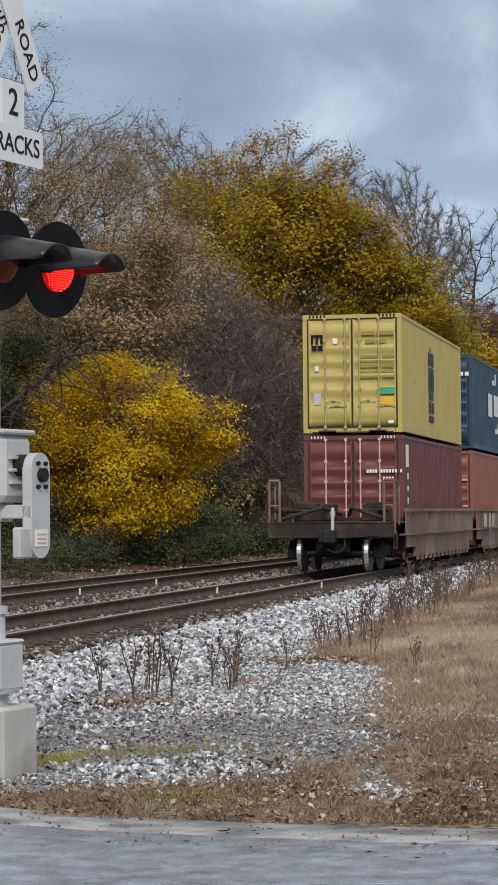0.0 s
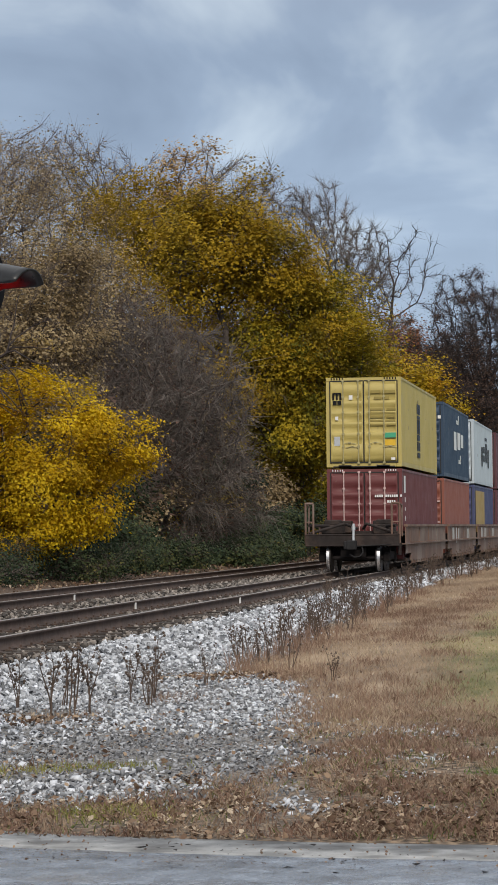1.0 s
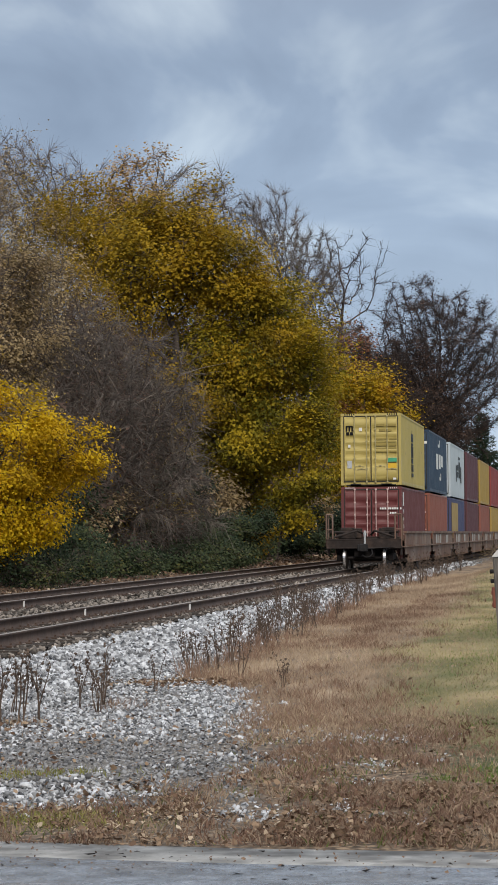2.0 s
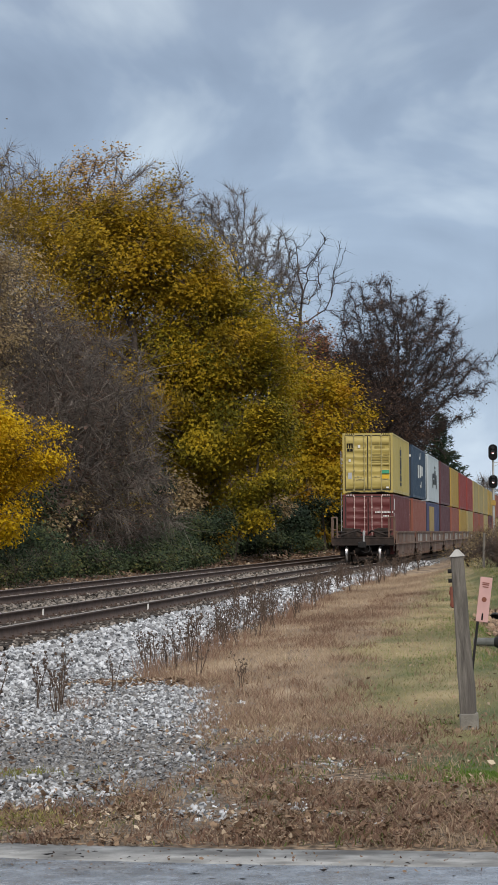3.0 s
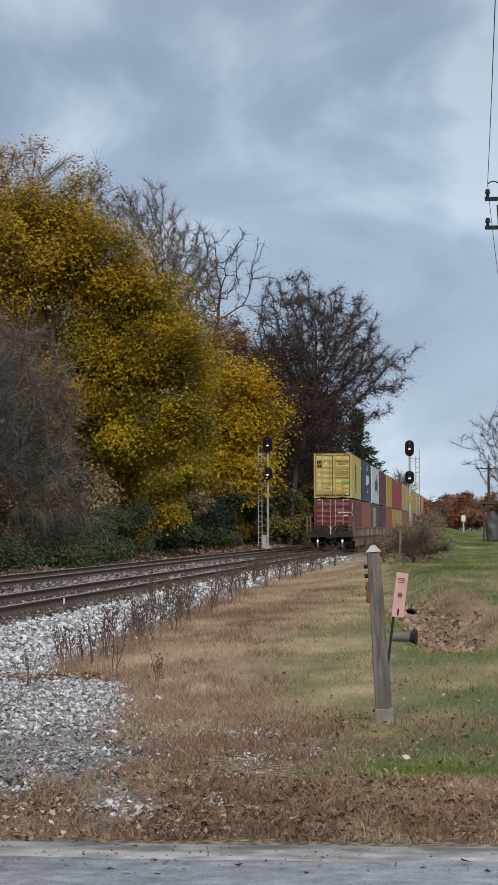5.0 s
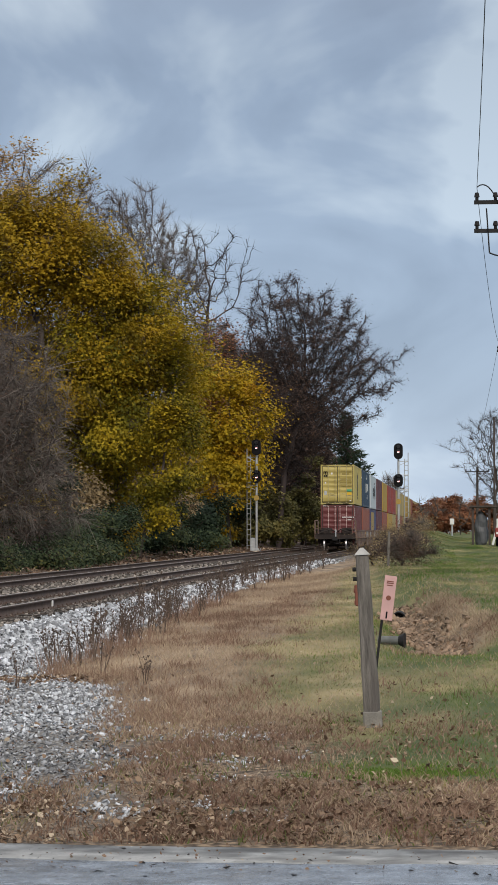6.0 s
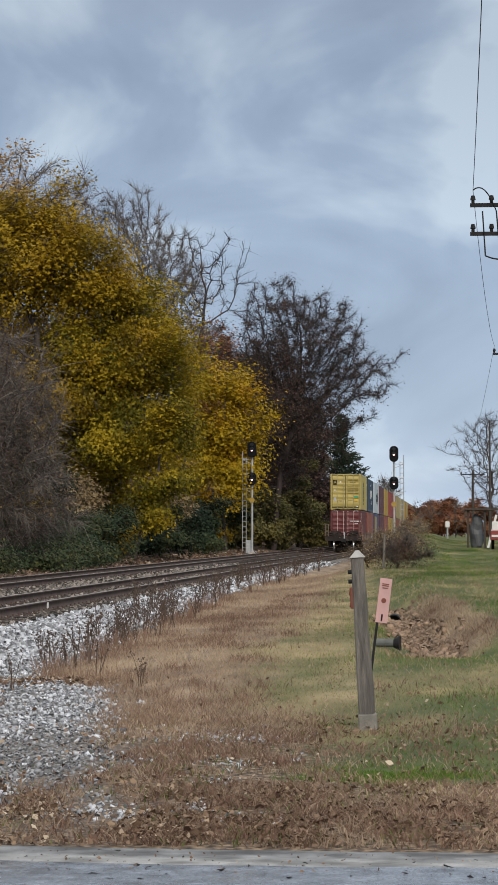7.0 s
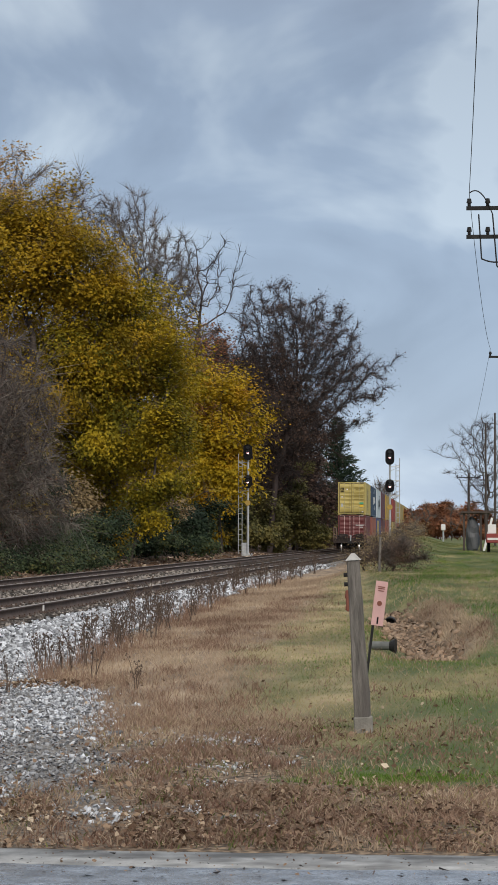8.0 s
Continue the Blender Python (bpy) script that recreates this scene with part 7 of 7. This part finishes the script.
def weed_mesh(h, seed, heads):
    """A dead branching stalk with seed heads."""
    r = random.Random(seed)
    bm = bmesh.new()
    for _ in range(r.randint(2, 4)):
        p, d = Vector((r.uniform(-0.05, 0.05), r.uniform(-0.05, 0.05), -0.02)), Vector((r.uniform(-0.25, 0.25), r.uniform(-0.25, 0.25), 1))
        L = h * r.uniform(0.65, 1.05) / 6
        for k in range(6):
            q = p + d.normalized() * L
            rod(bm, p, q, 0.009 - 0.0009 * k, 0.0085 - 0.0009 * k, 4)
            if k > 1:
                for _ in range(2):
                    e = q + Vector((r.uniform(-1, 1), r.uniform(-1, 1), r.uniform(0.3, 1.1))).normalized() * h * r.uniform(0.06, 0.17)
                    rod(bm, q, e, 0.0035, 0.002, 3)
                    if r.random() < heads:
                        for _ in range(2):
                            bmesh.ops.create_icosphere(bm, subdivisions=1, radius=r.uniform(0.008, 0.017), matrix=Matrix.Translation(e + Vector((r.uniform(-0.015, 0.015), r.uniform(-0.015, 0.015), r.uniform(-0.02, 0.02)))))
            p, d = q, d + Vector((r.uniform(-0.2, 0.2), r.uniform(-0.2, 0.2), 0))
    return to_me("stalk", bm)


def build_weeds():
    meshes = [weed_mesh(0.62, 60 + i, 0.8) for i in range(6)]
    for me in meshes:
        me.materials.append(M_STALK)
    r = random.Random(9)
    spots = [(-5.5, 20.6, 1.05), (-5.35, 20.9, 1.1), (-5.2, 21.1, 1.0), (-5.6, 21.5, 0.95), (-5.15, 22.6, 0.95), (-5.05, 23.0, 1.05), (-4.95, 22.3, 0.8), (-4.85, 24.8, 0.7), (-5.9, 21.0, 0.9)]
    for _ in range(30):
        y = r.uniform(46, 80)
        spots.append((-6.75 + r.uniform(-0.35, 0.45), y, r.uniform(0.8, 1.45)))
    for _ in range(26):
        y = r.uniform(72, 118)
        spots.append((-6.7 + r.uniform(-0.4, 0.5), y, r.uniform(1.0, 1.7)))
    for _ in range(26):
        y = r.uniform(27, 46)
        spots.append((float(gravel_edge(y)) + r.uniform(-0.3, 0.7), y, r.uniform(0.5, 0.95)))
    for _ in range(24):
        y = r.uniform(33, 62)
        spots.append((float(gravel_edge(y)) + r.uniform(-0.5, 0.35), y, r.uniform(0.6, 1.1)))
    for _ in range(20):
        y = r.uniform(25, 52)
        spots.append((float(gravel_edge(y)) + r.uniform(-0.2, 0.7), y, r.uniform(0.6, 1.15)))
    for x, y, k in spots:
        t = thing("dead_weed", Matrix.Translation((x, y, gz(x, y))) @ Matrix.Rotation(r.uniform(0, 6.28), 4, "Z") @ Matrix.Scale(k, 4), "dead brown branching weed stalk in the gravel", "weed", "dead weeds along the ballast")
        o = new("stalk", r.choice(meshes))
        o.parent = t


build_weeds()
# white paint daubs on the rail and pale scraps between the tracks
for i, (x, y) in enumerate(((NEAR_TRACK + 0.79, 46.5), (NEAR_TRACK - 0.72, 43.5), (FAR_TRACK + 0.79, 49.0), (FAR_TRACK + 0.79, 43.0))):
    s = thing("track_marker", pose(x, y, -0.16), "small white marker beside the rail", "marker", "white track markers")
    part("peg", boxes((0, 0, 0.065, 0.035, 0.05, 0.13)), M_WHITE, s, bevel=0.006)


# ---- motion ----
def motions():
    rear = [(0.0, 55.4), (1.5, 83.0), (3.0, 111.2), (4.5, 139.5), (6.0, 167.9), (8.0, 205.6)]
    for ob, ahead, z in TRAIN:
        walk(ob, [(t, pose(NEAR_TRACK, y + ahead, z)) for t, y in rear])
    for w in WHEELS[:4]:
        home = w.matrix_basis.copy()
        walk(w, [(i / FPS, home @ pose(0, 0, 0, -math.degrees(18.78 / 0.43 * i / FPS))) for i in range(0, 241)])


motions()
